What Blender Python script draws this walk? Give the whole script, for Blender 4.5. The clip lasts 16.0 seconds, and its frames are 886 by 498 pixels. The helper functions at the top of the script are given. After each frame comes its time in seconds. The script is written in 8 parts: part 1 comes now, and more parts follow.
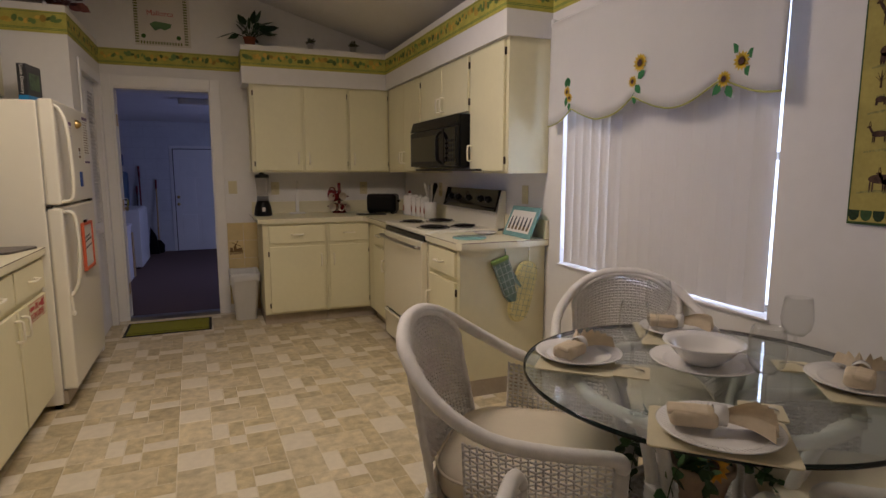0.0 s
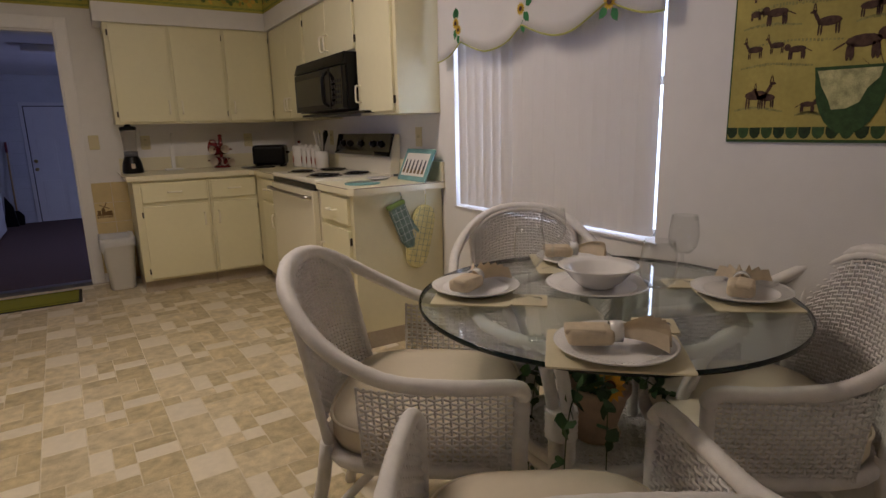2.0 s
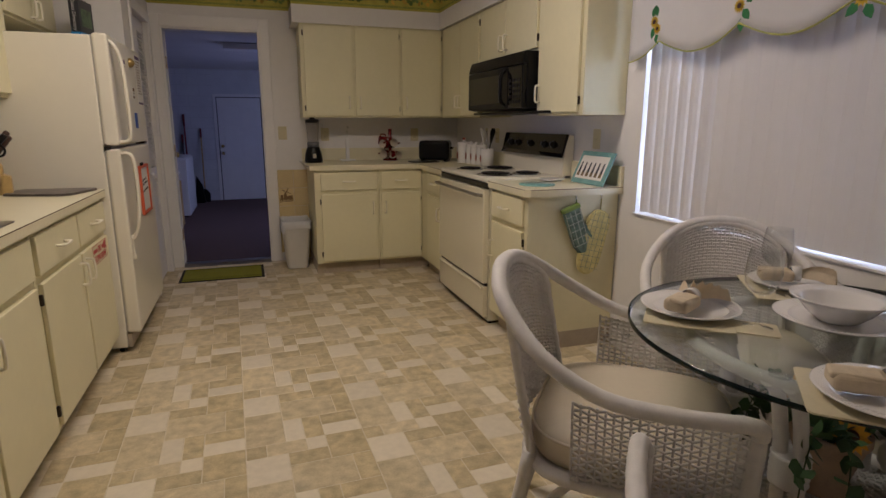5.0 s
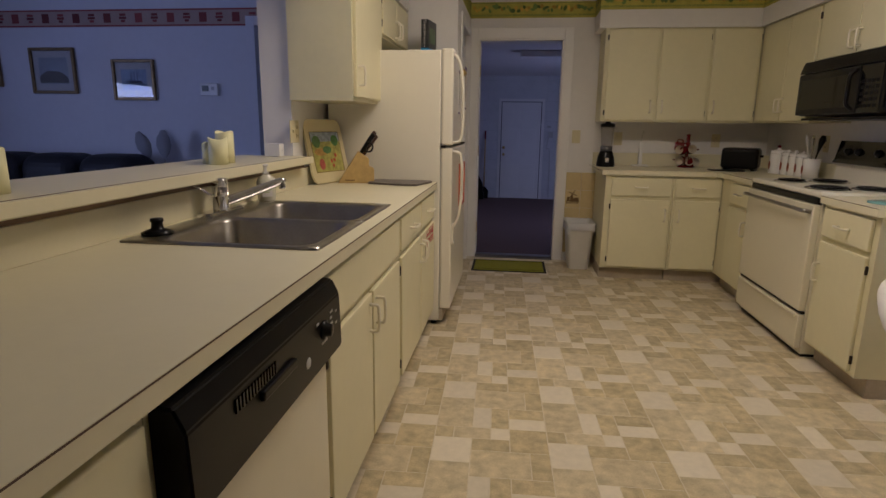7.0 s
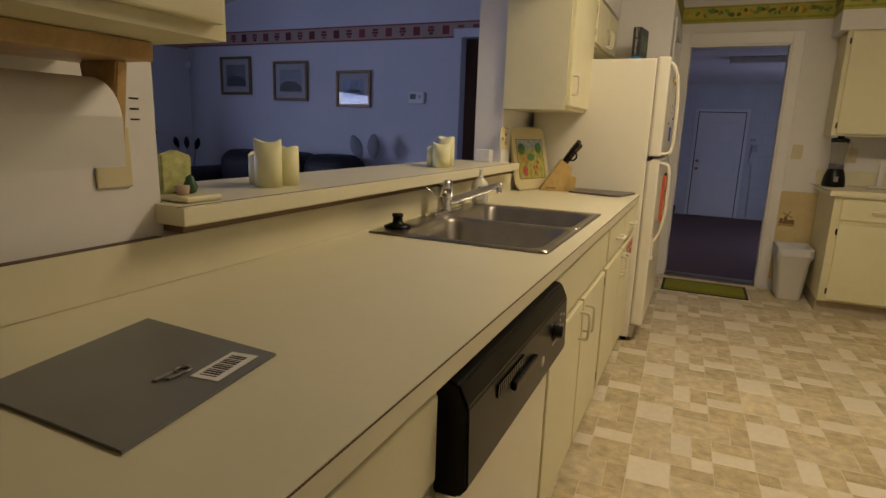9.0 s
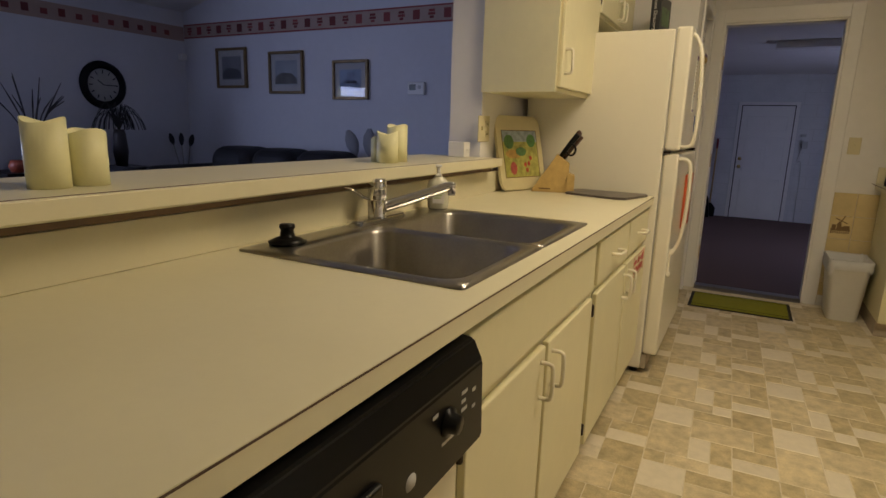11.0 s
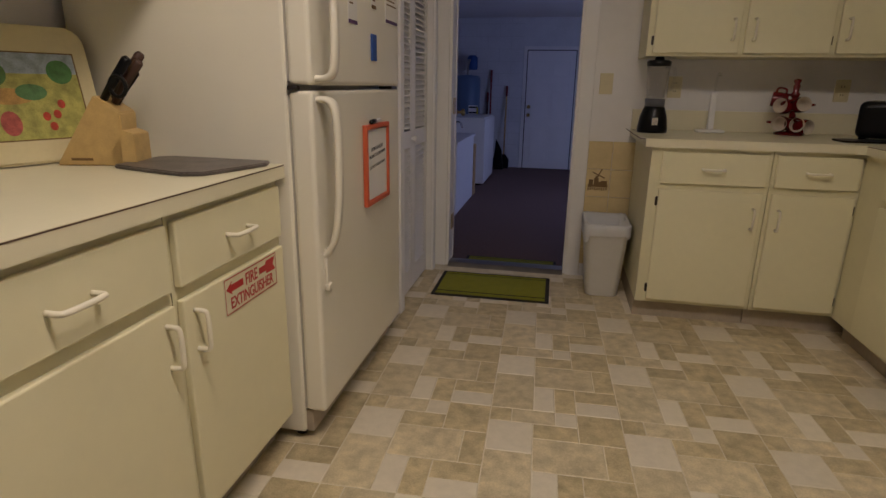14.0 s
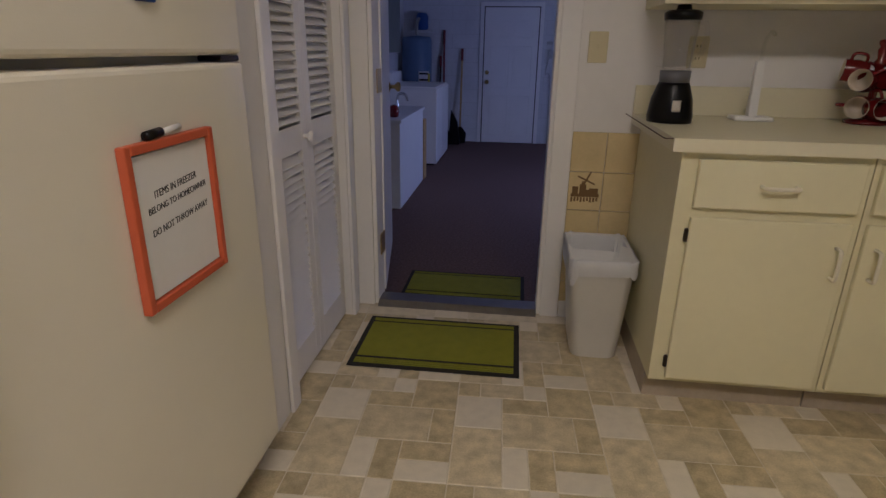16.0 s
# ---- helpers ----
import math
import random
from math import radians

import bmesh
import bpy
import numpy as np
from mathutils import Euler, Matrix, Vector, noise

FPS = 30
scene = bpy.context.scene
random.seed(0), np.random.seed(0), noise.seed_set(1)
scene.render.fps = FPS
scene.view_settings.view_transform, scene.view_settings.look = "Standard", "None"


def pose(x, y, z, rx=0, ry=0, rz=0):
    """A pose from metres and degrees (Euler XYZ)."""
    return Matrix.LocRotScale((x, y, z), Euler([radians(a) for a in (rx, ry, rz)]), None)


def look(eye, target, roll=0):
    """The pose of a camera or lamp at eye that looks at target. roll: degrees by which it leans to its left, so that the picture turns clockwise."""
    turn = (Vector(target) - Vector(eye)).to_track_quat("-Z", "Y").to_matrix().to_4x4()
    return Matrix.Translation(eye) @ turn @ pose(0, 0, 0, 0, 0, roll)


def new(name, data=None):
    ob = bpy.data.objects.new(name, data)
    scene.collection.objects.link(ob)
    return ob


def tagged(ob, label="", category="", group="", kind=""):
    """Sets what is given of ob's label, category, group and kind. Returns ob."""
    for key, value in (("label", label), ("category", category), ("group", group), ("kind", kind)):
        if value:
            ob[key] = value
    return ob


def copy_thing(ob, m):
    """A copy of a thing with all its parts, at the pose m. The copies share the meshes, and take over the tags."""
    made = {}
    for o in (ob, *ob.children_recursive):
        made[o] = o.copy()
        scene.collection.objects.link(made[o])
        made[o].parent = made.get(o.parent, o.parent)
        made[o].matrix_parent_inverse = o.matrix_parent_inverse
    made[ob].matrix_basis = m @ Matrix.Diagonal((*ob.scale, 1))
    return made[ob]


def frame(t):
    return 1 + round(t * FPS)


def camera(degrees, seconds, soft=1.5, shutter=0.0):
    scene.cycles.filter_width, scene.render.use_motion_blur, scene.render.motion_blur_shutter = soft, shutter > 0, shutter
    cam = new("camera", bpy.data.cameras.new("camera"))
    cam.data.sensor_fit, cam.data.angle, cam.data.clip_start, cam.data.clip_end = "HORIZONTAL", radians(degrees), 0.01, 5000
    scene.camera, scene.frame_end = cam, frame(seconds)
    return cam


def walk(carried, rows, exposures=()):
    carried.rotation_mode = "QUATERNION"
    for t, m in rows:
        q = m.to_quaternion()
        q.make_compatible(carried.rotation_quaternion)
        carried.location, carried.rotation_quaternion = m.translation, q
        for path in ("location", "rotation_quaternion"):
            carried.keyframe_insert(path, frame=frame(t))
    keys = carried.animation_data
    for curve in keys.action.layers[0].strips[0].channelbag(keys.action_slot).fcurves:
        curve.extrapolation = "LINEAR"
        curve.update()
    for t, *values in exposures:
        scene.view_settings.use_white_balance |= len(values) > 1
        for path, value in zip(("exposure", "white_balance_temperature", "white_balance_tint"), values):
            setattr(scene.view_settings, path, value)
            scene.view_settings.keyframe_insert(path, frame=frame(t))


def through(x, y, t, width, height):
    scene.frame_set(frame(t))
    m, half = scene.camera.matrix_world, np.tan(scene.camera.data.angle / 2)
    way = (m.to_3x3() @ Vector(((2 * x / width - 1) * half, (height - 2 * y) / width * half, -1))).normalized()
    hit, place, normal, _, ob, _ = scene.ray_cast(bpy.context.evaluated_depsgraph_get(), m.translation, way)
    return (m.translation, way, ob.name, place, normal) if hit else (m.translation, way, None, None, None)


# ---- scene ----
cam = camera(76.0, 16.0)
PATH = [
    (0, (0.397, 0.688, 1.323), (1.135, 2.527, 1.048), -0.02),
    (0.5, (0.358, 0.630, 1.286), (1.247, 2.397, 0.993), -0.39),
    (1, (0.388, 0.639, 1.260), (1.378, 2.344, 0.924), -1.00),
    (1.5, (0.445, 0.702, 1.224), (1.471, 2.375, 0.836), -1.26),
    (2, (0.485, 0.771, 1.231), (1.510, 2.435, 0.807), -1.45),
    (2.5, (0.437, 0.807, 1.220), (1.460, 2.469, 0.781), -1.21),
    (3, (0.346, 0.811, 1.239), (1.354, 2.480, 0.793), -1.04),
    (3.2, (0.310, 0.808, 1.261), (1.311, 2.480, 0.809), -1.12),
    (5.3, (0.285, 0.895, 1.260), (0.761, 2.787, 0.818), 0.10),
    (5.5, (0.262, 0.876, 1.265), (0.637, 2.789, 0.816), -0.00),
    (6, (0.194, 0.874, 1.258), (0.359, 2.817, 0.815), 0.78),
    (6.5, (0.141, 0.816, 1.294), (0.097, 2.764, 0.841), 1.02),
    (7, (0.018, 0.833, 1.262), (-0.226, 2.771, 0.833), 0.75),
    (7.5, (-0.051, 0.827, 1.245), (-0.469, 2.738, 0.830), 0.89),
    (8, (-0.107, 0.787, 1.253), (-0.673, 2.661, 0.841), 1.30),
    (8.5, (-0.137, 0.736, 1.260), (-0.833, 2.565, 0.846), 1.77),
    (8.7, (-0.138, 0.721, 1.261), (-0.880, 2.531, 0.846), 1.88),
    (10.8, (-0.093, 1.293, 1.223), (-1.015, 3.018, 0.804), 1.72),
    (11, (-0.064, 1.367, 1.221), (-0.982, 3.093, 0.798), 1.68),
    (11.5, (0.050, 1.612, 1.251), (-0.835, 3.353, 0.817), 1.46),
    (12, (0.143, 1.891, 1.202), (-0.695, 3.655, 0.770), 1.26),
    (12.5, (0.211, 2.154, 1.174), (-0.532, 3.957, 0.730), 1.14),
    (13, (0.216, 2.313, 1.121), (-0.373, 4.169, 0.666), 1.02),
    (13.5, (0.259, 2.486, 1.127), (-0.210, 4.360, 0.610), 1.01),
    (14, (0.317, 2.742, 1.146), (-0.060, 4.626, 0.590), 0.98),
    (14.5, (0.316, 2.956, 1.146), (-0.001, 4.841, 0.557), 1.11),
    (15, (0.287, 3.251, 1.150), (0.024, 5.133, 0.526), 1.04),
    (15.5, (0.243, 3.541, 1.119), (0.006, 5.419, 0.472), 0.75),
    (16, (0.263, 3.854, 1.160), (0.024, 5.723, 0.490), 0.78),
]
EXPOSURES = [(0, -0.1, 5680, 19), (3.2, -0.1, 5680, 19), (6.5, -0.1, 5480, 18), (8.5, 0.14, 6500, 11), (11, 0.16, 6600, 7), (12.5, -0.02, 6750, 7), (14, -0.03, 5550, 18), (16, 0.22, 5250, 18)]
walk(cam, [(t, look(eye, target, roll)) for t, eye, target, roll in PATH], EXPOSURES)

# ---- light ----
world = bpy.data.worlds.new("sky")
scene.world = world
world.use_nodes = True
wn = world.node_tree
sky = wn.nodes.new("ShaderNodeTexSky")
sky.sky_type, sky.sun_disc = "NISHITA", False
sky.sun_elevation, sky.sun_rotation = radians(48), radians(200)
wn.links.new(sky.outputs[0], wn.nodes["Background"].inputs[0])
wn.nodes["Background"].inputs[1].default_value = 0.12
sun = new("sun", bpy.data.lights.new("sun", "SUN"))
sun.data.energy, sun.data.angle, sun.data.color = 3.0, radians(0.6), (1.0, 0.95, 0.86)
sun.matrix_basis = look((0, 0, 30), (8, 22, 0))


def area(name, m, sx, sy, watts, colour):
    ob = new(name, bpy.data.lights.new(name, "AREA"))
    ob.data.shape, ob.data.size, ob.data.size_y = "RECTANGLE", sx, sy
    ob.data.energy, ob.data.color = watts, colour
    ob.matrix_basis = m
    return ob


WARM = (1.0, 0.81, 0.57)
DAY = (0.49, 0.57, 1.0)
area("kitchen_ceiling_lamp", look((0.45, 3.20, 2.72), (0.45, 3.201, 0)), 1.2, 0.4, 38, WARM)
area("daylight_kitchen_window", look((2.33, 2.77, 1.4), (0, 2.77, 1.4)), 1.3, 1.2, 15, (0.80, 0.85, 1.0))
area("daylight_living_room_window", look((-5.83, 2.25, 1.25), (0, 2.25, 1.20)), 1.68, 1.08, 40, DAY)
# the last lamp is added, out of view, to brighten the utility room
area("added_garage_daylight", look((2.3, 9.6, 0.9), (0, 10.2, 0.7)), 1.2, 1.0, 16, (0.54, 0.58, 1.0))

# ---- materials ----


def material(name, colour, rough=0.5, metal=0.0, spot=0.0, scale=8.0, bump=0.0, grain=120.0, random=0.0, island=0.0, spec=0.5):
    """A painted or plain surface: two scales of tone variation, fine relief, optional piece-by-piece variation."""
    m = bpy.data.materials.new(name)
    m.use_nodes = True
    t = m.node_tree
    b = t.nodes["Principled BSDF"]
    b.inputs["Roughness"].default_value, b.inputs["Metallic"].default_value = rough, metal
    b.inputs["Specular IOR Level"].default_value = spec
    c = t.nodes.new("ShaderNodeRGB")
    c.outputs[0].default_value = (*colour, 1)
    out = c.outputs[0]
    co = t.nodes.new("ShaderNodeTexCoord")
    place = co.outputs["Object"]
    if random > 0:
        # pieces that share one mesh take different parts of the pattern
        oi, mv = t.nodes.new("ShaderNodeObjectInfo"), t.nodes.new("ShaderNodeVectorMath")
        mv.operation = "MULTIPLY_ADD"
        mv.inputs[1].default_value = (17.0, 31.0, 7.0)
        t.links.new(oi.outputs["Random"], mv.inputs[0])
        t.links.new(place, mv.inputs[2])
        place = mv.outputs[0]
    if spot > 0:
        for sc, amount in ((scale, spot), (scale * 9, spot * 0.5)):
            n = t.nodes.new("ShaderNodeTexNoise")
            n.inputs["Scale"].default_value, n.inputs["Detail"].default_value = sc, 5
            t.links.new(place, n.inputs["Vector"])
            r = t.nodes.new("ShaderNodeMapRange")
            r.inputs[1].default_value, r.inputs[2].default_value = 0.3, 0.7
            r.inputs[3].default_value, r.inputs[4].default_value = 1 - amount, 1 + amount
            t.links.new(n.outputs[0], r.inputs[0])
            h = t.nodes.new("ShaderNodeVectorMath")
            h.operation = "MULTIPLY"
            t.links.new(out, h.inputs[0])
            t.links.new(r.outputs[0], h.inputs[1])
            out = h.outputs[0]
    if random > 0 or island > 0:
        g = t.nodes.new("ShaderNodeObjectInfo" if random > 0 else "ShaderNodeNewGeometry")
        amount = random or island
        r = t.nodes.new("ShaderNodeMapRange")
        r.inputs[3].default_value, r.inputs[4].default_value = 1 - amount, 1 + amount
        t.links.new(g.outputs["Random" if random > 0 else "Random Per Island"], r.inputs[0])
        h = t.nodes.new("ShaderNodeVectorMath")
        h.operation = "MULTIPLY"
        t.links.new(out, h.inputs[0])
        t.links.new(r.outputs[0], h.inputs[1])
        out = h.outputs[0]
    t.links.new(out, b.inputs["Base Color"])
    if bump > 0:
        n = t.nodes.new("ShaderNodeTexNoise")
        n.inputs["Scale"].default_value, n.inputs["Detail"].default_value = grain, 3
        t.links.new(co.outputs["Object"], n.inputs["Vector"])
        u = t.nodes.new("ShaderNodeBump")
        u.inputs["Strength"].default_value, u.inputs["Distance"].default_value = bump, 0.002
        t.links.new(n.outputs[0], u.inputs["Height"])
        t.links.new(u.outputs[0], b.inputs["Normal"])
    return m


def glass(name, tint=(1, 1, 1), gloss=0.02):
    """Thin clear glass: it passes light straight through and mirrors more at a slant."""
    m = bpy.data.materials.new(name)
    m.use_nodes = True
    t = m.node_tree
    clear, mirror = t.nodes.new("ShaderNodeBsdfTransparent"), t.nodes.new("ShaderNodeBsdfGlossy")
    clear.inputs[0].default_value, mirror.inputs["Roughness"].default_value = (*tint, 1), gloss
    f, mix = t.nodes.new("ShaderNodeLayerWeight"), t.nodes.new("ShaderNodeMixShader")
    f.inputs[0].default_value = 0.5
    p, a = t.nodes.new("ShaderNodeMath"), t.nodes.new("ShaderNodeMath")
    p.operation, a.operation = "POWER", "MULTIPLY_ADD"
    p.inputs[1].default_value, a.inputs[1].default_value, a.inputs[2].default_value = 4.0, 0.85, 0.04
    t.links.new(f.outputs["Facing"], p.inputs[0])
    t.links.new(p.outputs[0], a.inputs[0])
    t.links.new(a.outputs[0], mix.inputs[0])
    t.links.new(clear.outputs[0], mix.inputs[1])
    t.links.new(mirror.outputs[0], mix.inputs[2])
    t.links.new(mix.outputs[0], t.nodes["Material Output"].inputs[0])
    return m


def glow(name, colour, strength):
    m = bpy.data.materials.new(name)
    m.use_nodes = True
    b = m.node_tree.nodes["Principled BSDF"]
    b.inputs["Base Color"].default_value = (*colour, 1)
    b.inputs["Emission Color"].default_value, b.inputs["Emission Strength"].default_value = (*colour, 1), strength
    return m


def cloth(name, colour, through=0.5, spot=0.05, weave=400):
    """A thin cloth or vinyl that lets light through."""
    m = material(name, colour, 0.8, spot=spot, scale=3, bump=0.2, grain=weave)
    t = m.node_tree
    tr = t.nodes.new("ShaderNodeBsdfTranslucent")
    tr.inputs[0].default_value = (*colour, 1)
    mix = t.nodes.new("ShaderNodeMixShader")
    mix.inputs[0].default_value = through
    t.links.new(t.nodes["Principled BSDF"].outputs[0], mix.inputs[1])
    t.links.new(tr.outputs[0], mix.inputs[2])
    t.links.new(mix.outputs[0], t.nodes["Material Output"].inputs[0])
    return m


WALL = material("white_wall_paint", (0.74, 0.72, 0.70), 0.75, spot=0.03, scale=2, bump=0.25, grain=220)
LWALL = material("living_room_wall_paint", (0.66, 0.66, 0.70), 0.8, spot=0.03, scale=2, bump=0.3, grain=160)
CEIL = material("ceiling_paint", (0.72, 0.70, 0.68), 0.9, spot=0.03, scale=2, bump=0.6, grain=90)
TRIM = material("white_gloss_trim", (0.78, 0.76, 0.74), 0.4, spot=0.02, scale=5)
CREAM = material("cream_cabinet_paint", (0.74, 0.69, 0.455), 0.38, spot=0.025, scale=3, bump=0.06, grain=60)
CREAM2 = material("cream_cabinet_frame_paint", (0.70, 0.65, 0.42), 0.45, spot=0.03, scale=3, bump=0.06, grain=60)
LAMINATE = material("cream_laminate", (0.72, 0.67, 0.475), 0.35, spot=0.02, scale=6, bump=0.04, grain=300)
LAMEDGE = material("brown_laminate_seam", (0.10, 0.06, 0.04), 0.6)
CREAMHANDLE = material("cream_plastic_handle", (0.78, 0.73, 0.58), 0.35)
HINGE = material("dark_bronze_hinge", (0.045, 0.035, 0.03), 0.4, 0.7, spot=0.2, scale=40)
TOE = material("vinyl_toe_kick", (0.40, 0.34, 0.26), 0.6, spot=0.1, scale=6)
APPL = material("off_white_enamel", (0.76, 0.72, 0.60), 0.3, spot=0.015, scale=2, bump=0.1, grain=350)
ALMOND = material("almond_enamel", (0.74, 0.69, 0.52), 0.22, spot=0.015, scale=2)
BLACK = material("black_plastic", (0.0045, 0.0045, 0.005), 0.30, spot=0.1, scale=20, spec=0.20)
BLACKGLASS = material("black_glass", (0.004, 0.004, 0.005), 0.06, spec=0.3)
STEEL = material("brushed_steel", (0.36, 0.34, 0.31), 0.30, 1.0, spot=0.08, scale=14, bump=0.05, grain=300)
CHROME = material("chrome", (0.75, 0.74, 0.72), 0.08, 1.0)
BRASS = material("worn_brass", (0.55, 0.40, 0.16), 0.3, 1.0, spot=0.2, scale=30)
WICKER = material("white_painted_wicker", (0.74, 0.71, 0.68), 0.55, spot=0.06, scale=30, bump=0.15, grain=200)
CUSHION = material("cream_vinyl_cushion", (0.70, 0.62, 0.48), 0.5, spot=0.03, scale=6, bump=0.1, grain=200)
GLASSTOP = glass("clear_table_glass", (0.90, 0.94, 0.92))
CLEAR = glass("clear_glass", (0.97, 0.98, 0.98))
CHINA = material("white_china", (0.78, 0.76, 0.74), 0.15)
WAX = material("ivory_wax", (0.80, 0.77, 0.47), 0.5, spot=0.03, scale=20)
WOOD = material("pale_wood", (0.52, 0.34, 0.14), 0.45, spot=0.15, scale=20)
REDCER = material("red_ceramic", (0.15, 0.008, 0.010), 0.2)
WHITEPL = material("white_plastic", (0.76, 0.75, 0.73), 0.4, spot=0.02)
SWITCH = material("ivory_switch_plate", (0.62, 0.55, 0.34), 0.4)
BORDER = material("green_yellow_border_paper", (0.44, 0.40, 0.07), 0.7, spot=0.15, scale=14)
BORDERLINE = material("green_border_line", (0.16, 0.24, 0.05), 0.7)
CONCRETE = material("white_block_paint", (0.62, 0.62, 0.63), 0.85, spot=0.05, scale=3, bump=0.4, grain=120)
CARPET = material("brown_ribbed_carpet", (0.152, 0.090, 0.072), 0.95, spot=0.35, scale=60, bump=0.8, grain=400)
LCARPET = material("beige_carpet", (0.35, 0.30, 0.25), 0.95, spot=0.1, scale=40)
# sofa leather, used again as painted shade inside the closet
BLACKSOFA_SHADE = material("black_leather_and_closet_shade", (0.012, 0.011, 0.013), 0.62, spot=0.1, scale=8, bump=0.3, grain=90)
GREENMAT = material("olive_green_mat", (0.232, 0.230, 0.010), 0.9, spot=0.08, scale=20, bump=0.4, grain=500)
DARKMAT = material("dark_mat_edge", (0.02, 0.018, 0.015), 0.9)
DARKVASE = material("dark_vase", (0.03, 0.025, 0.025), 0.4)
TILE = material("cream_wall_tile", (0.66, 0.53, 0.28), 0.25, spot=0.06, scale=12, random=0.04)
BROWN = material("brown_print", (0.16, 0.09, 0.03), 0.6)
GROUT = material("floor_grout", (0.66, 0.59, 0.45), 0.8, spot=0.1, scale=30)

# ---- building helpers ----


def place(ob):
    """The world pose of a thing or part from its own settings."""
    if ob.parent:
        return place(ob.parent) @ ob.matrix_parent_inverse @ ob.matrix_basis
    return ob.matrix_basis.copy()


def part(name, bm, mat, parent=None, label=""):
    me = bpy.data.meshes.new(name)
    bm.to_mesh(me)
    bm.free()
    me.materials.append(mat)
    ob = new(name, me)
    if parent is not None:
        ob.parent = parent
        ob.matrix_parent_inverse = place(parent).inverted()
    if label:
        ob["label"] = label
    return ob


def thing(name, at, label, category, group="", kind=""):
    e = new(name)
    e.matrix_basis = Matrix.Translation(at)
    e.empty_display_size = 0.05
    return tagged(e, label, category, group, kind)


def structure(name, bm, mat, label="", category=""):
    return tagged(part(name, bm, mat), label, category, kind="structure")


def add_box(bm, x0, y0, z0, x1, y1, z1, bev=0.0, seg=2, m=None):
    r = bmesh.ops.create_cube(bm, size=1.0)
    vs = r["verts"]
    for v in vs:
        v.co = Vector((x0 + (v.co.x + 0.5) * (x1 - x0), y0 + (v.co.y + 0.5) * (y1 - y0), z0 + (v.co.z + 0.5) * (z1 - z0)))
    if bev > 0:
        es = list({e for v in vs for e in v.link_edges})
        r = bmesh.ops.bevel(bm, geom=es, offset=bev, segments=seg, affect="EDGES", profile=0.5)
        vs = [v for v in r["verts"]] + [v for v in vs if v.is_valid]
        vs = list(set(vs))
    if m is not None:
        bmesh.ops.transform(bm, matrix=m, verts=vs)
    return vs


def box(x0, y0, z0, x1, y1, z1, bev=0.0, seg=2, m=None):
    bm = bmesh.new()
    add_box(bm, x0, y0, z0, x1, y1, z1, bev, seg, m)
    return bm


def boxes(rows, bev=0.0):
    bm = bmesh.new()
    for r in rows:
        add_box(bm, *r, bev)
    return bm


def add_prism(bm, pts, axis, a0, a1):
    """A polygon in the plane across axis (x: (y, z); y: (x, z); z: (x, y)), drawn out from a0 to a1."""
    def at(p, a):
        return {"x": (a, p[0], p[1]), "y": (p[0], a, p[1]), "z": (p[0], p[1], a)}[axis]
    lo = [bm.verts.new(at(p, a0)) for p in pts]
    hi = [bm.verts.new(at(p, a1)) for p in pts]
    n = len(pts)
    fs = [bm.faces.new(lo), bm.faces.new(hi)]
    for i in range(n):
        fs.append(bm.faces.new((lo[i], lo[(i + 1) % n], hi[(i + 1) % n], hi[i])))
    bmesh.ops.recalc_face_normals(bm, faces=fs)
    return lo + hi


def prism(pts, axis, a0, a1, bev=0.0):
    bm = bmesh.new()
    add_prism(bm, pts, axis, a0, a1)
    if bev > 0:
        bmesh.ops.bevel(bm, geom=[e for e in bm.edges if e.calc_face_angle(0) > 0.6], offset=bev, segments=2, affect="EDGES")
    return bm


def add_lathe(bm, profile, at=(0, 0, 0), seg=24, m=None, smooth=True):
    """Rings of (radius, height) round an upright axis."""
    rings = []
    vs = []
    for r, z in profile:
        if r < 1e-5:
            ring = [bm.verts.new((0, 0, z))] * seg
            vs.append(ring[0])
        else:
            ring = [bm.verts.new((r * math.cos(2 * math.pi * i / seg), r * math.sin(2 * math.pi * i / seg), z)) for i in range(seg)]
            vs += ring
        rings.append(ring)
    for a, b in zip(rings, rings[1:]):
        for i in range(seg):
            q = []
            for v in (a[i], a[(i + 1) % seg], b[(i + 1) % seg], b[i]):
                if v not in q:
                    q.append(v)
            if len(q) > 2:
                bm.faces.new(q).smooth = smooth
    m = Matrix.Translation(at) @ (m if m is not None else Matrix())
    bmesh.ops.transform(bm, matrix=m, verts=vs)
    return vs


def lathe(profile, at=(0, 0, 0), seg=24, m=None):
    bm = bmesh.new()
    add_lathe(bm, profile, at, seg, m)
    bmesh.ops.recalc_face_normals(bm, faces=bm.faces)
    return bm


def smooth_line(pts, n):
    """Catmull-Rom through the points, n steps for each span."""
    p = [Vector(q) for q in pts]
    p = [2 * p[0] - p[1]] + p + [2 * p[-1] - p[-2]]
    out = []
    for i in range(1, len(p) - 2):
        for k in range(n):
            t = k / n
            a, b, c, d = p[i - 1 : i + 3]
            out.append(0.5 * (2 * b + (c - a) * t + (2 * a - 5 * b + 4 * c - d) * t * t + (3 * b - a - 3 * c + d) * t ** 3))
    return out + [p[-2]]


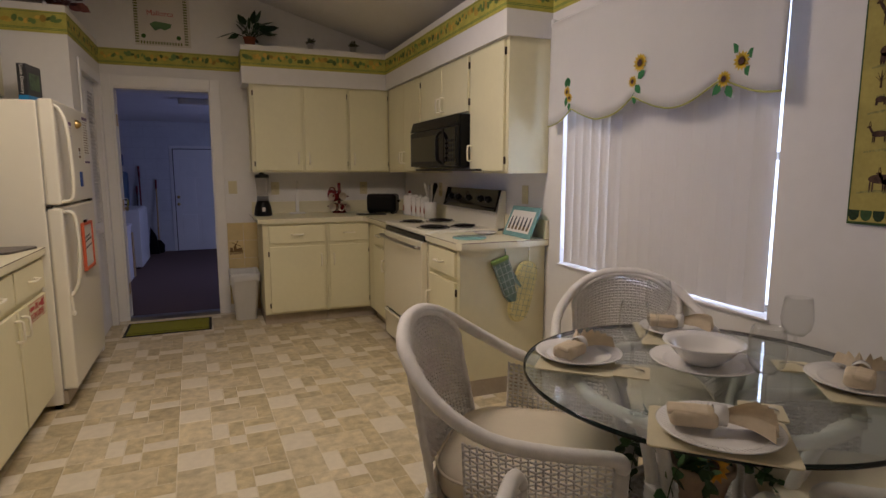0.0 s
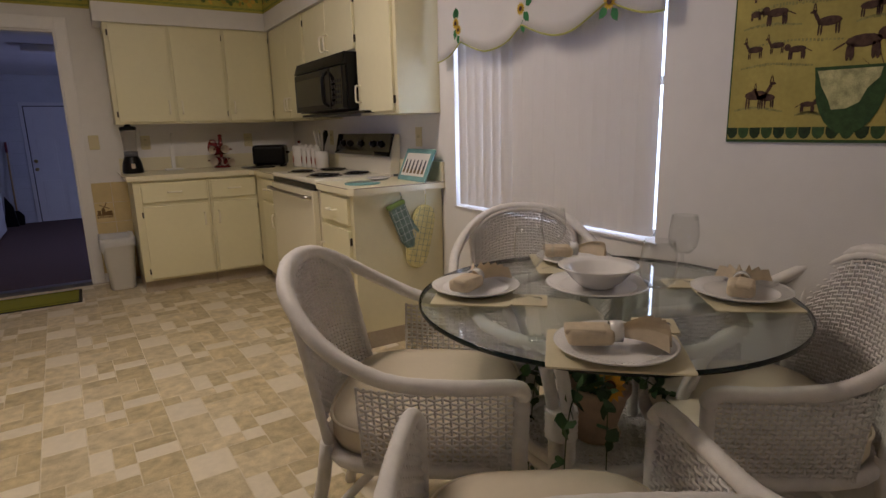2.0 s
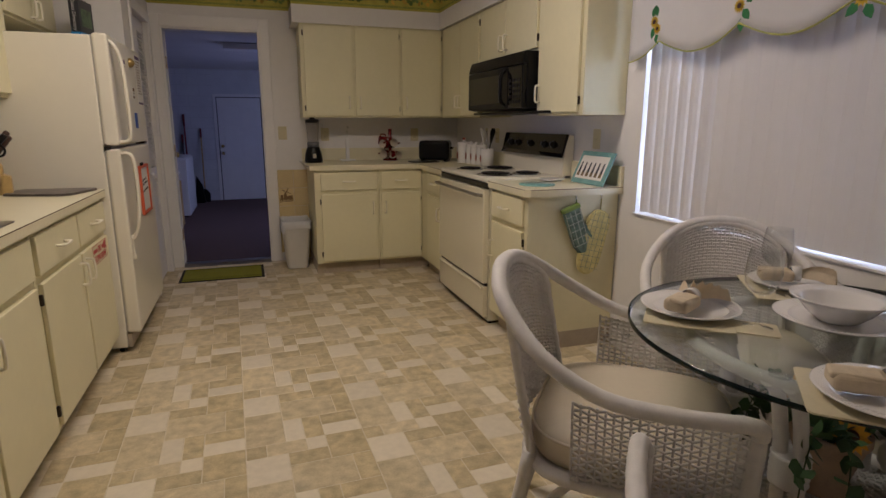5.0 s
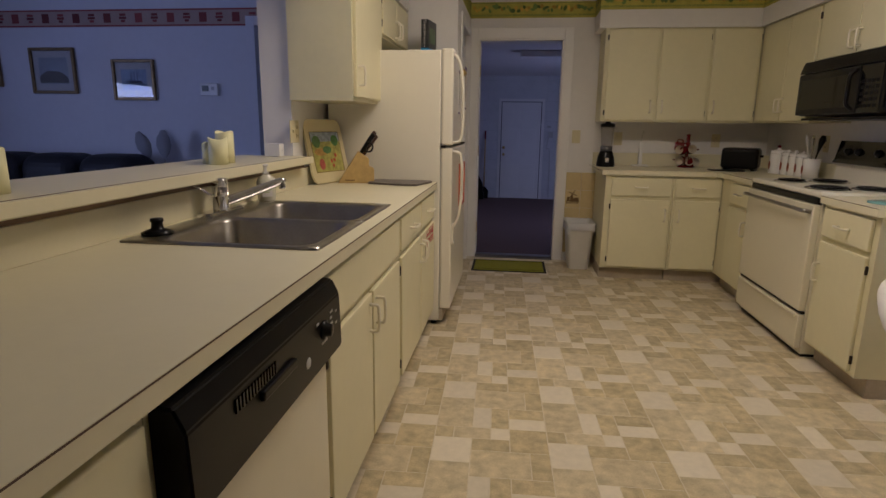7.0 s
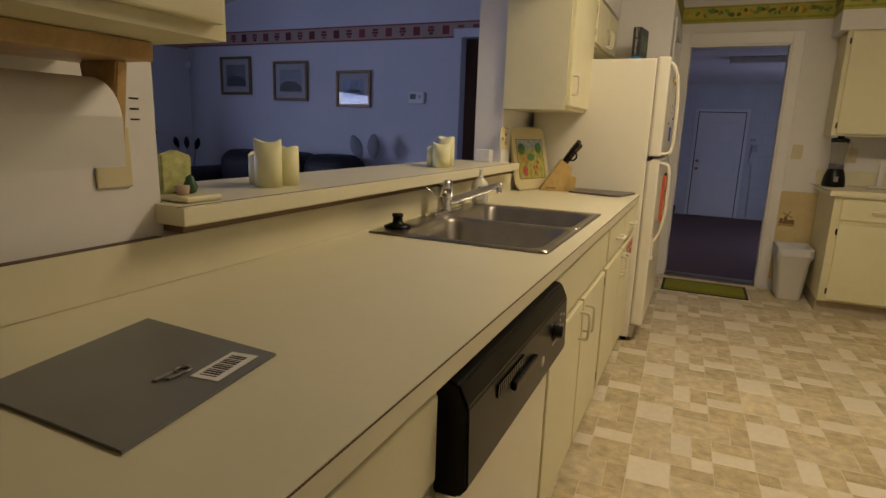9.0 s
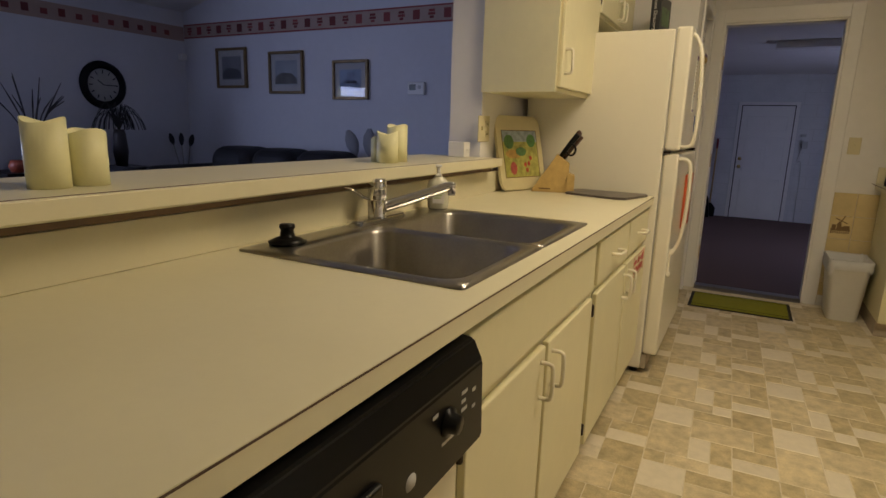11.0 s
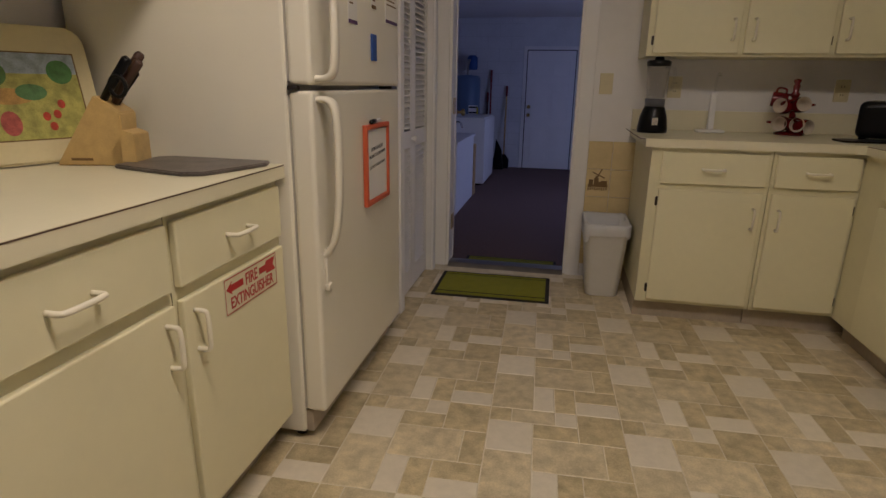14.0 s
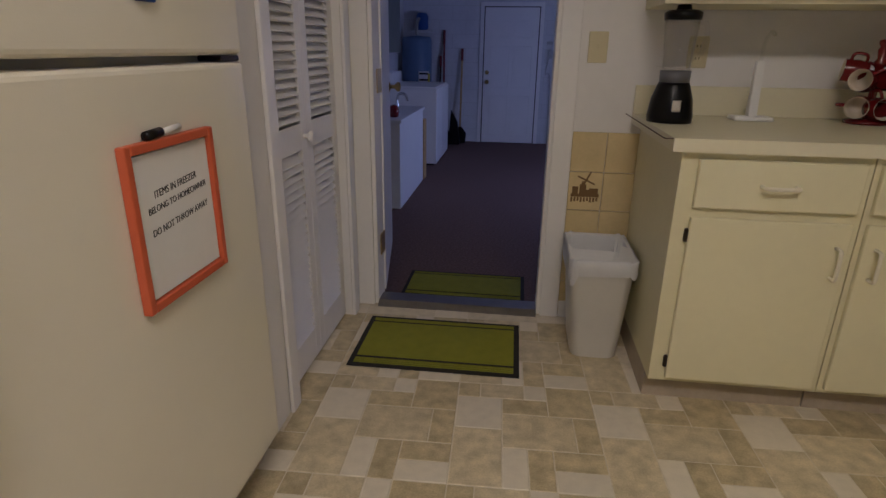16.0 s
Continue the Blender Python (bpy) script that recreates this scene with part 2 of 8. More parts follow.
def add_tube(bm, pts, radius, seg=8, closed=False, wrap=0.0):
    """A round rod along the points; radius may be a list; wrap makes fine rings like cane binding."""
    p = [Vector(q) for q in pts]
    n = len(p)
    rings = []
    up = Vector((0.3, 0.2, 0.93))
    for i, c in enumerate(p):
        a, b = (p[i - 1] if (i > 0 or closed) else p[i]), (p[(i + 1) % n] if (i < n - 1 or closed) else p[i])
        d = (b - a).normalized()
        s = d.cross(up)
        if s.length < 0.05:
            s = d.cross(Vector((1, 0, 0)))
        s.normalize()
        u = s.cross(d)
        up = u
        r = radius[i] if isinstance(radius, (list, tuple)) else radius
        r *= 1 + wrap * (i % 2)
        rings.append([bm.verts.new(c + r * (math.cos(2 * math.pi * k / seg) * s + math.sin(2 * math.pi * k / seg) * u)) for k in range(seg)])
    for i in range(n if closed else n - 1):
        a, b = rings[i], rings[(i + 1) % n]
        for k in range(seg):
            bm.faces.new((a[k], a[(k + 1) % seg], b[(k + 1) % seg], b[k])).smooth = True
    if not closed:
        bm.faces.new(rings[0])
        bm.faces.new(rings[-1])
    return rings


def tube(pts, radius, seg=8, closed=False, wrap=0.0):
    bm = bmesh.new()
    add_tube(bm, pts, radius, seg, closed, wrap)
    bmesh.ops.recalc_face_normals(bm, faces=bm.faces)
    return bm


def writing(name, text, size, m, mat, parent=None, bold=0.0):
    """Letters as a flat mesh, in the plane of m, centred."""
    cu = bpy.data.curves.new(name, "FONT")
    cu.body, cu.size, cu.align_x, cu.align_y, cu.extrude = text, size, "CENTER", "CENTER", 0.0004
    cu.offset = bold
    ob = bpy.data.objects.new(name, cu)
    me = bpy.data.meshes.new_from_object(ob)
    bpy.data.objects.remove(ob)
    me.name = name
    me.materials.clear()
    me.materials.append(mat)
    me.transform(m)
    out = new(name, me)
    if parent is not None:
        out.parent = parent
        out.matrix_parent_inverse = place(parent).inverted()
    return out

# ---- structure ----
XE, YN, XW = 2.22, 6.27, -1.16      # east wall, back wall, pass-through wall
RIDGE = (-1.455, 3.476)


def roof(x):
    return RIDGE[1] - (0.28 if x > RIDGE[0] else 0.25) * abs(x - RIDGE[0])


structure("subfloor", box(-1.30, -1.6, -0.06, XE + 0.14, YN + 0.14, -0.0012), GROUT, "pale grout bed of the kitchen floor", "floor")
structure("living_room_floor", box(-6.5, -1.6, -0.06, -1.302, 6.1, 0.0), LCARPET, "beige living room carpet", "floor")
# east wall with the window opening
W0, W1, WZ0, WZ1 = 2.10, 3.43, 0.79, 1.98
structure("wall_east", boxes([
    (XE, -1.6, 0, XE + 0.14, W0, 2.47), (XE, W1, 0, XE + 0.14, YN + 0.14, 2.47),
    (XE, W0, 0, XE + 0.14, W1, WZ0), (XE, W0, WZ1, XE + 0.14, W1, 2.47)]), WALL, "white painted kitchen wall with the window", "wall")
# back wall with the doorway, gable above
D0, D1, DZ = -0.372, 0.412, 2.03
bm = bmesh.new()
add_prism(bm, [(-1.30, 0), (D0, 0), (D0, DZ), (-1.30, DZ)], "y", YN, YN + 0.12)
add_prism(bm, [(D1, 0), (XE, 0), (XE, DZ), (D1, DZ)], "y", YN, YN + 0.12)
add_prism(bm, [(-1.30, DZ), (XE, DZ), (XE, roof(XE)), (-1.30, roof(-1.30))], "y", YN, YN + 0.12)
structure("wall_north", bm, WALL, "white painted back wall with an open doorway", "wall")
# pass-through wall
P0, P1, PZ, PT = 1.57, 3.76, 1.045, 2.08
TW = 0.16
structure("wall_west", boxes([
    (XW - TW, -1.6, 0, XW, P0, 3.4), (XW - TW, P1, 0, XW, YN, 3.4),
    (XW - TW, P0, 0, XW, P1, PZ), (XW - TW, P0, PT, XW, P1, 3.4)]), WALL, "white wall with a wide pass-through to the living room", "wall")
structure("wall_south", box(XW, -1.6, 0, XE, -1.48, 3.4), WALL, "plain white wall at the end of the room", "wall")
structure("wall_dining", box(0.480, 0.56, 0, XE, 0.690, roof(1.2), 0.006), WALL, "white wall end beside the dining corner", "wall")
# sloping ceilings
bm = bmesh.new()
add_prism(bm, [(RIDGE[0], RIDGE[1]), (XE + 0.14, roof(XE + 0.14)), (XE + 0.14, roof(XE + 0.14) + 0.1), (RIDGE[0], RIDGE[1] + 0.1)], "y", -1.6, YN + 0.12)
add_prism(bm, [(RIDGE[0], RIDGE[1]), (RIDGE[0], RIDGE[1] + 0.1), (-6.5, roof(-6.5) + 0.1), (-6.5, roof(-6.5))], "y", -1.6, YN + 0.12)
structure("ceiling", bm, CEIL, "white vaulted ceiling with a fine texture", "ceiling")
# living room shell
LY, LX = 5.9, -5.85
bm = bmesh.new()
LD0, LD1, LDZ = -2.33, -1.50, 2.10
add_prism(bm, [(LX, 0), (LD0, 0), (LD0, LDZ), (LX, LDZ)], "y", LY, LY + 0.12)
add_prism(bm, [(LD1, 0), (XW - TW, 0), (XW - TW, LDZ), (LD1, LDZ)], "y", LY, LY + 0.12)
add_prism(bm, [(LX, LDZ), (XW - TW, LDZ), (XW - TW, roof(XW - TW)), (RIDGE[0], RIDGE[1]), (LX, roof(LX))], "y", LY, LY + 0.12)
structure("living_room_wall_north", bm, LWALL, "pale living room wall with pictures", "wall")
structure("living_room_wall_west", boxes([(LX - 0.12, -1.6, 0, LX, 1.35, roof(LX)), (LX - 0.12, 3.15, 0, LX, LY + 0.12, roof(LX)), (LX - 0.12, 1.35, 0, LX, 3.15, 0.65), (LX - 0.12, 1.35, 1.85, LX, 3.15, roof(LX))]), LWALL, "pale living room wall with the clock and a window", "wall")
structure("living_room_wall_south", box(LX, -1.6, 0, XW - TW, -1.48, 3.4), LWALL, "plain living room wall", "wall")
lw = thing("window_2", (LX - 0.08, 2.25, 0.65), "wide living room window with a white frame", "window", kind="structure")
part("window_frame", boxes([(LX - 0.10, 1.35, 0.65, LX - 0.06, 1.40, 1.85), (LX - 0.10, 3.10, 0.65, LX - 0.06, 3.15, 1.85), (LX - 0.10, 1.40, 0.65, LX - 0.06, 3.10, 0.70), (LX - 0.10, 1.40, 1.80, LX - 0.06, 3.10, 1.85), (LX - 0.098, 2.23, 0.70, LX - 0.062, 2.27, 1.80)], 0.003), TRIM, lw)
for y0, y1 in ((1.40, 2.23), (2.27, 3.10)):
    pn = part("pane", box(LX - 0.082, y0, 0.70, LX - 0.079, y1, 1.80), CLEAR, lw)
    pn.visible_shadow = False
# garage shell, a step lower
GZ, GY = -0.25, 12.95
structure("garage_floor", box(-2.6, YN + 0.12, GZ - 0.06, 2.5, GY + 0.2, GZ), CARPET, "dark brown ribbed carpet of the utility room", "floor")
structure("garage_step", box(D0 - 0.05, YN + 0.02, GZ - 0.02, D1 + 0.05, YN + 0.119, -0.092), CONCRETE, "concrete step face under the door", "step")
structure("garage_wall_far", box(-2.6, GY, GZ, 2.5, GY + 0.15, 2.6), CONCRETE, "white painted block wall", "wall")
structure("garage_wall_west", box(-1.70, YN + 0.12, GZ, -1.55, GY, 2.6), CONCRETE, "white painted block wall of the utility room", "wall")
# opening in this unseen wall is made up for the added daylight lamp
structure("garage_wall_east", boxes([
    (2.35, YN + 0.12, GZ, 2.5, 9.0, 2.6), (2.35, 10.2, GZ, 2.5, GY, 2.6), (2.35, 9.0, GZ, 2.5, 10.2, 0.4), (2.35, 9.0, 1.4, 2.5, 10.2, 2.6)]), CONCRETE, "unseen white block wall with an added opening for daylight", "wall")
structure("garage_ceiling", box(-2.0, YN + 0.12, 2.25, 2.5, GY + 0.15, 2.35), CEIL, "plain white utility room ceiling", "ceiling")
structure("ground", box(-60, -60, -0.62, 60, 60, -0.45), material("lawn", (0.07, 0.10, 0.03), 0.95, spot=0.3, scale=4), "lawn around the house", "ground")
# soffits over the cabinets
SZ0, SZ1 = 2.06, 2.38
structure("soffit_1", boxes([(0.66, 5.93, SZ0, XE, YN, SZ1), (1.925, 3.56, SZ0, XE, 5.93, SZ1)]), WALL, "white boxed soffit above the cabinets, a plant ledge on top", "soffit")
structure("soffit_2", box(XW, -1.48, SZ0, -0.80, 5.16, SZ1), WALL, "white boxed soffit above the sink side cabinets", "soffit")
# closet beside the fridge
CX, CY = -0.44, 5.17
structure("closet_wall", boxes([(XW, CY, 0, CX, CY + 0.10, 2.38), (CX - 0.10, CY + 0.10, 2.03, CX, YN, 2.38), (CX - 0.10, CY + 0.10, 0, CX, 5.44, 2.03), (CX - 0.10, 6.13, 0, CX, YN, 2.03), (XW, CY + 0.10, 2.28, CX - 0.10, YN, 2.38)]), WALL, "white closet walls beside the fridge", "wall")

# trims, casings and paper borders
structure("door_casing", boxes([
    (D0 - 0.085, YN - 0.018, 0, D0 + 0.006, YN - 0.002, DZ + 0.09), (D1 - 0.006, YN - 0.018, 0, D1 + 0.075, YN - 0.002, DZ + 0.09), (D0 + 0.006, YN - 0.018, DZ - 0.006, D1 - 0.006, YN - 0.002, DZ + 0.09),
    (D0 + 0.002, YN - 0.002, 0, D0 + 0.022, YN + 0.122, DZ), (D1 - 0.022, YN - 0.002, 0, D1 - 0.002, YN + 0.122, DZ), (D0 + 0.022, YN - 0.002, DZ - 0.02, D1 - 0.022, YN + 0.122, DZ - 0.002)], 0.004), TRIM, "white painted door casing", "door frame")
structure("door_threshold", prism([(YN - 0.03, 0.0), (YN, 0.022), (YN + 0.09, 0.022), (YN + 0.125, 0.0), (YN + 0.125, -0.09), (YN + 0.122, -0.09), (YN + 0.122, -0.003), (YN - 0.03, -0.003)], "x", D0 + 0.022, D1 - 0.022), STEEL, "metal door threshold", "threshold")
structure("closet_casing", boxes([
    (CX + 0.002, 5.38, 0, CX + 0.016, 5.445, 2.10), (CX + 0.002, 6.125, 0, CX + 0.016, 6.19, 2.10), (CX + 0.002, 5.445, 2.025, CX + 0.016, 6.125, 2.10)], 0.004), TRIM, "white casing round the louvred closet doors", "door frame")
structure("living_door_casing", boxes([
    (LD0 - 0.075, LY - 0.018, 0, LD0 + 0.005, LY - 0.002, LDZ + 0.075), (LD0 + 0.005, LY - 0.018, LDZ - 0.005, LD1, LY - 0.002, LDZ + 0.075)], 0.004), LWALL, "painted casing of the living room doorway", "door frame")
structure("baseboard_1", boxes([(0.52, 0.692, 0, XE - 0.014, 0.704, 0.08), (XE - 0.014, 0.71, 0, XE - 0.002, 3.56, 0.08), (D1 + 0.077, YN - 0.014, 0, 0.72, YN - 0.002, 0.08)], 0.003), TRIM, "white baseboard", "baseboard")


def border(name, x0, y0, x1, y1, nx, ny):
    """A strip of patterned wallpaper border along a wall from (x0, y0) to (x1, y1), n: the way it faces."""
    zb, zt = 2.20, 2.335
    L = math.hypot(x1 - x0, y1 - y0)
    ux, uy = (x1 - x0) / L, (y1 - y0) / L

    def strip(bm, a, b, z0, z1, d):
        p = [(x0 + ux * a, y0 + uy * a), (x0 + ux * b, y0 + uy * b)]
        q = [(p[1][0] + nx * d, p[1][1] + ny * d), (p[0][0] + nx * d, p[0][1] + ny * d)]
        add_prism(bm, [*p, *q], "z", z0, z1)
    bm = bmesh.new()
    strip(bm, 0, L, zb, zt, 0.0025)
    base = structure(name, bm, BORDER, "green and yellow fruit wallpaper border", "wallpaper border")
    bm = bmesh.new()
    for z in (zb + 0.018, zb + 0.026, zt - 0.012):
        strip(bm, 0, L, z, z + 0.004, 0.0035)
    part("line", bm, BORDERLINE, base)
    rnd = random.Random(int(L * 1000))
    leaf, fruit = bmesh.new(), bmesh.new()
    a = 0.03
    while a < L - 0.03:
        bm = leaf if rnd.random() < 0.55 else fruit
        z, r = zb + 0.075 + rnd.uniform(-0.016, 0.022), rnd.uniform(0.014, 0.026)
        c = Vector((x0 + ux * a + nx * 0.0042, y0 + uy * a + ny * 0.0042, z))
        turn, flat = rnd.uniform(0, 3.1), rnd.uniform(0.45, 0.9)
        vs = []
        for k in range(9):
            w = 2 * math.pi * k / 9
            du, dz = r * math.cos(w), r * flat * math.sin(w)
            du, dz = du * math.cos(turn) - dz * math.sin(turn), du * math.sin(turn) + dz * math.cos(turn)
            vs.append(bm.verts.new(c + Vector((ux * du, uy * du, dz))))
        bm.faces.new(vs)
        a += rnd.uniform(0.018, 0.034)
    part("leaf_print", leaf, LEAFPRINT, base)
    part("fruit_print", fruit, FRUITPRINT, base)


LEAFPRINT = material("printed_green_leaf", (0.12, 0.19, 0.045), 0.7, island=0.4)
FRUITPRINT = material("printed_yellow_fruit", (0.50, 0.33, 0.05), 0.7, island=0.35)
border("border_1", 0.66, 5.93, 1.925, 5.93, 0, -1)
border("border_2", 1.925, 5.93, 1.925, 3.56, -1, 0)
border("border_3", 1.925, 3.56, XE, 3.56, 0, -1)
border("border_4", XE, 3.56, XE, 0.68, -1, 0)
border("border_5", CX, YN, 0.66, YN, 0, -1)
border("border_6", CX, CY, CX, YN, 1, 0)
border("border_7", -0.80, CY, CX, CY, 0, -1)
border("border_8", -0.80, -1.4, -0.80, CY, 1, 0)
border("border_9", 0.66, YN, 0.66, 5.93, -1, 0)

# red and beige border of the living room
LB = material("beige_border_paper", (0.42, 0.30, 0.25), 0.8, spot=0.06, scale=8)
LR = material("dark_red_border_print", (0.22, 0.05, 0.045), 0.8, island=0.4)
base = structure("living_border_1", box(LX + 0.003, LY - 0.003, 2.095, XW - TW, LY - 0.0005, 2.245), LB, "beige and dark red wallpaper border", "wallpaper border")
bm = boxes([(LX + 0.01, LY - 0.005, z, XW - TW, LY - 0.0035, z + 0.012) for z in (2.098, 2.231)])
part("line", bm, LR, base)
bm = bmesh.new()
x, k = LX + 0.1, 0
while x < XW - TW - 0.1:
    if k % 2:
        add_box(bm, x - 0.035, LY - 0.005, 2.130, x + 0.035, LY - 0.0035, 2.210, 0.0)
    else:
        for j, w in enumerate((0.02, 0.035, 0.03)):
            add_box(bm, x - w, LY - 0.005, 2.133 + j * 0.027, x + w, LY - 0.0035, 2.154 + j * 0.027)
    x, k = x + 0.155, k + 1
part("motif", bm, LR, base)
base = structure("living_border_2", box(LX + 0.0005, 0.0, 2.07, LX + 0.003, LY - 0.006, 2.22), LB, "beige and dark red wallpaper border", "wallpaper border")
bm = bmesh.new()
y, k = 0.1, 0
while y < LY - 0.1:
    add_box(bm, LX + 0.0035, y - 0.03, 2.11, LX + 0.005, y + 0.03, 2.18 if k % 2 else 2.16)
    y, k = y + 0.155, k + 1
part("motif", bm, LR, base)

# ---- kitchen cabinets ----


def facing_east(x, y):
    return pose(x, y, 0, 0, 0, 90)


def facing_south(x, y):
    return pose(x, y, 0)


def facing_west(x, y):
    return pose(x, y, 0, 0, 0, -90)


def moved(bm, m):
    bmesh.ops.transform(bm, matrix=m, verts=bm.verts)
    return bm


def pull(u, z, upright, length=0.095):
    """A cream D-shaped pull in front of a door."""
    h = length / 2
    pts = [(-h, 0, 0), (-h, -0.022, 0), (-h + 0.012, -0.032, 0), (h - 0.012, -0.032, 0), (h, -0.022, 0), (h, 0, 0)]
    pts = [(u, q[1], z + q[0]) if upright else (u + q[0], q[1], z) for q in smooth_line(pts, 3)]
    return tube([(a, b - 0.019, c) for a, b, c in pts], 0.0058, 8)


def cabinet(name, label, m, width, z0, z1, depth, doors=(), drawers=(), toe=0.0, group="", legs_in=0.06):
    """A cabinet unit: local x along its front, the front face at y 0. doors: (u0, u1, z0, z1, pull side, pull height, hinge side)."""
    c = thing(name, m @ Vector((width / 2, depth / 2, z0)), label, "cabinet", group)
    part("body", moved(box(0.001, 0, z0 + toe, width - 0.001, depth, z1), m), CREAM2, c)
    if toe:
        part("toe_kick", moved(box(0.002, legs_in, z0, width - 0.002, depth, z0 + toe - 0.0005), m), TOE, c, "tan vinyl toe kick")
    for u0, u1, a, b, side, pz, hinge in doors:
        d = part("door", moved(box(u0, -0.019, a, u1, -0.0005, b, 0.004), m), CREAM, c)
        if side:
            pu = u0 + 0.035 if side < 0 else u1 - 0.035
            part("handle", moved(pull(pu, pz, True), m), CREAMHANDLE, d, "cream plastic pull")
        if hinge:
            hu = u0 if hinge < 0 else u1
            for hz in (a + 0.06, b - 0.06):
                part("hinge", moved(box(hu - 0.011, -0.014, hz - 0.022, hu + 0.007, 0.0, hz + 0.022, 0.005), m), HINGE, d, "dark bronze hinge")
    for u0, u1, a, b, handled in drawers:
        d = part("drawer", moved(box(u0, -0.019, a, u1, -0.0005, b, 0.004), m), CREAM, c)
        if handled:
            part("handle", moved(pull((u0 + u1) / 2, (a + b) / 2, False), m), CREAMHANDLE, d, "cream plastic pull")
    return c


FL = -0.485   # face of the sink side base cabinets
DOORZ, DRAW = (0.118, 0.682), (0.712, 0.860)
west = "sink side base cabinets"
cabinet("base_cabinet", "cream painted base cabinet at the counter end with a flat door", facing_east(FL, 0.35), 1.145, 0, 0.88, 0.69,
        [(0.05, 0.575, *DOORZ, 1, 0.58, -1), (0.60, 1.125, *DOORZ, -1, 0.58, 1)], [(0.05, 0.575, *DRAW, True), (0.60, 1.125, *DRAW, True)], 0.10, west)
sink_unit = cabinet("sink_cabinet", "cream painted sink cabinet with a false drawer front and two doors", facing_east(FL, 2.222), 0.985, 0, 0.74, 0.69,
        [(0.015, 0.478, *DOORZ, 1, 0.60, -1), (0.50, 0.96, *DOORZ, -1, 0.60, 0)], [(0.015, 0.96, *DRAW, False)], 0.10, west)
part("face_rail", boxes([(FL - 0.02, 2.223, 0.74, FL, 3.206, 0.8795), (XW + 0.01, 2.223, 0.74, FL - 0.02, 2.241, 0.8795), (XW + 0.01, 3.190, 0.74, FL - 0.02, 3.206, 0.8795)]), CREAM2, sink_unit)
cabinet("base_cabinet", "cream painted base cabinet with one drawer and one door", facing_east(FL, 3.209), 0.545, 0, 0.88, 0.69,
        [(0.030, 0.530, *DOORZ, 1, 0.60, -1)], [(0.022, 0.530, *DRAW, True)], 0.10, west)
fire = cabinet("base_cabinet", "cream base cabinet beside the fridge with a red fire extinguisher sticker", facing_east(FL, 3.756), 0.492, 0, 0.88, 0.69,
               [(0.010, 0.476, *DOORZ, -1, 0.60, 0)], [(0.010, 0.476, *DRAW, True)], 0.10, west)
# sticker
RED = material("red_print", (0.42, 0.02, 0.02), 0.5)
PAPER = material("white_paper", (0.74, 0.72, 0.68), 0.7)


def on_east_face(x, y, z):
    """Local x runs along +y, local y up, facing +x."""
    return Matrix(((0, 0, 1, x), (1, 0, 0, y), (0, 1, 0, z), (0, 0, 0, 1)))


st = tagged(part("sticker", box(FL + 0.0192, 3.918, 0.580, FL + 0.0200, 4.184, 0.678), material("aged_sticker", (0.66, 0.62, 0.42), 0.6, spot=0.05, scale=20)), "cream sticker with red fire extinguisher lettering on a cabinet door", "sticker")
m = on_east_face(FL + 0.0205, 4.051, 0.629)
part("outline", moved(boxes([(-0.130, -0.0465, -0.0003, 0.130, -0.044, 0.0003), (-0.130, 0.044, -0.0003, 0.130, 0.0465, 0.0003), (-0.130, -0.044, -0.0003, -0.1285, 0.044, 0.0003), (0.1285, -0.044, -0.0003, 0.130, 0.044, 0.0003)]), m), RED, st)
writing("lettering", "FIRE", 0.046, m @ Matrix.Translation((-0.004, 0.017, 0)) @ Matrix.Diagonal((0.74, 1.0, 1, 1)), RED, st, 0.0006)
writing("lettering", "EXTINGUISHER", 0.043, m @ Matrix.Translation((0, -0.023, 0)) @ Matrix.Diagonal((0.74, 1.0, 1, 1)), RED, st, 0.0006)
for name, pts in (("arrow_head", [(-0.124, 0.018), (-0.098, 0.036), (-0.102, 0.027), (-0.046, 0.027), (-0.046, 0.009), (-0.102, 0.009), (-0.098, 0.0)]),
                  ("arrow_tail", [(0.036, 0.027), (0.070, 0.027), (0.076, 0.037), (0.124, 0.037), (0.112, 0.018), (0.124, 0.0), (0.076, 0.0), (0.070, 0.009), (0.036, 0.009)])):
    bm = bmesh.new()
    add_prism(bm, pts, "z", -0.0003, 0.0003)
    part(name, moved(bm, m), RED, st)
# wall cabinets on the sink side
cabinet("wall_cabinet", "cream wall cabinet beside the pass-through, one door", facing_east(-0.82, 3.735), 0.595, 1.375, 2.06, 0.335, [(0.02, 0.575, 1.395, 2.04, -1, 1.50, 0)])
cabinet("wall_cabinet", "cream wall cabinet over the counter end, two doors", facing_east(-0.81, 0.60), 0.820, 1.375, 2.06, 0.345, [(0.02, 0.40, 1.395, 2.04, 1, 1.5, -1), (0.415, 0.800, 1.395, 2.04, -1, 1.5, 1)])
cabinet("fridge_cabinet", "short cream cabinet above the fridge, two doors", facing_east(-0.82, 4.332), 0.82, 1.775, 2.06, 0.335, [(0.02, 0.40, 1.79, 2.04, 1, 1.86, -1), (0.415, 0.80, 1.79, 2.04, -1, 1.86, 1)])
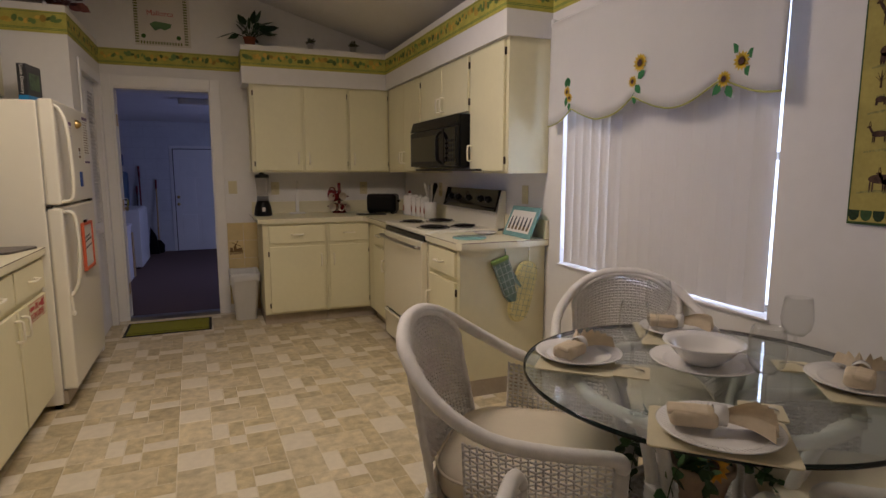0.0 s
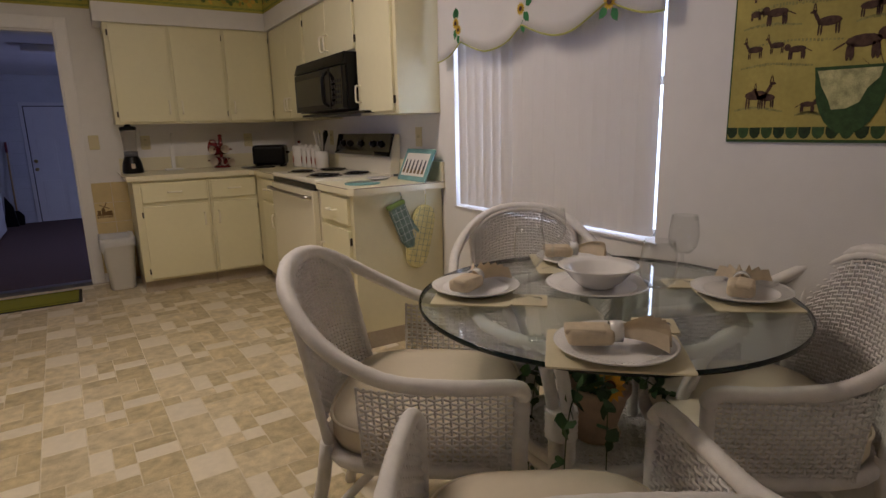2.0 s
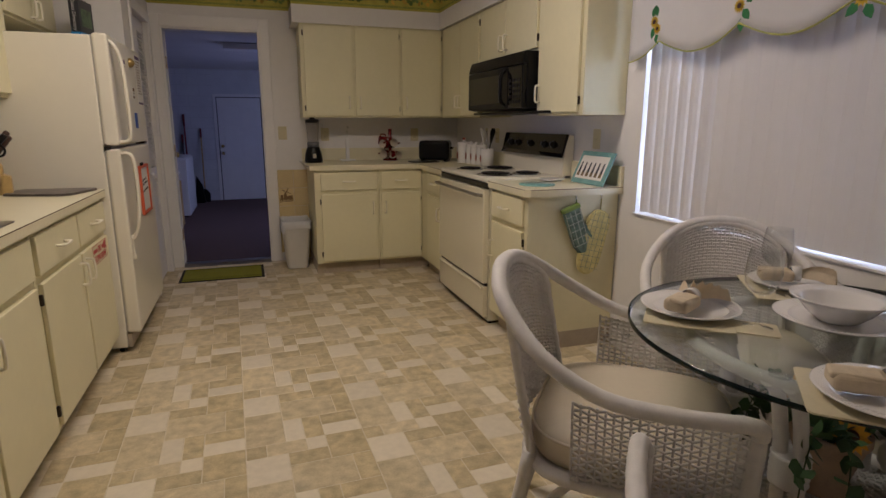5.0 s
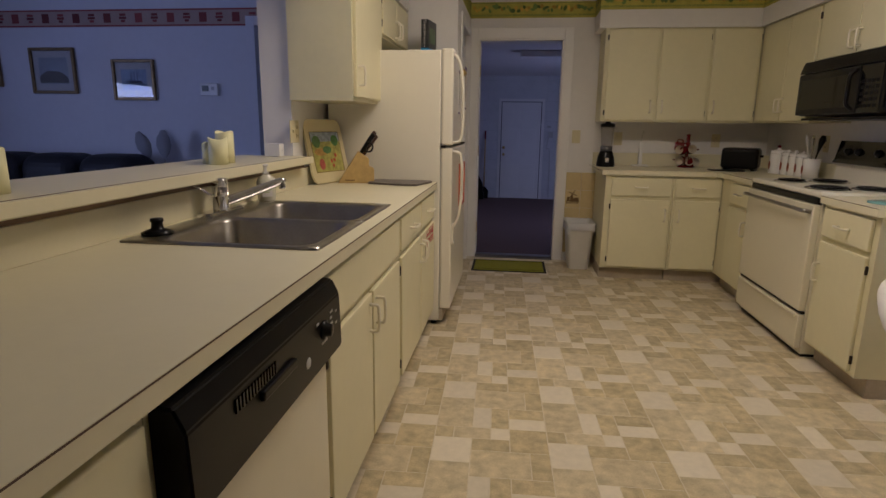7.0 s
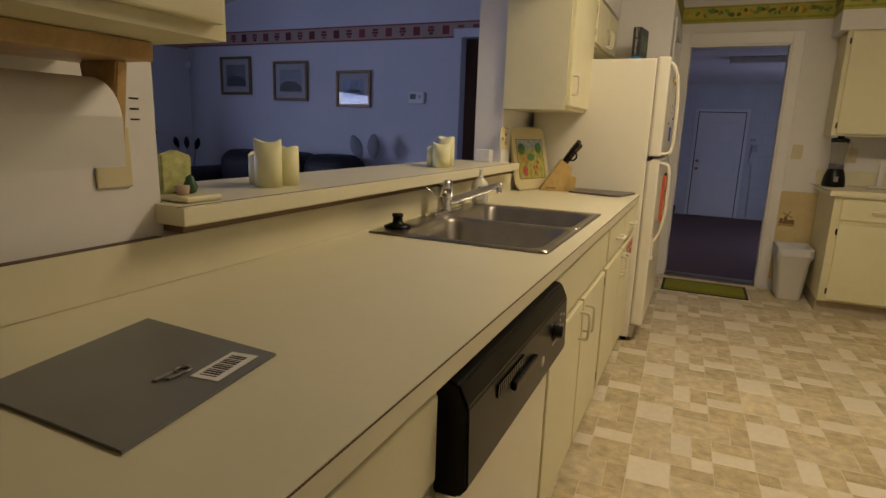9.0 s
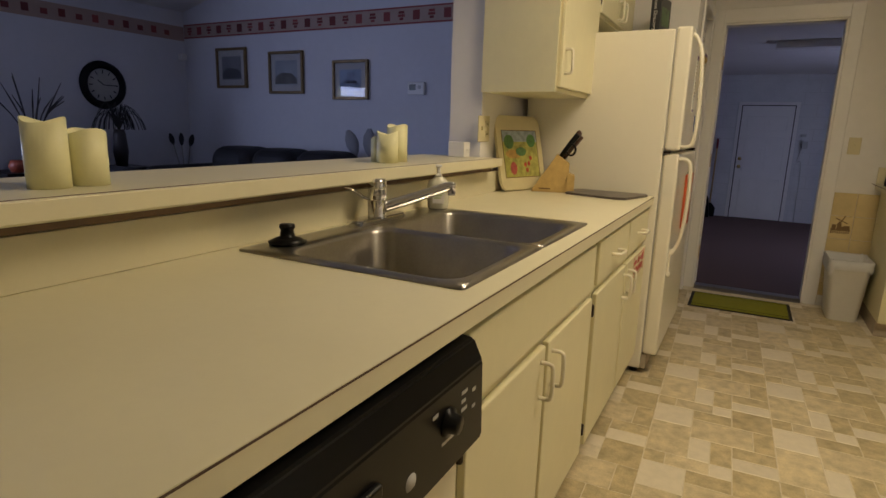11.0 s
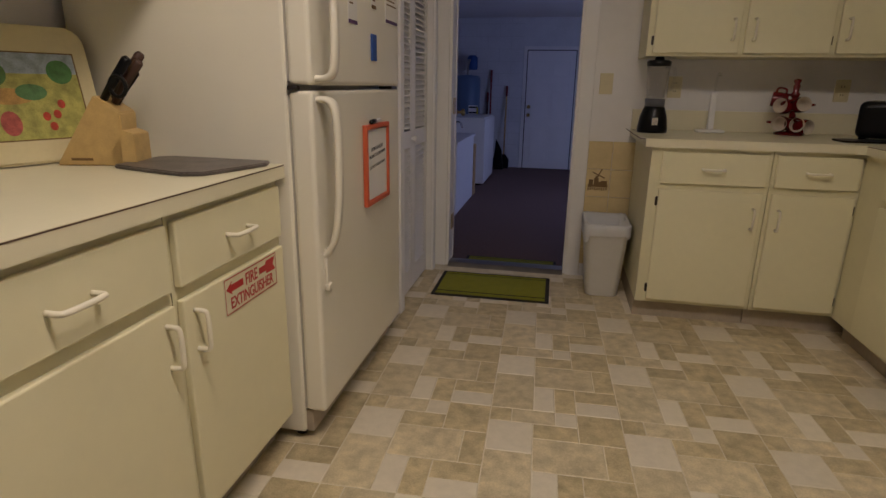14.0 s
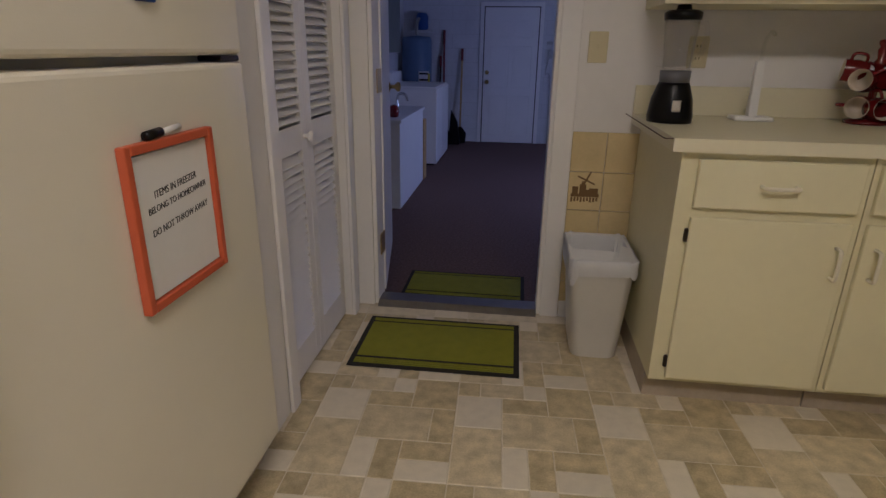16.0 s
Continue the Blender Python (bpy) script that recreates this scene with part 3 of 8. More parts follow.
# back run
FB = 5.615
cabinet("base_cabinet", "cream painted base cabinet beside the waste bin, drawer and door", facing_south(0.75, FB), 0.535, 0, 0.88, 0.635,
        [(0.05, 0.513, *DOORZ, 1, 0.56, -1)], [(0.05, 0.513, *DRAW, True)], 0.10, "back wall base cabinets")
cabinet("base_cabinet", "cream painted corner base cabinet, drawer and door", facing_south(1.287, FB), 0.920, 0, 0.88, 0.635,
        [(0.015, 0.362, *DOORZ, -1, 0.56, 1)], [(0.015, 0.362, *DRAW, True)], 0.10, "back wall base cabinets")
wall_back = cabinet("wall_cabinet", "cream wall cabinet with three flat doors over the back counter", facing_south(0.715, 5.95), 1.24, 1.305, 2.06, 0.315,
        [(0.03, 0.43, 1.32, 2.045, 1, 1.43, -1), (0.455, 0.84, 1.32, 2.045, -1, 1.43, 1), (0.865, 1.225, 1.32, 2.045, -1, 1.43, 1)])
# stove side
FR = 1.66
cabinet("base_cabinet", "narrow cream base cabinet in the corner beside the stove", facing_west(FR, 5.605), 0.63, 0, 0.88, 0.54,
        [(0.22, 0.605, *DOORZ, 1, 0.56, 0)], [(0.22, 0.605, *DRAW, True)], 0.10, "stove side base cabinets")
cabinet("base_cabinet", "cream end base cabinet with oven mitts hung on its side", facing_west(FR, 4.065), 0.485, 0, 0.88, 0.555,
        [(0.03, 0.445, *DOORZ, -1, 0.52, 1)], [(0.03, 0.445, *DRAW, True)], 0.10, "stove side base cabinets")
FU = 1.955
cabinet("wall_cabinet", "cream corner wall cabinet with a pair of narrow doors", facing_west(FU, 5.945), 0.93, 1.305, 2.06, 0.262,
        [(0.10, 0.51, 1.32, 2.045, 1, 1.43, 0), (0.515, 0.915, 1.32, 2.045, -1, 1.43, 1)])
cabinet("wall_cabinet", "short cream cabinet above the microwave, two doors", facing_west(FU, 5.01), 0.93, 1.685, 2.06, 0.262,
        [(0.02, 0.46, 1.70, 2.045, 1, 1.78, 0), (0.465, 0.91, 1.70, 2.045, -1, 1.78, 1)])
cabinet("wall_cabinet", "cream end wall cabinet with one door beside the window", facing_west(FU, 4.075), 0.50, 1.305, 2.06, 0.262,
        [(0.015, 0.465, 1.32, 2.045, -1, 1.43, 1)])

# ---- counters ----


def plate_with_hole(outer, hole, z0, z1):
    """A slab with one rectangular hole."""
    xs, ys = (outer[0], hole[0], hole[2], outer[2]), (outer[1], hole[1], hole[3], outer[3])
    bm = bmesh.new()
    g = [[[bm.verts.new((x, y, z)) for z in (z0, z1)] for y in ys] for x in xs]
    for k in (0, 1):
        for i in range(3):
            for j in range(3):
                if (i, j) != (1, 1):
                    bm.faces.new((g[i][j][k], g[i + 1][j][k], g[i + 1][j + 1][k], g[i][j + 1][k]))
    for ring in ([(i, 0) for i in range(3)] + [(3, j) for j in range(3)] + [(3 - i, 3) for i in range(3)] + [(0, 3 - j) for j in range(3)], [(1, 1), (2, 1), (2, 2), (1, 2)]):
        n = len(ring)
        for k in range(n):
            (a, b), (c_, d_) = ring[k], ring[(k + 1) % n]
            bm.faces.new((g[a][b][0], g[c_][d_][0], g[c_][d_][1], g[a][b][1]))
    bmesh.ops.recalc_face_normals(bm, faces=bm.faces)
    return bm


SX0, SX1, SY0, SY1 = -1.09, -0.520, 2.30, 3.195
c = thing("countertop", (-0.8, 2.3, 0.88), "long cream laminate countertop with a dark seam line", "countertop")
ED = -0.455
part("top", plate_with_hole((XW + 0.002, 0.33, ED, 4.25), (SX0, SY0, SX1, SY1), 0.881, 0.92), LAMINATE, c)
for row in ((ED - 0.003, 0.33, 0.9155, ED + 0.0006, 4.25, 0.9185),):
    part("seam", box(*row), LAMEDGE, c, "dark laminate seam")
for row in ((XW + 0.002, 0.33, 0.9205, XW + 0.022, 4.25, 1.02),):
    part("backsplash", box(*row, 0.002), LAMINATE, c)
for row in ((XW + 0.003, 0.33, 1.0195, XW + 0.0225, P0 - 0.02, 1.021), (XW + 0.003, P1, 1.0195, XW + 0.0225, 4.245, 1.021),):
    part("seam", box(*row), LAMEDGE, c)
c = thing("pass_through_ledge", (-1.25, 2.6, PZ), "cream laminate ledge of the pass-through with a dark seam", "ledge")
part("board", box(-1.45, P0 - 0.015, PZ + 0.001, -1.075, P1 - 0.002, 1.088, 0.002), LAMINATE, c)
part("nosing", box(-1.075, P0 - 0.03, PZ + 0.006, -1.06, P1 + 0.03, 1.087, 0.002), LAMINATE, c)
part("seam", box(-1.078, P0 - 0.03, 1.0872, -1.0755, P1 + 0.03, 1.0885), LAMEDGE, c)
# dark brown strip draws the shadow gap below the ledge board
part("shadow_gap", box(XW + 0.004, P0, PZ - 0.016, XW + 0.06, P1, PZ), material("brown_shadow_strip", (0.16, 0.10, 0.06), 0.6, spot=0.1), c, "dark brown strip painted as the shadow gap under the ledge")
c = thing("countertop", (1.9, 5.6, 0.88), "cream laminate corner countertop beside the stove", "countertop")
part("top", moved(prism([(0.715, 5.585), (1.60, 5.585), (1.63, 5.555), (1.63, 4.975), (XE - 0.002, 4.975), (XE - 0.002, YN - 0.002), (0.715, YN - 0.002)], "z", 0.881, 0.92), Matrix()), LAMINATE, c)
for row in ((0.689, 5.5994, 0.9155, 1.60, 5.602, 0.9185), (0.6894, 5.60, 0.9155, 0.692, YN - 0.003, 0.9185), (1.6294, 4.975, 0.9155, 1.632, 5.57, 0.9185),):
    part("seam", box(*row), LAMEDGE, c)
for row in ((0.715, YN - 0.022, 0.9205, XE - 0.024, YN - 0.002, 1.03), (XE - 0.022, 4.975, 0.9205, XE - 0.002, YN - 0.002, 1.03),):
    part("backsplash", box(*row, 0.002), LAMINATE, c)
c = thing("countertop", (1.9, 3.8, 0.88), "short cream laminate countertop at the stove's end", "countertop")
part("top", prism([(1.63, 4.065), (1.63, 3.57), (1.655, 3.545), (XE - 0.002, 3.545), (XE - 0.002, 4.065)], "z", 0.881, 0.92), LAMINATE, c)
for row in ((1.655, 3.5444, 0.9155, XE - 0.003, 3.547, 0.9185), (1.6294, 3.57, 0.9155, 1.632, 4.065, 0.9185),):
    part("seam", box(*row), LAMEDGE, c)
part("backsplash", box(XE - 0.022, 3.545, 0.9205, XE - 0.002, 4.065, 1.03, 0.002), LAMINATE, c)

# ---- sink ----
s = thing("kitchen_sink", (-0.81, 2.83, 0.92), "double bowl stainless steel sink set into the counter", "sink")
bm = bmesh.new()


def rounded(x0, y0, x1, y1, r, n=5):
    pts = []
    for cx, cy, a in ((x1 - r, y1 - r, 0), (x0 + r, y1 - r, 90), (x0 + r, y0 + r, 180), (x1 - r, y0 + r, 270)):
        for k in range(n + 1):
            w = radians(a + 90 * k / n)
            pts.append((cx + r * math.cos(w), cy + r * math.sin(w)))
    return pts


def add_bowl(bm, x0, y0, x1, y1, ztop, depth, r=0.06):
    levels = [(0.0, 0.0), (0.006, 0.008), (0.012, depth - 0.035), (0.03, depth - 0.008), (0.06, depth)]
    rings = []
    for inset, down in levels:
        rr = max(r - inset * 0.3, 0.02)
        rings.append([bm.verts.new((x, y, ztop - down)) for x, y in rounded(x0 + inset, y0 + inset, x1 - inset, y1 - inset, rr)])
    n = len(rings[0])
    for a, b in zip(rings, rings[1:]):
        for i in range(n):
            bm.faces.new((a[i], a[(i + 1) % n], b[(i + 1) % n], b[i])).smooth = True
    bm.faces.new(rings[-1]).smooth = True
    return rings[0]


def add_rim(bm, outer, inner):
    """A flat plate between an outer ring and an inner ring of the same count."""
    n = len(outer)
    for i in range(n):
        bm.faces.new((outer[i], outer[(i + 1) % n], inner[(i + 1) % n], inner[i])).smooth = True


zt = 0.9255
B1 = (SX0 + 0.085, SY0 + 0.03, SX1 - 0.025, 2.735)
B2 = (SX0 + 0.085, 2.765, SX1 - 0.025, SY1 - 0.03)
for b, (ya, yb) in ((B1, (SY0, 2.75)), (B2, (2.75, SY1))):
    ring = add_bowl(bm, *b, zt - 0.003, 0.17)
    out = [bm.verts.new((x, y, zt)) for x, y in rounded(b[0] - 0.02, b[1] - 0.012, b[2] + 0.015, b[3] + 0.012, 0.065)]
    add_rim(bm, out, ring)
    plate = [bm.verts.new((x, y, zt)) for x, y in rounded(SX0 - 0.012, ya - (0.012 if ya == SY0 else 0), SX1 + 0.012, yb + (0.012 if yb == SY1 else 0), 0.012)]
    add_rim(bm, plate, out)
    low = [bm.verts.new((v.co.x, v.co.y, 0.9205)) for v in plate]
    add_rim(bm, low, plate)
bmesh.ops.recalc_face_normals(bm, faces=bm.faces)
part("basin", bm, STEEL, s)
for b in (B1, B2):
    part("drain", lathe([(0, 0.004), (0.02, 0.004), (0.03, 0.001), (0.042, 0.003), (0.044, 0.0)], ((b[0] + b[2]) / 2, (b[1] + b[3]) / 2, zt - 0.1725), 20), CHROME, s)
f = thing("faucet", (-1.06, 2.80, zt), "chrome single lever kitchen faucet at the sink", "faucet")
part("base_plate", moved(prism(rounded(-0.032, -0.135, 0.032, 0.135, 0.028), "z", 0, 0.020, 0.006), Matrix.Translation((-1.06, 2.80, zt))), CHROME, f)
part("body", lathe([(0.031, 0), (0.029, 0.012), (0.028, 0.052), (0.025, 0.056), (0.025, 0.061), (0.029, 0.066), (0.029, 0.112), (0.025, 0.122), (0, 0.124)], (-1.06, 2.80, zt + 0.012), 24), CHROME, f)
spout = smooth_line([(-1.052, 2.808, zt + 0.045), (-1.00, 2.862, zt + 0.066), (-0.94, 2.925, zt + 0.092), (-0.905, 2.961, zt + 0.108), (-0.894, 2.973, zt + 0.112)], 4)
part("spout", tube(spout, [0.018 - 0.0003 * i for i in range(len(spout))], 10), CHROME, f)
part("spout_tip", lathe([(0, 0), (0.012, 0), (0.014, 0.006), (0.016, 0.03), (0.015, 0.040), (0, 0.042)], (-0.894, 2.973, zt + 0.081), 16), CHROME, f)
part("lever", tube(smooth_line([(-1.065, 2.79, zt + 0.070), (-1.085, 2.765, zt + 0.078), (-1.10, 2.725, zt + 0.105), (-1.105, 2.66, zt + 0.118)], 4), [0.0045] * 8 + [0.0035] * 4 + [0.006], 8), CHROME, f)
tagged(part("sink_stopper", lathe([(0, 0), (0.045, 0), (0.047, 0.006), (0.03, 0.014), (0.018, 0.018), (0.016, 0.035), (0.02, 0.04), (0.018, 0.048), (0, 0.048)], (-1.055, 2.405, zt), 24), BLACK), "black rubber sink stopper on the sink rim", "stopper")
so = thing("soap_dispenser", (-1.055, 3.18, zt), "clear white pump bottle of hand soap beside the sink", "soap bottle")
SOAP = material("pale_soap_bottle", (0.66, 0.64, 0.52), 0.2)
turned = Matrix.Translation((-1.055, 3.18, zt)) @ pose(0, 0, 0, 0, 0, -58)
part("bottle", moved(lathe([(0, 0), (0.028, 0), (0.032, 0.006), (0.036, 0.07), (0.035, 0.085), (0.029, 0.102), (0.016, 0.113), (0.013, 0.118), (0, 0.118)], (0, 0, 0), 24), turned @ Matrix.Diagonal((0.75, 1.15, 1, 1))), SOAP, so)
part("pump", moved(boxes([(-0.006, -0.006, 0.118, 0.006, 0.006, 0.152), (-0.009, -0.030, 0.150, 0.009, 0.012, 0.160), (-0.012, -0.012, 0.117, 0.012, 0.012, 0.128)], 0.003), turned), WHITEPL, so, "white pump head")
part("label", moved(box(0.0262, -0.021, 0.022, 0.0276, 0.021, 0.084, 0.0), turned), PAPER, so)
part("label_band", moved(box(0.0277, -0.016, 0.068, 0.0283, 0.016, 0.081), turned), material("blue_print", (0.02, 0.03, 0.22), 0.5), so, "dark blue label band")
part("label_stripe", moved(boxes([(0.0277, -0.017, 0.058 - 0.009 * i, 0.0282, 0.017 - 0.004 * i, 0.062 - 0.009 * i) for i in range(3)]), turned), material("pale_green_print", (0.45, 0.55, 0.25), 0.5), so, "pale green print lines")

# ---- dishwasher ----
d = thing("dishwasher", (-0.75, 2.04, 0), "almond dishwasher with a black control panel under the counter", "dishwasher")
DY0, DY1 = 1.50, 2.216
part("body", box(XW + 0.05, DY0, 0.02, FL - 0.002, DY1, 0.872), CREAM2, d)
part("door", box(FL, DY0 + 0.012, 0.13, FL + 0.022, DY1 - 0.022, 0.66, 0.004), ALMOND, d)
part("kick_plate", box(FL - 0.05, DY0 + 0.01, 0.02, FL - 0.03, DY1 - 0.01, 0.12), BLACK, d)
bm = bmesh.new()
add_prism(bm, [(FL, 0.665), (FL + 0.045, 0.668), (FL + 0.062, 0.69), (FL + 0.058, 0.83), (FL + 0.04, 0.868), (FL, 0.872)], "y", DY0 + 0.004, DY1 - 0.006)
bmesh.ops.bevel(bm, geom=[e for e in bm.edges if e.calc_face_angle(0) > 0.3], offset=0.004, segments=2, affect="EDGES")
cp = part("control_panel", bm, BLACK, d)
dz = FL + 0.0595
part("dial", moved(lathe([(0.024, 0), (0.024, 0.004), (0.017, 0.006), (0.015, 0.02), (0, 0.021)], (0, 0, 0), 20), Matrix.Translation((dz, 2.080, 0.775)) @ pose(0, 0, 0, 0, 90, 0)), BLACK, cp)
PRINT = material("grey_print", (0.45, 0.45, 0.44), 0.5)
for y, z, w in ((2.125, 0.80, 0.02), (2.125, 0.785, 0.014), (2.125, 0.77, 0.02), (2.030, 0.80, 0.016), (2.165, 0.79, 0.012), (2.165, 0.76, 0.012), (2.060, 0.742, 0.04)):
    part("mark", box(dz, y, z, dz + 0.001, y + w, z + 0.006), PRINT, cp)
part("badge", moved(lathe([(0.014, 0), (0.014, 0.0015), (0, 0.0016)], (0, 0, 0), 16), Matrix.Translation((dz, 1.970, 0.735)) @ pose(0, 0, 0, 0, 90, 0)), PRINT, cp)
part("latch", box(dz - 0.002, 1.730, 0.765, dz + 0.010, 1.890, 0.785, 0.004), BLACK, cp)
part("vent", boxes([(dz - 0.001, 1.640 + i * 0.012, 0.79, dz + 0.003, 1.645 + i * 0.012, 0.815) for i in range(14)]), BLACKGLASS, cp)

# ---- fridge ----
FX = -0.365
fr = thing("refrigerator", (-0.75, 4.72, 0), "off-white top freezer refrigerator with long curved handles", "refrigerator")
FY0, FY1 = 4.26, 5.14
part("body", box(-1.13, FY0, 0.03, FX - 0.075, FY1, 1.685, 0.008), APPL, fr)
part("base_grille", box(FX - 0.075, FY0 + 0.01, 0.03, FX - 0.05, FY1 - 0.01, 0.11, 0.004), TOE, fr)
for y in (FY0 + 0.05, FY1 - 0.05):
    part("foot", lathe([(0, 0), (0.02, 0), (0.02, 0.03), (0, 0.03)], (FX - 0.11, y, 0), 12), BLACK, fr)
fd = part("freezer_door", box(FX - 0.068, FY0, 1.139, FX, FY1, 1.695, 0.012, 3), APPL, fr)
rd = part("fridge_door", box(FX - 0.068, FY0, 0.115, FX, FY1, 1.124, 0.012, 3), APPL, fr)
part("gasket", boxes([(FX - 0.075, FY0 + 0.008, 0.12, FX - 0.067, FY1 - 0.008, 1.112), (FX - 0.075, FY0 + 0.008, 1.15, FX - 0.067, FY1 - 0.008, 1.685)]), material("grey_gasket", (0.40, 0.38, 0.33), 0.7), fr)
part("hinge", boxes([(FX - 0.06, FY1 - 0.09, 1.1255, FX - 0.004, FY1 - 0.01, 1.1375)], 0.003), HINGE, fr)
part("stop", box(FX - 0.07, FY0 - 0.006, 1.125, FX - 0.040, FY0 + 0.016, 1.138, 0.003), HINGE, fr)
hy = FY0 + 0.047


def flat_handle(pts, width, thick):
    """A moulded flat handle in the plane across y: width along y, softened edges."""
    line = smooth_line([(x, 0, z) for x, z in pts], 5)
    bm = bmesh.new()
    rings = []
    for i, c in enumerate(line):
        d = (line[min(i + 1, len(line) - 1)] - line[max(i - 1, 0)]).normalized()
        n = Vector((d.z, 0, -d.x))
        taper = 1.0 - 0.35 * i / len(line)
        ring = [(-1, -0.4), (-0.7, -1), (0.7, -1), (1, -0.4), (1, 0.4), (0.7, 1), (-0.7, 1), (-1, 0.4)]
        rings.append([bm.verts.new(c + n * (thick / 2 * v) + Vector((0, hy + width / 2 * taper * u, 0))) for u, v in ring])
    for a, b in zip(rings, rings[1:]):
        for k in range(8):
            bm.faces.new((a[k], a[(k + 1) % 8], b[(k + 1) % 8], b[k])).smooth = True
    bm.faces.new(rings[0])
    bm.faces.new(rings[-1])
    bmesh.ops.recalc_face_normals(bm, faces=bm.faces)
    return bm


for door, pts in ((fd, [(FX - 0.004, 1.158), (FX + 0.030, 1.160), (FX + 0.050, 1.185), (FX + 0.056, 1.28), (FX + 0.054, 1.44), (FX + 0.042, 1.58), (FX + 0.018, 1.645), (FX - 0.004, 1.665)]),
                  (rd, [(FX - 0.004, 1.100), (FX + 0.030, 1.098), (FX + 0.050, 1.070), (FX + 0.056, 0.98), (FX + 0.054, 0.84), (FX + 0.042, 0.72), (FX + 0.018, 0.655), (FX - 0.004, 0.635)])):
    part("handle", flat_handle(pts, 0.046, 0.017), APPL, door, "long moulded off-white handle")
part("handle_trim", box(FX - 0.001, hy - 0.012, 0.545, FX + 0.010, hy + 0.012, 0.66, 0.004), APPL, rd)
part("handle_end", box(FX - 0.001, hy - 0.016, 0.525, FX + 0.016, hy + 0.016, 0.548, 0.005), APPL, rd)
wb = thing("whiteboard", (FX, 4.80, 0.72), "small whiteboard with an orange frame and handwriting on the fridge", "whiteboard")
ORANGE = material("orange_plastic", (0.52, 0.10, 0.035), 0.45, spot=0.05)
wy0, wy1, wz0, wz1 = 4.668, 4.940, 0.712, 1.005
part("frame", boxes([(FX + 0.001, wy0, wz0, FX + 0.018, wy0 + 0.017, wz1), (FX + 0.001, wy1 - 0.017, wz0, FX + 0.018, wy1, wz1), (FX + 0.001, wy0 + 0.017, wz0, FX + 0.018, wy1 - 0.017, wz0 + 0.017), (FX + 0.001, wy0 + 0.017, wz1 - 0.017, FX + 0.018, wy1 - 0.017, wz1)], 0.003), ORANGE, wb)
part("board", box(FX + 0.001, wy0 + 0.02, wz0 + 0.02, FX + 0.010, wy1 - 0.02, wz1 - 0.02), WHITEPL, wb)
INK = material("black_marker_ink", (0.03, 0.03, 0.035), 0.6)
for text, dy, dz, size in (("ITEMS IN FREEZER", 0.0, 0.058, 0.0185), ("BELONG TO HOMEOWNER", 0.004, 0.034, 0.0165), ("DO NOT THROW AWAY", 0.004, -0.006, 0.0175)):
    writing("handwriting", text, size, on_east_face(FX + 0.0104, (wy0 + wy1) / 2 + dy, (wz0 + wz1) / 2 + dz) @ pose(0, 0, 0, 0, 0, 4) @ Matrix.Diagonal((0.92, 1.0, 1, 1)) @ Matrix(((1, 0.12, 0, 0), (0, 1, 0, 0), (0, 0, 1, 0), (0, 0, 0, 1))), INK, wb)
mk = part("marker", moved(lathe([(0, 0), (0.006, 0.002), (0.006, 0.07), (0, 0.072)], (0, 0, 0), 12), Matrix.Translation((FX + 0.012, 4.765, wz1 + 0.008)) @ pose(0, 0, 0, -86, 0, 0)), WHITEPL, wb)
part("cap", moved(lathe([(0, 0), (0.0085, 0.002), (0.008, 0.045), (0, 0.046)], (0, 0, 0), 12), Matrix.Translation((FX + 0.012, 4.733, wz1 + 0.008)) @ pose(0, 0, 0, -86, 0, 0)), BLACK, mk)
PURPLE = material("purple_print", (0.10, 0.05, 0.14), 0.6)
BLUE = material("blue_plastic", (0.02, 0.07, 0.30), 0.4)


def fridge_paper(label, y0, y1, z0, z1, edge, lines):
    p = tagged(part("paper_note", box(FX + 0.0005, y0, z0, FX + 0.0022, y1, z1), PAPER), label, "paper note", "notes on the fridge")
    part("printed_edge", box(FX + 0.0023, y0, z1 - 0.02, FX + 0.003, y1, z1), edge, p)
    part("printed_edge", box(FX + 0.0023, y0, z0, FX + 0.003, y1, z0 + 0.012), edge, p)
    part("print", boxes([(FX + 0.0023, y0 + 0.012, z1 - 0.035 - i * 0.016, FX + 0.003, y1 - 0.012 - 0.012 * (i % 3), z1 - 0.030 - i * 0.016) for i in range(lines)]), BROWN, p)


fridge_paper("tall white information sheet with dark print on the fridge", 4.955, 5.11, 1.37, 1.66, PURPLE, 13)
fridge_paper("long narrow paper list with a dark blue edge on the fridge", 4.56, 4.64, 1.33, 1.60, PURPLE, 12)
fridge_paper("small printed magnet card on the fridge", 4.79, 4.84, 1.40, 1.46, BROWN, 1)
tagged(part("magnet", box(FX + 0.0005, 4.775, 1.225, FX + 0.008, 4.828, 1.315, 0.003), BLUE), "small blue magnet on the freezer door", "magnet")
tagged(part("magnet_clip", moved(lathe([(0.026, 0), (0.026, 0.012), (0.02, 0.02), (0.008, 0.03), (0, 0.031)], (0, 0, 0), 20), Matrix.Translation((FX + 0.0005, 4.78, 1.60)) @ pose(0, 0, 0, 0, 90, 0)), BRASS), "round brass-coloured magnet clip on the freezer door", "magnet")
BINX, BINY = -0.62, 4.96
bk = thing("binder", (BINX, BINY, 1.686), "black and blue guest directory binder standing on the fridge", "binder")
mb = pose(BINX, BINY, 1.6865, 0, 0, -8)
BBLK = material("black_binder_cover", (0.02, 0.022, 0.03), 0.4)
part("cover", moved(box(-0.026, -0.10, 0, 0.026, 0.10, 0.27, 0.004), mb), BBLK, bk)
SKY = material("light_blue_print", (0.02, 0.25, 0.60), 0.4)
part("band", moved(box(-0.0265, -0.1006, 0.001, 0.0268, 0.09, 0.085), mb), SKY, bk, "light blue band")
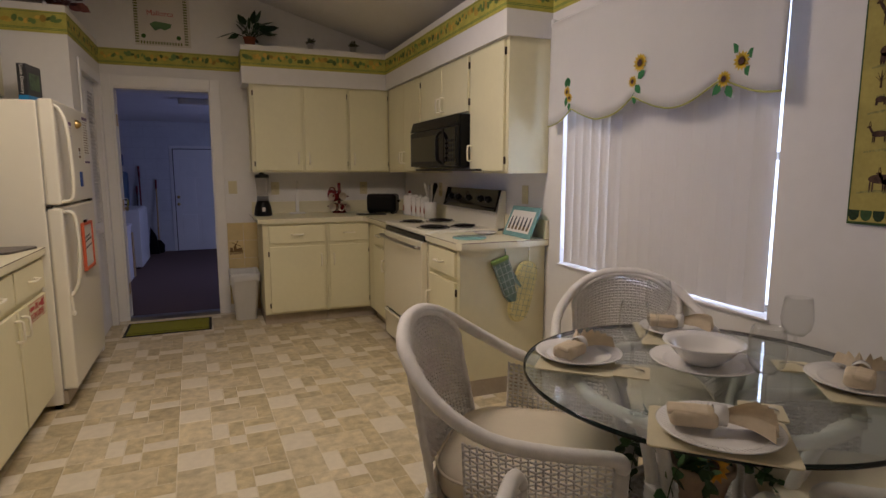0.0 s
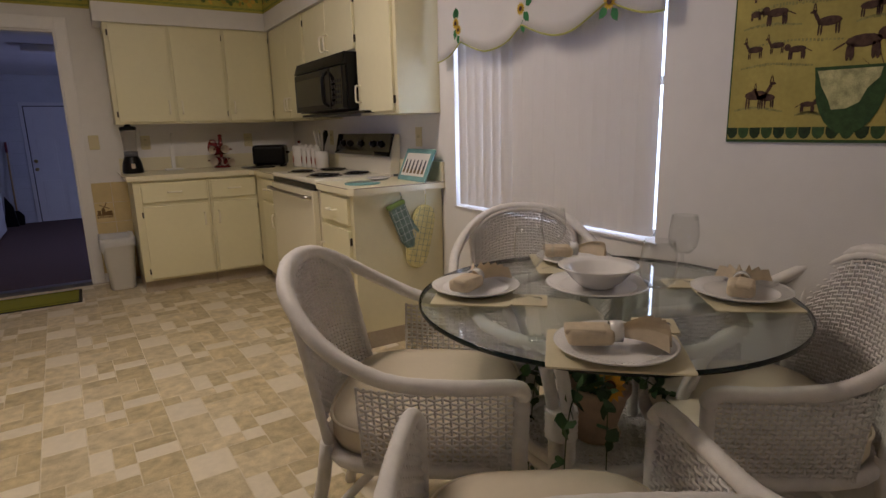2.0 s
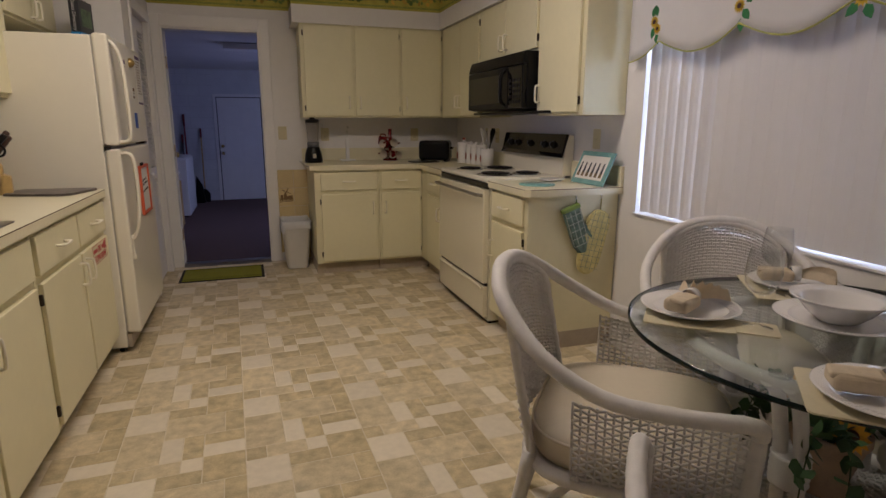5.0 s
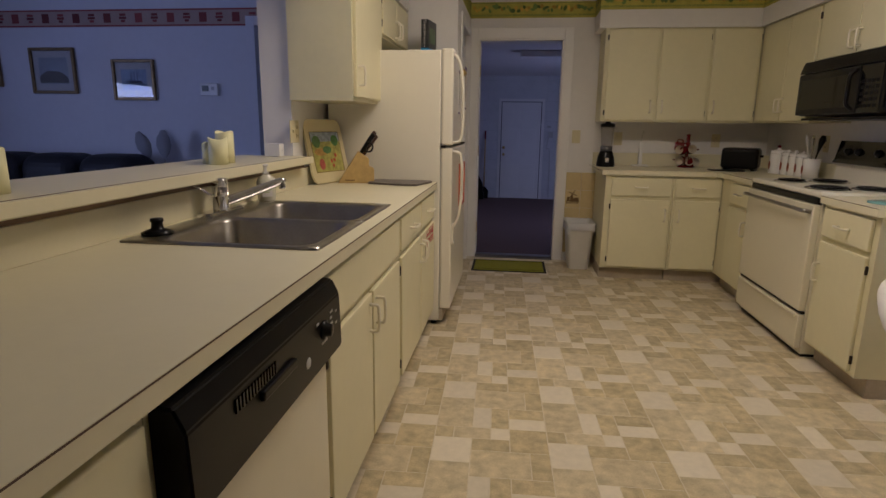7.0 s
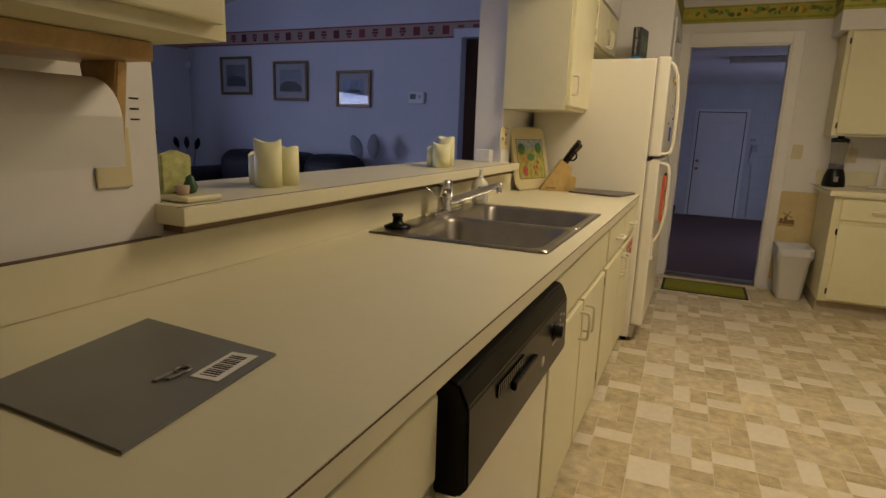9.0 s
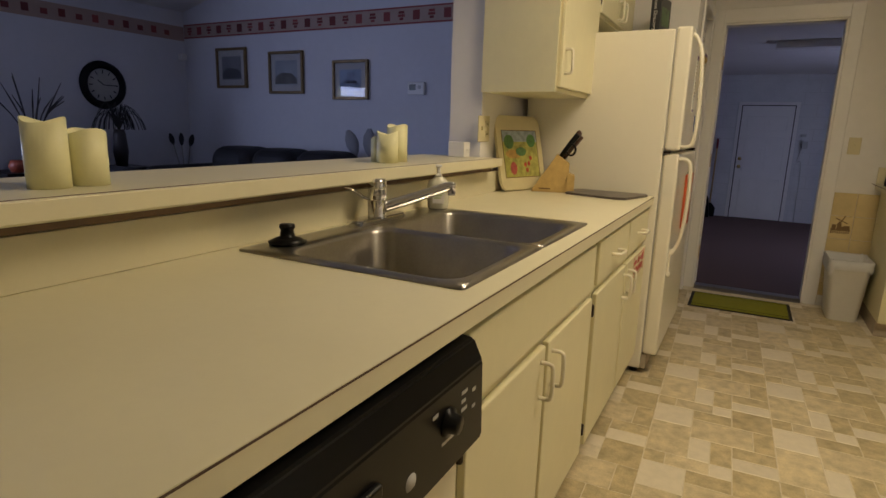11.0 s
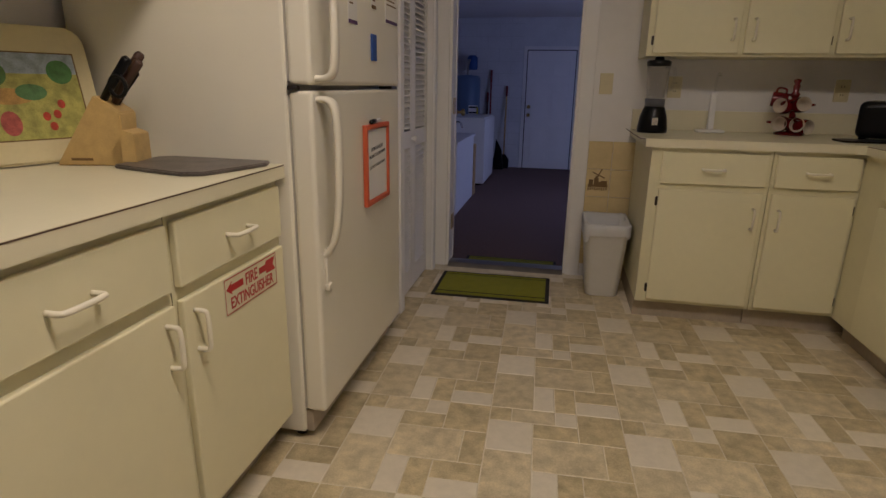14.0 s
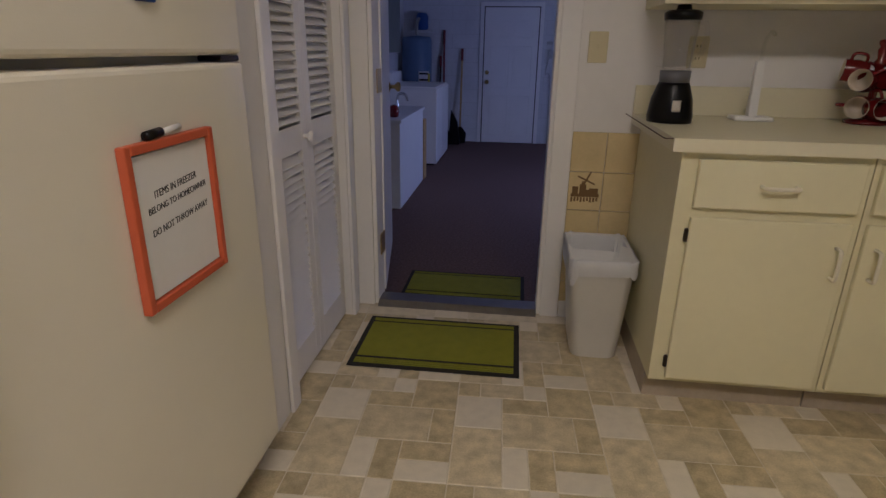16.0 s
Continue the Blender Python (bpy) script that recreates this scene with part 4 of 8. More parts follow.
part("cover_picture", moved(box(0.0262, -0.07, 0.12, 0.0268, 0.07, 0.22), mb), material("green_photo_print", (0.06, 0.12, 0.05), 0.4, spot=0.5, scale=30), bk)
writing("lettering", "Guest Directory", 0.026, mb @ Matrix(((1, 0, 0, 0), (0, 0, -1, -0.1012), (0, 1, 0, 0.178), (0, 0, 0, 1))) @ pose(0, 0, 0, 0, 0, -90), PAPER, bk)

# ---- stove and microwave ----
sv = thing("stove", (1.9, 4.52, 0), "almond electric stove with black coil burners and a black back panel", "stove")
VY0, VY1, VX = 4.075, 4.965, 1.64
part("body", box(VX + 0.01, VY0, 0.02, XE - 0.004, VY1, 0.905), ALMOND, sv)
part("cooktop", box(VX - 0.012, VY0 - 0.004, 0.905, XE - 0.06, VY1 + 0.004, 0.935, 0.008), APPL, sv, "white enamel cooktop")
od = part("oven_door", box(VX - 0.03, VY0 + 0.005, 0.27, VX + 0.008, VY1 - 0.005, 0.865, 0.006), ALMOND, sv)
part("handle", tube([(VX - 0.03, VY0 + 0.03, 0.825), (VX - 0.065, VY0 + 0.035, 0.83), (VX - 0.068, VY0 + 0.08, 0.83), (VX - 0.068, VY1 - 0.08, 0.83), (VX - 0.065, VY1 - 0.035, 0.83), (VX - 0.03, VY1 - 0.03, 0.825)], 0.011, 8), STEEL, od, "long metal oven handle")
for row in ((VX - 0.012, VY0 + 0.004, 0.868, VX + 0.006, VY1 - 0.004, 0.900), (VX - 0.010, VY0 + 0.004, 0.252, VX + 0.006, VY1 - 0.004, 0.268)):
    part("gap_trim", box(*row), BLACK, sv, "black gap trim")
dr = part("bottom_drawer", box(VX - 0.026, VY0 + 0.005, 0.05, VX + 0.008, VY1 - 0.005, 0.25, 0.006), ALMOND, sv)
part("drawer_lip", box(VX - 0.036, VY0 + 0.03, 0.225, VX - 0.024, VY1 - 0.03, 0.244, 0.004), ALMOND, dr)
part("kick", box(VX + 0.02, VY0 + 0.01, 0.0, XE - 0.05, VY1 - 0.01, 0.05), BLACK, sv)
bm = bmesh.new()
add_prism(bm, [(2.135, 0.934), (XE - 0.006, 0.934), (XE - 0.006, 1.185), (2.165, 1.185)], "y", VY0, VY1)
bp = part("back_panel", bm, APPL, sv, "white back panel")
bm = bmesh.new()
add_prism(bm, [(2.128, 1.075), (2.115, 1.05), (2.132, 1.045), (2.175, 1.192), (2.155, 1.192)], "y", VY0 - 0.006, VY1 + 0.006)
cp = part("control_strip", bm, BLACKGLASS, bp, "black glossy control strip")
for y in (4.20, 4.32, 4.52, 4.72, 4.84):
    part("knob", moved(lathe([(0.024, 0), (0.024, 0.006), (0.017, 0.009), (0.014, 0.022), (0, 0.023)], (0, 0, 0), 18), Matrix.Translation((2.137, y, 1.125)) @ pose(0, 0, 0, 0, -74, 0)), BLACK, sv)
for bx, by, r in ((1.77, 4.29, 0.098), (1.77, 4.74, 0.078), (2.00, 4.29, 0.078), (2.00, 4.74, 0.098)):
    b = part("drip_pan", lathe([(r + 0.02, 0), (r + 0.014, 0.004), (r, -0.004), (0.02, -0.012), (0, -0.012)], (bx, by, 0.936), 28), CHROME, sv)
    coil = [(bx + (0.018 + (r - 0.022) * k / 90) * math.cos(k * 0.28), by + (0.018 + (r - 0.022) * k / 90) * math.sin(k * 0.28), 0.945) for k in range(91)]
    part("burner_coil", tube(coil, 0.0062, 6), BLACK, b, "black coil burner")
mw = thing("microwave", (2.02, 4.53, 1.335), "black over-the-range microwave under the wall cabinet", "microwave")
MX, MY0, MY1 = 1.86, 4.085, 4.995
part("body", box(MX + 0.02, MY0, 1.345, XE - 0.004, MY1, 1.683, 0.004), BLACK, mw)
part("door", box(MX - 0.012, MY0 + 0.21, 1.35, MX + 0.02, MY1 - 0.004, 1.605, 0.006), BLACK, mw)
part("door_glass", box(MX - 0.0145, MY0 + 0.30, 1.385, MX - 0.011, MY1 - 0.05, 1.565), BLACKGLASS, mw, "dark glass window")
part("handle", tube(smooth_line([(MX - 0.012, MY0 + 0.245, 1.37), (MX - 0.045, MY0 + 0.245, 1.40), (MX - 0.048, MY0 + 0.245, 1.48), (MX - 0.045, MY0 + 0.245, 1.55), (MX - 0.012, MY0 + 0.245, 1.585)], 4), 0.011, 8), BLACK, mw)
kp = part("control_panel", box(MX - 0.012, MY0 + 0.004, 1.35, MX + 0.02, MY0 + 0.205, 1.605, 0.006), BLACKGLASS, mw)
part("button", boxes([(MX - 0.0135, MY0 + 0.03 + i * 0.042, 1.38 + j * 0.032, MX - 0.0115, MY0 + 0.06 + i * 0.042, 1.398 + j * 0.032) for i in range(4) for j in range(5)]), BLACK, kp)
vent = part("vent_grille", prism([(MX - 0.012, 1.61), (MX + 0.02, 1.61), (MX + 0.02, 1.683), (MX + 0.012, 1.683)], "y", MY0 + 0.004, MY1 - 0.004), BLACK, mw)
for k in range(5):
    part("slat", box(MX - 0.012 + k * 0.0045, MY0 + 0.02, 1.618 + k * 0.013, MX + 0.006 + k * 0.0045, MY1 - 0.02, 1.623 + k * 0.013), BLACK, vent)
part("underside", box(MX + 0.03, MY0 - 0.20, 1.318, XE - 0.01, MY1 - 0.01, 1.332), BLACK, mw, "black hood plate")

# ---- on the back counter ----
b = thing("blender", (0.795, 6.01, 0.92), "black blender with a clear jar on the counter", "blender")
part("base", lathe([(0, 0), (0.076, 0), (0.078, 0.02), (0.07, 0.08), (0.055, 0.125), (0.05, 0.135), (0, 0.135)], (0.795, 6.01, 0.92), 24), BLACK, b)
part("buttons", boxes([(0.78, 5.929, 0.96, 0.81, 5.937, 1.0)], 0.003), CHROME, b, "silver button strip")
SMOKY = glass("clear_jar_plastic", (0.97, 0.97, 0.98), 0.04)
part("collar", lathe([(0, 0.135), (0.05, 0.135), (0.052, 0.175), (0, 0.175)], (0.795, 6.01, 0.92), 20), material("grey_plastic", (0.12, 0.12, 0.13), 0.3), b)
part("jar", lathe([(0.046, 0.176), (0.058, 0.34), (0.055, 0.34), (0.043, 0.18), (0, 0.18)], (0.795, 6.01, 0.92), 24), SMOKY, b, "clear jar")
part("jar_handle", tube(smooth_line([(0.832, 6.01, 1.245), (0.87, 6.01, 1.25), (0.88, 6.01, 1.215), (0.87, 6.01, 1.15), (0.83, 6.01, 1.13)], 4), 0.008, 8), SMOKY, b)
part("lid", lathe([(0, 0.338), (0.06, 0.338), (0.062, 0.36), (0.05, 0.368), (0.025, 0.37), (0.022, 0.385), (0, 0.386)], (0.795, 6.01, 0.92), 24), BLACK, b)
part("blade", boxes([(0.745, 5.966, 1.105, 0.815, 6.104, 1.107), (0.786, 6.10, 1.108, 0.794, 6.085, 1.110)]), CHROME, b)
h = thing("banana_hanger", (1.12, 6.05, 0.92), "white plastic hook stand on the counter", "hook stand")
part("base", box(1.04, 6.08, 0.9205, 1.18, 6.16, 0.936, 0.006), WHITEPL, h)
part("post", prism([(6.10, 0.936), (6.14, 0.936), (6.13, 1.13), (6.115, 1.13)], "x", 1.095, 1.125, 0.003), WHITEPL, h)
part("hook", tube(smooth_line([(1.11, 6.122, 1.12), (1.11, 6.115, 1.19), (1.11, 6.075, 1.225), (1.11, 6.04, 1.215)], 4), 0.006, 8), CLEAR, h, "clear hook")
mt = thing("mug_tree", (1.505, 6.12, 0.92), "dark red apple-shaped mug rack with hanging mugs", "mug rack")
part("base", lathe([(0, 0), (0.07, 0), (0.072, 0.01), (0.05, 0.018), (0, 0.02)], (1.505, 6.12, 0.9205), 24), REDCER, mt)
part("post", lathe([(0.016, 0.01), (0.013, 0.03), (0.013, 0.19), (0.020, 0.20), (0.020, 0.212), (0.013, 0.222), (0.017, 0.25), (0.012, 0.262), (0.018, 0.272), (0.018, 0.282), (0, 0.288)], (1.505, 6.12, 0.92), 16), REDCER, mt)
for z, turn in ((1.035, 0.2), (1.115, 0.75)):
    for k in range(3):
        a = turn + 2 * math.pi * k / 3
        part("peg", tube([(1.505, 6.12, z), (1.505 + 0.034 * math.cos(a), 6.12 + 0.034 * math.sin(a), z + 0.015)], 0.005, 6), REDCER, mt)
mug0 = thing("mug", (0, 0, 0), "small mug, red outside and cream inside, on a rack", "mug", "mugs on the rack")
part("cup", lathe([(0, 0), (0.030, 0), (0.036, 0.008), (0.040, 0.035), (0.038, 0.072), (0.0375, 0.076)], (0, 0, 0), 24), REDCER, mug0)
part("inside", lathe([(0.0375, 0.0762), (0.0345, 0.074), (0.036, 0.035), (0.031, 0.010), (0, 0.009)], (0, 0, 0), 24), material("cream_mug_glaze", (0.62, 0.54, 0.42), 0.3), mug0, "cream inside")
part("handle", tube(smooth_line([(0.037, 0, 0.062), (0.060, 0, 0.058), (0.064, 0, 0.036), (0.058, 0, 0.018), (0.036, 0, 0.014)], 4), 0.0052, 8), REDCER, mug0)
for k, (dx, dy, z, d) in enumerate(((0.012, -0.030, 1.080, (0.10, -0.9, 0.15)), (-0.048, -0.020, 1.075, (-0.75, -0.7, 0.1)), (-0.040, 0.020, 1.105, (-0.9, 0.3, 0.1)),
                                    (-0.010, -0.035, 0.985, (0.05, -0.95, 0.05)), (0.045, -0.015, 0.978, (0.5, -0.9, -0.05)), (-0.055, -0.010, 0.990, (-0.55, -0.8, 0.0)))):
    mm = Matrix.Translation((1.505 + dx * 0.62, 6.125 + dy * 0.8, z - 0.01)) @ Vector(d).to_track_quat("Z", "Y").to_matrix().to_4x4() @ pose(0, 0, 0, 0, 0, 35 * k) 
    if k == 0:
        mug0.matrix_basis = mm
    else:
        copy_thing(mug0, mm)
ts = thing("toaster", (1.86, 5.90, 0.92), "black two-slot toaster in the counter corner", "toaster")
mtst = pose(1.87, 5.88, 0.921, 0, 0, -30)
part("body", moved(box(-0.14, -0.085, 0.012, 0.14, 0.085, 0.185, 0.03, 4), mtst), BLACK, ts)
part("slot", moved(boxes([(-0.10, -0.045, 0.183, 0.10, -0.02, 0.187), (-0.10, 0.02, 0.183, 0.10, 0.045, 0.187)]), mtst), CHROME, ts)
part("lever", moved(box(0.138, -0.02, 0.11, 0.165, 0.02, 0.13, 0.005), mtst), BLACK, ts)
part("foot", moved(boxes([(-0.12, -0.07, 0, -0.09, 0.07, 0.014), (0.09, -0.07, 0, 0.12, 0.07, 0.014)]), mtst), BLACK, ts)
tagged(part("serving_board", prism(rounded(1.60, 5.70, 1.86, 5.86, 0.03), "z", 0.9205, 0.929, 0.002), BLACK), "flat black board on the counter in front of the toaster", "board")
PRINTED = material("painted_fruit_decoration", (0.30, 0.07, 0.03), 0.4, spot=0.5, scale=40)
for k, (x, y, r, hgt) in enumerate(((2.05, 5.62, 0.058, 0.175), (2.07, 5.50, 0.045, 0.165), (2.075, 5.395, 0.045, 0.165), (2.08, 5.29, 0.045, 0.165))):
    cn = thing("canister", (x, y, 0.92), "white ceramic canister with a painted decoration", "canister", "canisters beside the stove")
    part("jar", lathe([(0, 0), (r, 0), (r + 0.002, 0.01), (r + 0.002, hgt - 0.03), (r - 0.003, hgt - 0.02), (0, hgt - 0.02)], (x, y, 0.9205), 24), CHINA, cn)
    part("lid", lathe([(r + 0.001, hgt - 0.02), (r + 0.001, hgt - 0.004), (r * 0.7, hgt + 0.004), (0.012, hgt + 0.006), (0.014, hgt + 0.02), (0, hgt + 0.022)], (x, y, 0.9205), 24), CHINA, cn)
    part("decoration", moved(lathe([(0, 0), (0.022, 0.0005)], (0, 0, 0), 12), Matrix.Translation((x - r - 0.0028, y - 0.005, 0.985)) @ pose(0, 0, 0, 0, -90, 0) @ Matrix.Diagonal((1.5, 0.8, 1, 1))), PRINTED, cn)
    if k == 0:
        part("finial", lathe([(0, 0), (0.012, 0.004), (0.016, 0.014), (0, 0.026)], (x, y, 1.116), 14), REDCER, cn)
ut = thing("utensil_crock", (2.07, 5.14, 0.92), "white ceramic crock of kitchen utensils beside the stove", "utensil crock")
part("crock", lathe([(0, 0), (0.05, 0), (0.056, 0.14), (0.052, 0.14), (0.047, 0.01), (0, 0.01)], (2.07, 5.14, 0.9205), 24), CHINA, ut)
part("decoration", moved(lathe([(0, 0), (0.02, 0.0005)], (0, 0, 0), 12), Matrix.Translation((2.0135, 5.14, 0.985)) @ pose(0, 0, 0, 0, -90, 0) @ Matrix.Diagonal((1.5, 0.8, 1, 1))), PRINTED, ut)
for dx, dy, mat, w in ((-0.03, 0.05, WHITEPL, 0.012), (0.02, -0.06, BLACK, 0.022), (0.0, 0.02, CHROME, 0.014)):
    part("utensil", tube([(2.07, 5.14, 0.95), (2.07 + dx * 0.6, 5.14 + dy * 0.6, 1.10), (2.07 + dx, 5.14 + dy, 1.19), (2.07 + dx * 1.1, 5.14 + dy * 1.1, 1.22)], [0.005, 0.005, w, w * 0.6], 8), mat, ut)
TEAL = material("teal_glass_board", (0.20, 0.38, 0.38), 0.2, spot=0.15, scale=20)
ty = thing("picture_tray", (2.15, 3.74, 0.92), "teal rimmed tray with lighthouse pictures leaning on the wall", "tray")
mtr = pose(2.085, 3.72, 0.921, 0, 24, 0)
part("tray", moved(box(0, -0.165, 0, 0.012, 0.165, 0.20, 0.006), mtr), TEAL, ty)
part("picture", moved(box(-0.0015, -0.135, 0.03, -0.0003, 0.135, 0.17), mtr), PAPER, ty)
bm, bm2 = bmesh.new(), bmesh.new()
for k in range(6):
    y = -0.11 + k * 0.044
    add_prism(bm, [(y - 0.012, 0.05), (y + 0.012, 0.05), (y + 0.005, 0.13), (y - 0.005, 0.13)], "x", -0.0025, -0.0016)
    add_prism(bm2, [(y - 0.013, 0.045), (y + 0.013, 0.045), (y + 0.011, 0.07), (y - 0.011, 0.07)], "x", -0.0032, -0.0026)
part("lighthouse", moved(bm, mtr), material("dark_navy_print", (0.02, 0.022, 0.04), 0.6), ty)
part("lighthouse_base", moved(bm2, mtr), material("brown_base_print", (0.16, 0.11, 0.05), 0.6), ty)
tagged(part("trivet", lathe([(0, 0), (0.10, 0), (0.102, 0.005), (0.10, 0.008), (0, 0.008)], (1.80, 3.76, 0.9205), 40), TEAL), "round teal glass trivet on the end counter", "trivet")
tagged(part("spoon_rest", lathe([(0, 0.004), (0.05, 0.004), (0.075, 0.014), (0.073, 0.017), (0.05, 0.008), (0, 0.008)], (1.98, 3.92, 0.9205), 32), CHINA), "small white plate beside the stove", "plate")
# mitts on the end panel
EY = 3.578
GQ = material("green_printed_mitt_cloth", (0.13, 0.19, 0.15), 0.9, spot=0.35, scale=30, bump=0.4, grain=200)
YQ = material("yellow_quilted_mitt_cloth", (0.66, 0.58, 0.25), 0.9, spot=0.15, scale=25, bump=0.6, grain=60)


def mitt(bm, outline, d):
    add_prism(bm, outline, "y", -d, 0)
    bmesh.ops.bevel(bm, geom=[e for e in bm.edges if e.calc_face_angle(0) > 0.9], offset=d * 0.35, segments=3, affect="EDGES")


om = thing("oven_mitt", (1.93, EY, 0.60), "green checked oven mitt hanging from a hook on the cabinet end", "oven mitt")
mo = pose(1.90, EY - 0.004, 0.81, 0, -20, 0) @ Matrix.Diagonal((0.88, 1, 0.86, 1))
bm = bmesh.new()
mitt(bm, [(-0.06, 0), (0.06, 0.01), (0.065, -0.12), (0.085, -0.17), (0.10, -0.23), (0.07, -0.25), (0.05, -0.21), (0.045, -0.27), (0.02, -0.32), (-0.025, -0.31), (-0.05, -0.25), (-0.055, -0.12)], 0.035)
part("mitt", moved(bm, mo), GQ, om)
PALEG = material("pale_green_print", (0.42, 0.46, 0.40), 0.9)
for i in range(4):
    part("stripe", moved(box(-0.055 + i * 0.034, -0.0364, -0.24, -0.051 + i * 0.034, -0.0352, -0.02), mo), PALEG, om)
for j in range(5):
    part("stripe", moved(box(-0.05, -0.0366, -0.048 - j * 0.05, 0.05, -0.0354, -0.044 - j * 0.05), mo), PALEG, om)
part("cuff", moved(box(-0.062, -0.038, -0.012, 0.062, 0.0, 0.014, 0.006), mo), BORDERLINE, om)
part("loop", tube([(1.935, EY - 0.01, 0.81), (1.945, EY - 0.008, 0.85), (1.94, EY - 0.006, 0.872)], 0.003, 6), BORDERLINE, om)
om = thing("pot_holder", (2.08, EY, 0.55), "long yellow quilted double oven mitt hanging on the cabinet end", "oven mitt")
mo = pose(2.095, EY - 0.004, 0.785, 0, 14, 0)
bm = bmesh.new()
mitt(bm, [(0.075 * math.cos(a), -0.16 + (0.17 if math.sin(a) > 0 else 0.20) * (abs(math.sin(a)) ** 0.45) * (1 if math.sin(a) > 0 else -1)) for a in [2 * math.pi * k / 28 for k in range(28)]], 0.03)
part("pad", moved(bm, mo), YQ, om)
part("stitching", moved(boxes([(-0.066, -0.0312, z, 0.066, -0.0302, z + 0.002) for z in [-0.32 + 0.033 * k for k in range(10)]] + [(x, -0.0312, -0.33, x + 0.002, -0.0302, 0.0) for x in (-0.045, -0.015, 0.015, 0.045)]), mo), material("grey_green_stitching", (0.22, 0.26, 0.20), 0.9), om)
part("loop", tube([(2.095, EY - 0.012, 0.79), (2.10, EY - 0.01, 0.85), (2.097, EY - 0.006, 0.872)], 0.003, 6), YQ, om)
for x in (1.94, 2.097):
    tagged(part("hook", tube(smooth_line([(x, EY - 0.001, 0.885), (x, EY - 0.012, 0.872), (x, EY - 0.014, 0.862), (x, EY - 0.006, 0.858)], 4), 0.0025, 6), WHITEPL), "small white hook under the counter edge", "hook", "hooks on the cabinet end")

# ---- switches and outlets ----


def plate(m, label, slots):
    p = tagged(part("switch_plate" if slots == 1 else "outlet", moved(box(-0.037, -0.006, -0.058, 0.037, -0.0005, 0.058, 0.003), m), SWITCH), label, "switch plate" if slots == 1 else "outlet")
    if slots == 1:
        part("toggle", moved(box(-0.005, -0.016, -0.006, 0.005, -0.006, 0.010, 0.002), m), SWITCH, p)
    else:
        for z in (-0.022, 0.022):
            part("socket", moved(box(-0.015, -0.008, z - 0.014, 0.015, -0.006, z + 0.014, 0.003), m), SWITCH, p)
            part("slot", moved(boxes([(-0.008, -0.0087, z - 0.005, -0.005, -0.008, z + 0.005), (0.005, -0.0087, z - 0.005, 0.008, -0.008, z + 0.005)]), m), BLACK, p)


plate(facing_south(0.555, YN) @ Matrix.Translation((0, 0, 1.168)), "ivory light switch plate on the white wall", 1)
plate(facing_south(0.93, YN) @ Matrix.Translation((0, 0, 1.155)), "ivory wall outlet behind the blender", 2)
plate(facing_south(1.78, YN) @ Matrix.Translation((0, 0, 1.15)), "ivory wall outlet above the corner counter", 2)
plate(facing_west(XE, 5.28) @ Matrix.Translation((0, 0, 1.16)), "ivory wall outlet beside the stove", 2)
plate(facing_west(XE, 3.83) @ Matrix.Translation((0, 0, 1.17)), "ivory light switch plate above the end counter", 1)
gang = tagged(part("switch_plate", box(XW + 0.0005, 3.722, 1.157, XW + 0.006, 3.842, 1.273, 0.003), SWITCH), "double ivory plate with a switch and an outlet beside the pass-through", "switch plate")
part("toggle", box(XW + 0.006, 3.748, 1.208, XW + 0.016, 3.758, 1.226, 0.002), SWITCH, gang)
for z in (1.193, 1.237):
    part("socket", box(XW + 0.006, 3.797, z - 0.014, XW + 0.008, 3.827, z + 0.014, 0.003), SWITCH, gang)
    part("slot", boxes([(XW + 0.008, 3.804, z - 0.005, XW + 0.0087, 3.807, z + 0.005), (XW + 0.008, 3.817, z - 0.005, XW + 0.0087, 3.820, z + 0.005)]), BLACK, gang)
plate(facing_east(XW, 1.47) @ Matrix.Translation((0, 0, 1.185)), "ivory light switch plate under the paper towel", 1)
# tiles by the bin
wt = thing("wall_tiles", (0.56, YN, 0.3), "panel of cream wall tiles with a brown windmill print", "wall tiles")
for i in range(2):
    for j in range(5):
        x0, z0 = 0.488 + i * 0.141, 0.012 + j * 0.166
        part("tile", box(x0, YN - 0.008, z0, x0 + 0.139, YN - 0.0005, z0 + 0.164, 0.002, 1), TILE, wt)
bm = bmesh.new()
for a, b_, c_, d_ in ((0.500, 0.568, 0.617, 0.582), (0.505, 0.582, 0.530, 0.612), (0.575, 0.582, 0.612, 0.606), (0.535, 0.582, 0.562, 0.622), (0.562, 0.582, 0.575, 0.600), (0.542, 0.622, 0.556, 0.636)):
    add_box(bm, a, YN - 0.0092, b_, c_, YN - 0.0081, d_)
for i in range(9):
    add_box(bm, 0.501 + i * 0.013, YN - 0.0092, 0.545 + 0.003 * (i % 3), 0.509 + i * 0.013, YN - 0.0081, 0.566)
for a in (25, 115):
    add_box(bm, -0.040, -0.0005, -0.0035, 0.040, 0.0005, 0.0035, 0, 2, pose(0.560, YN - 0.0089, 0.640, 0, a, 0))
part("windmill_print", bm, BROWN, wt, "brown windmill print")
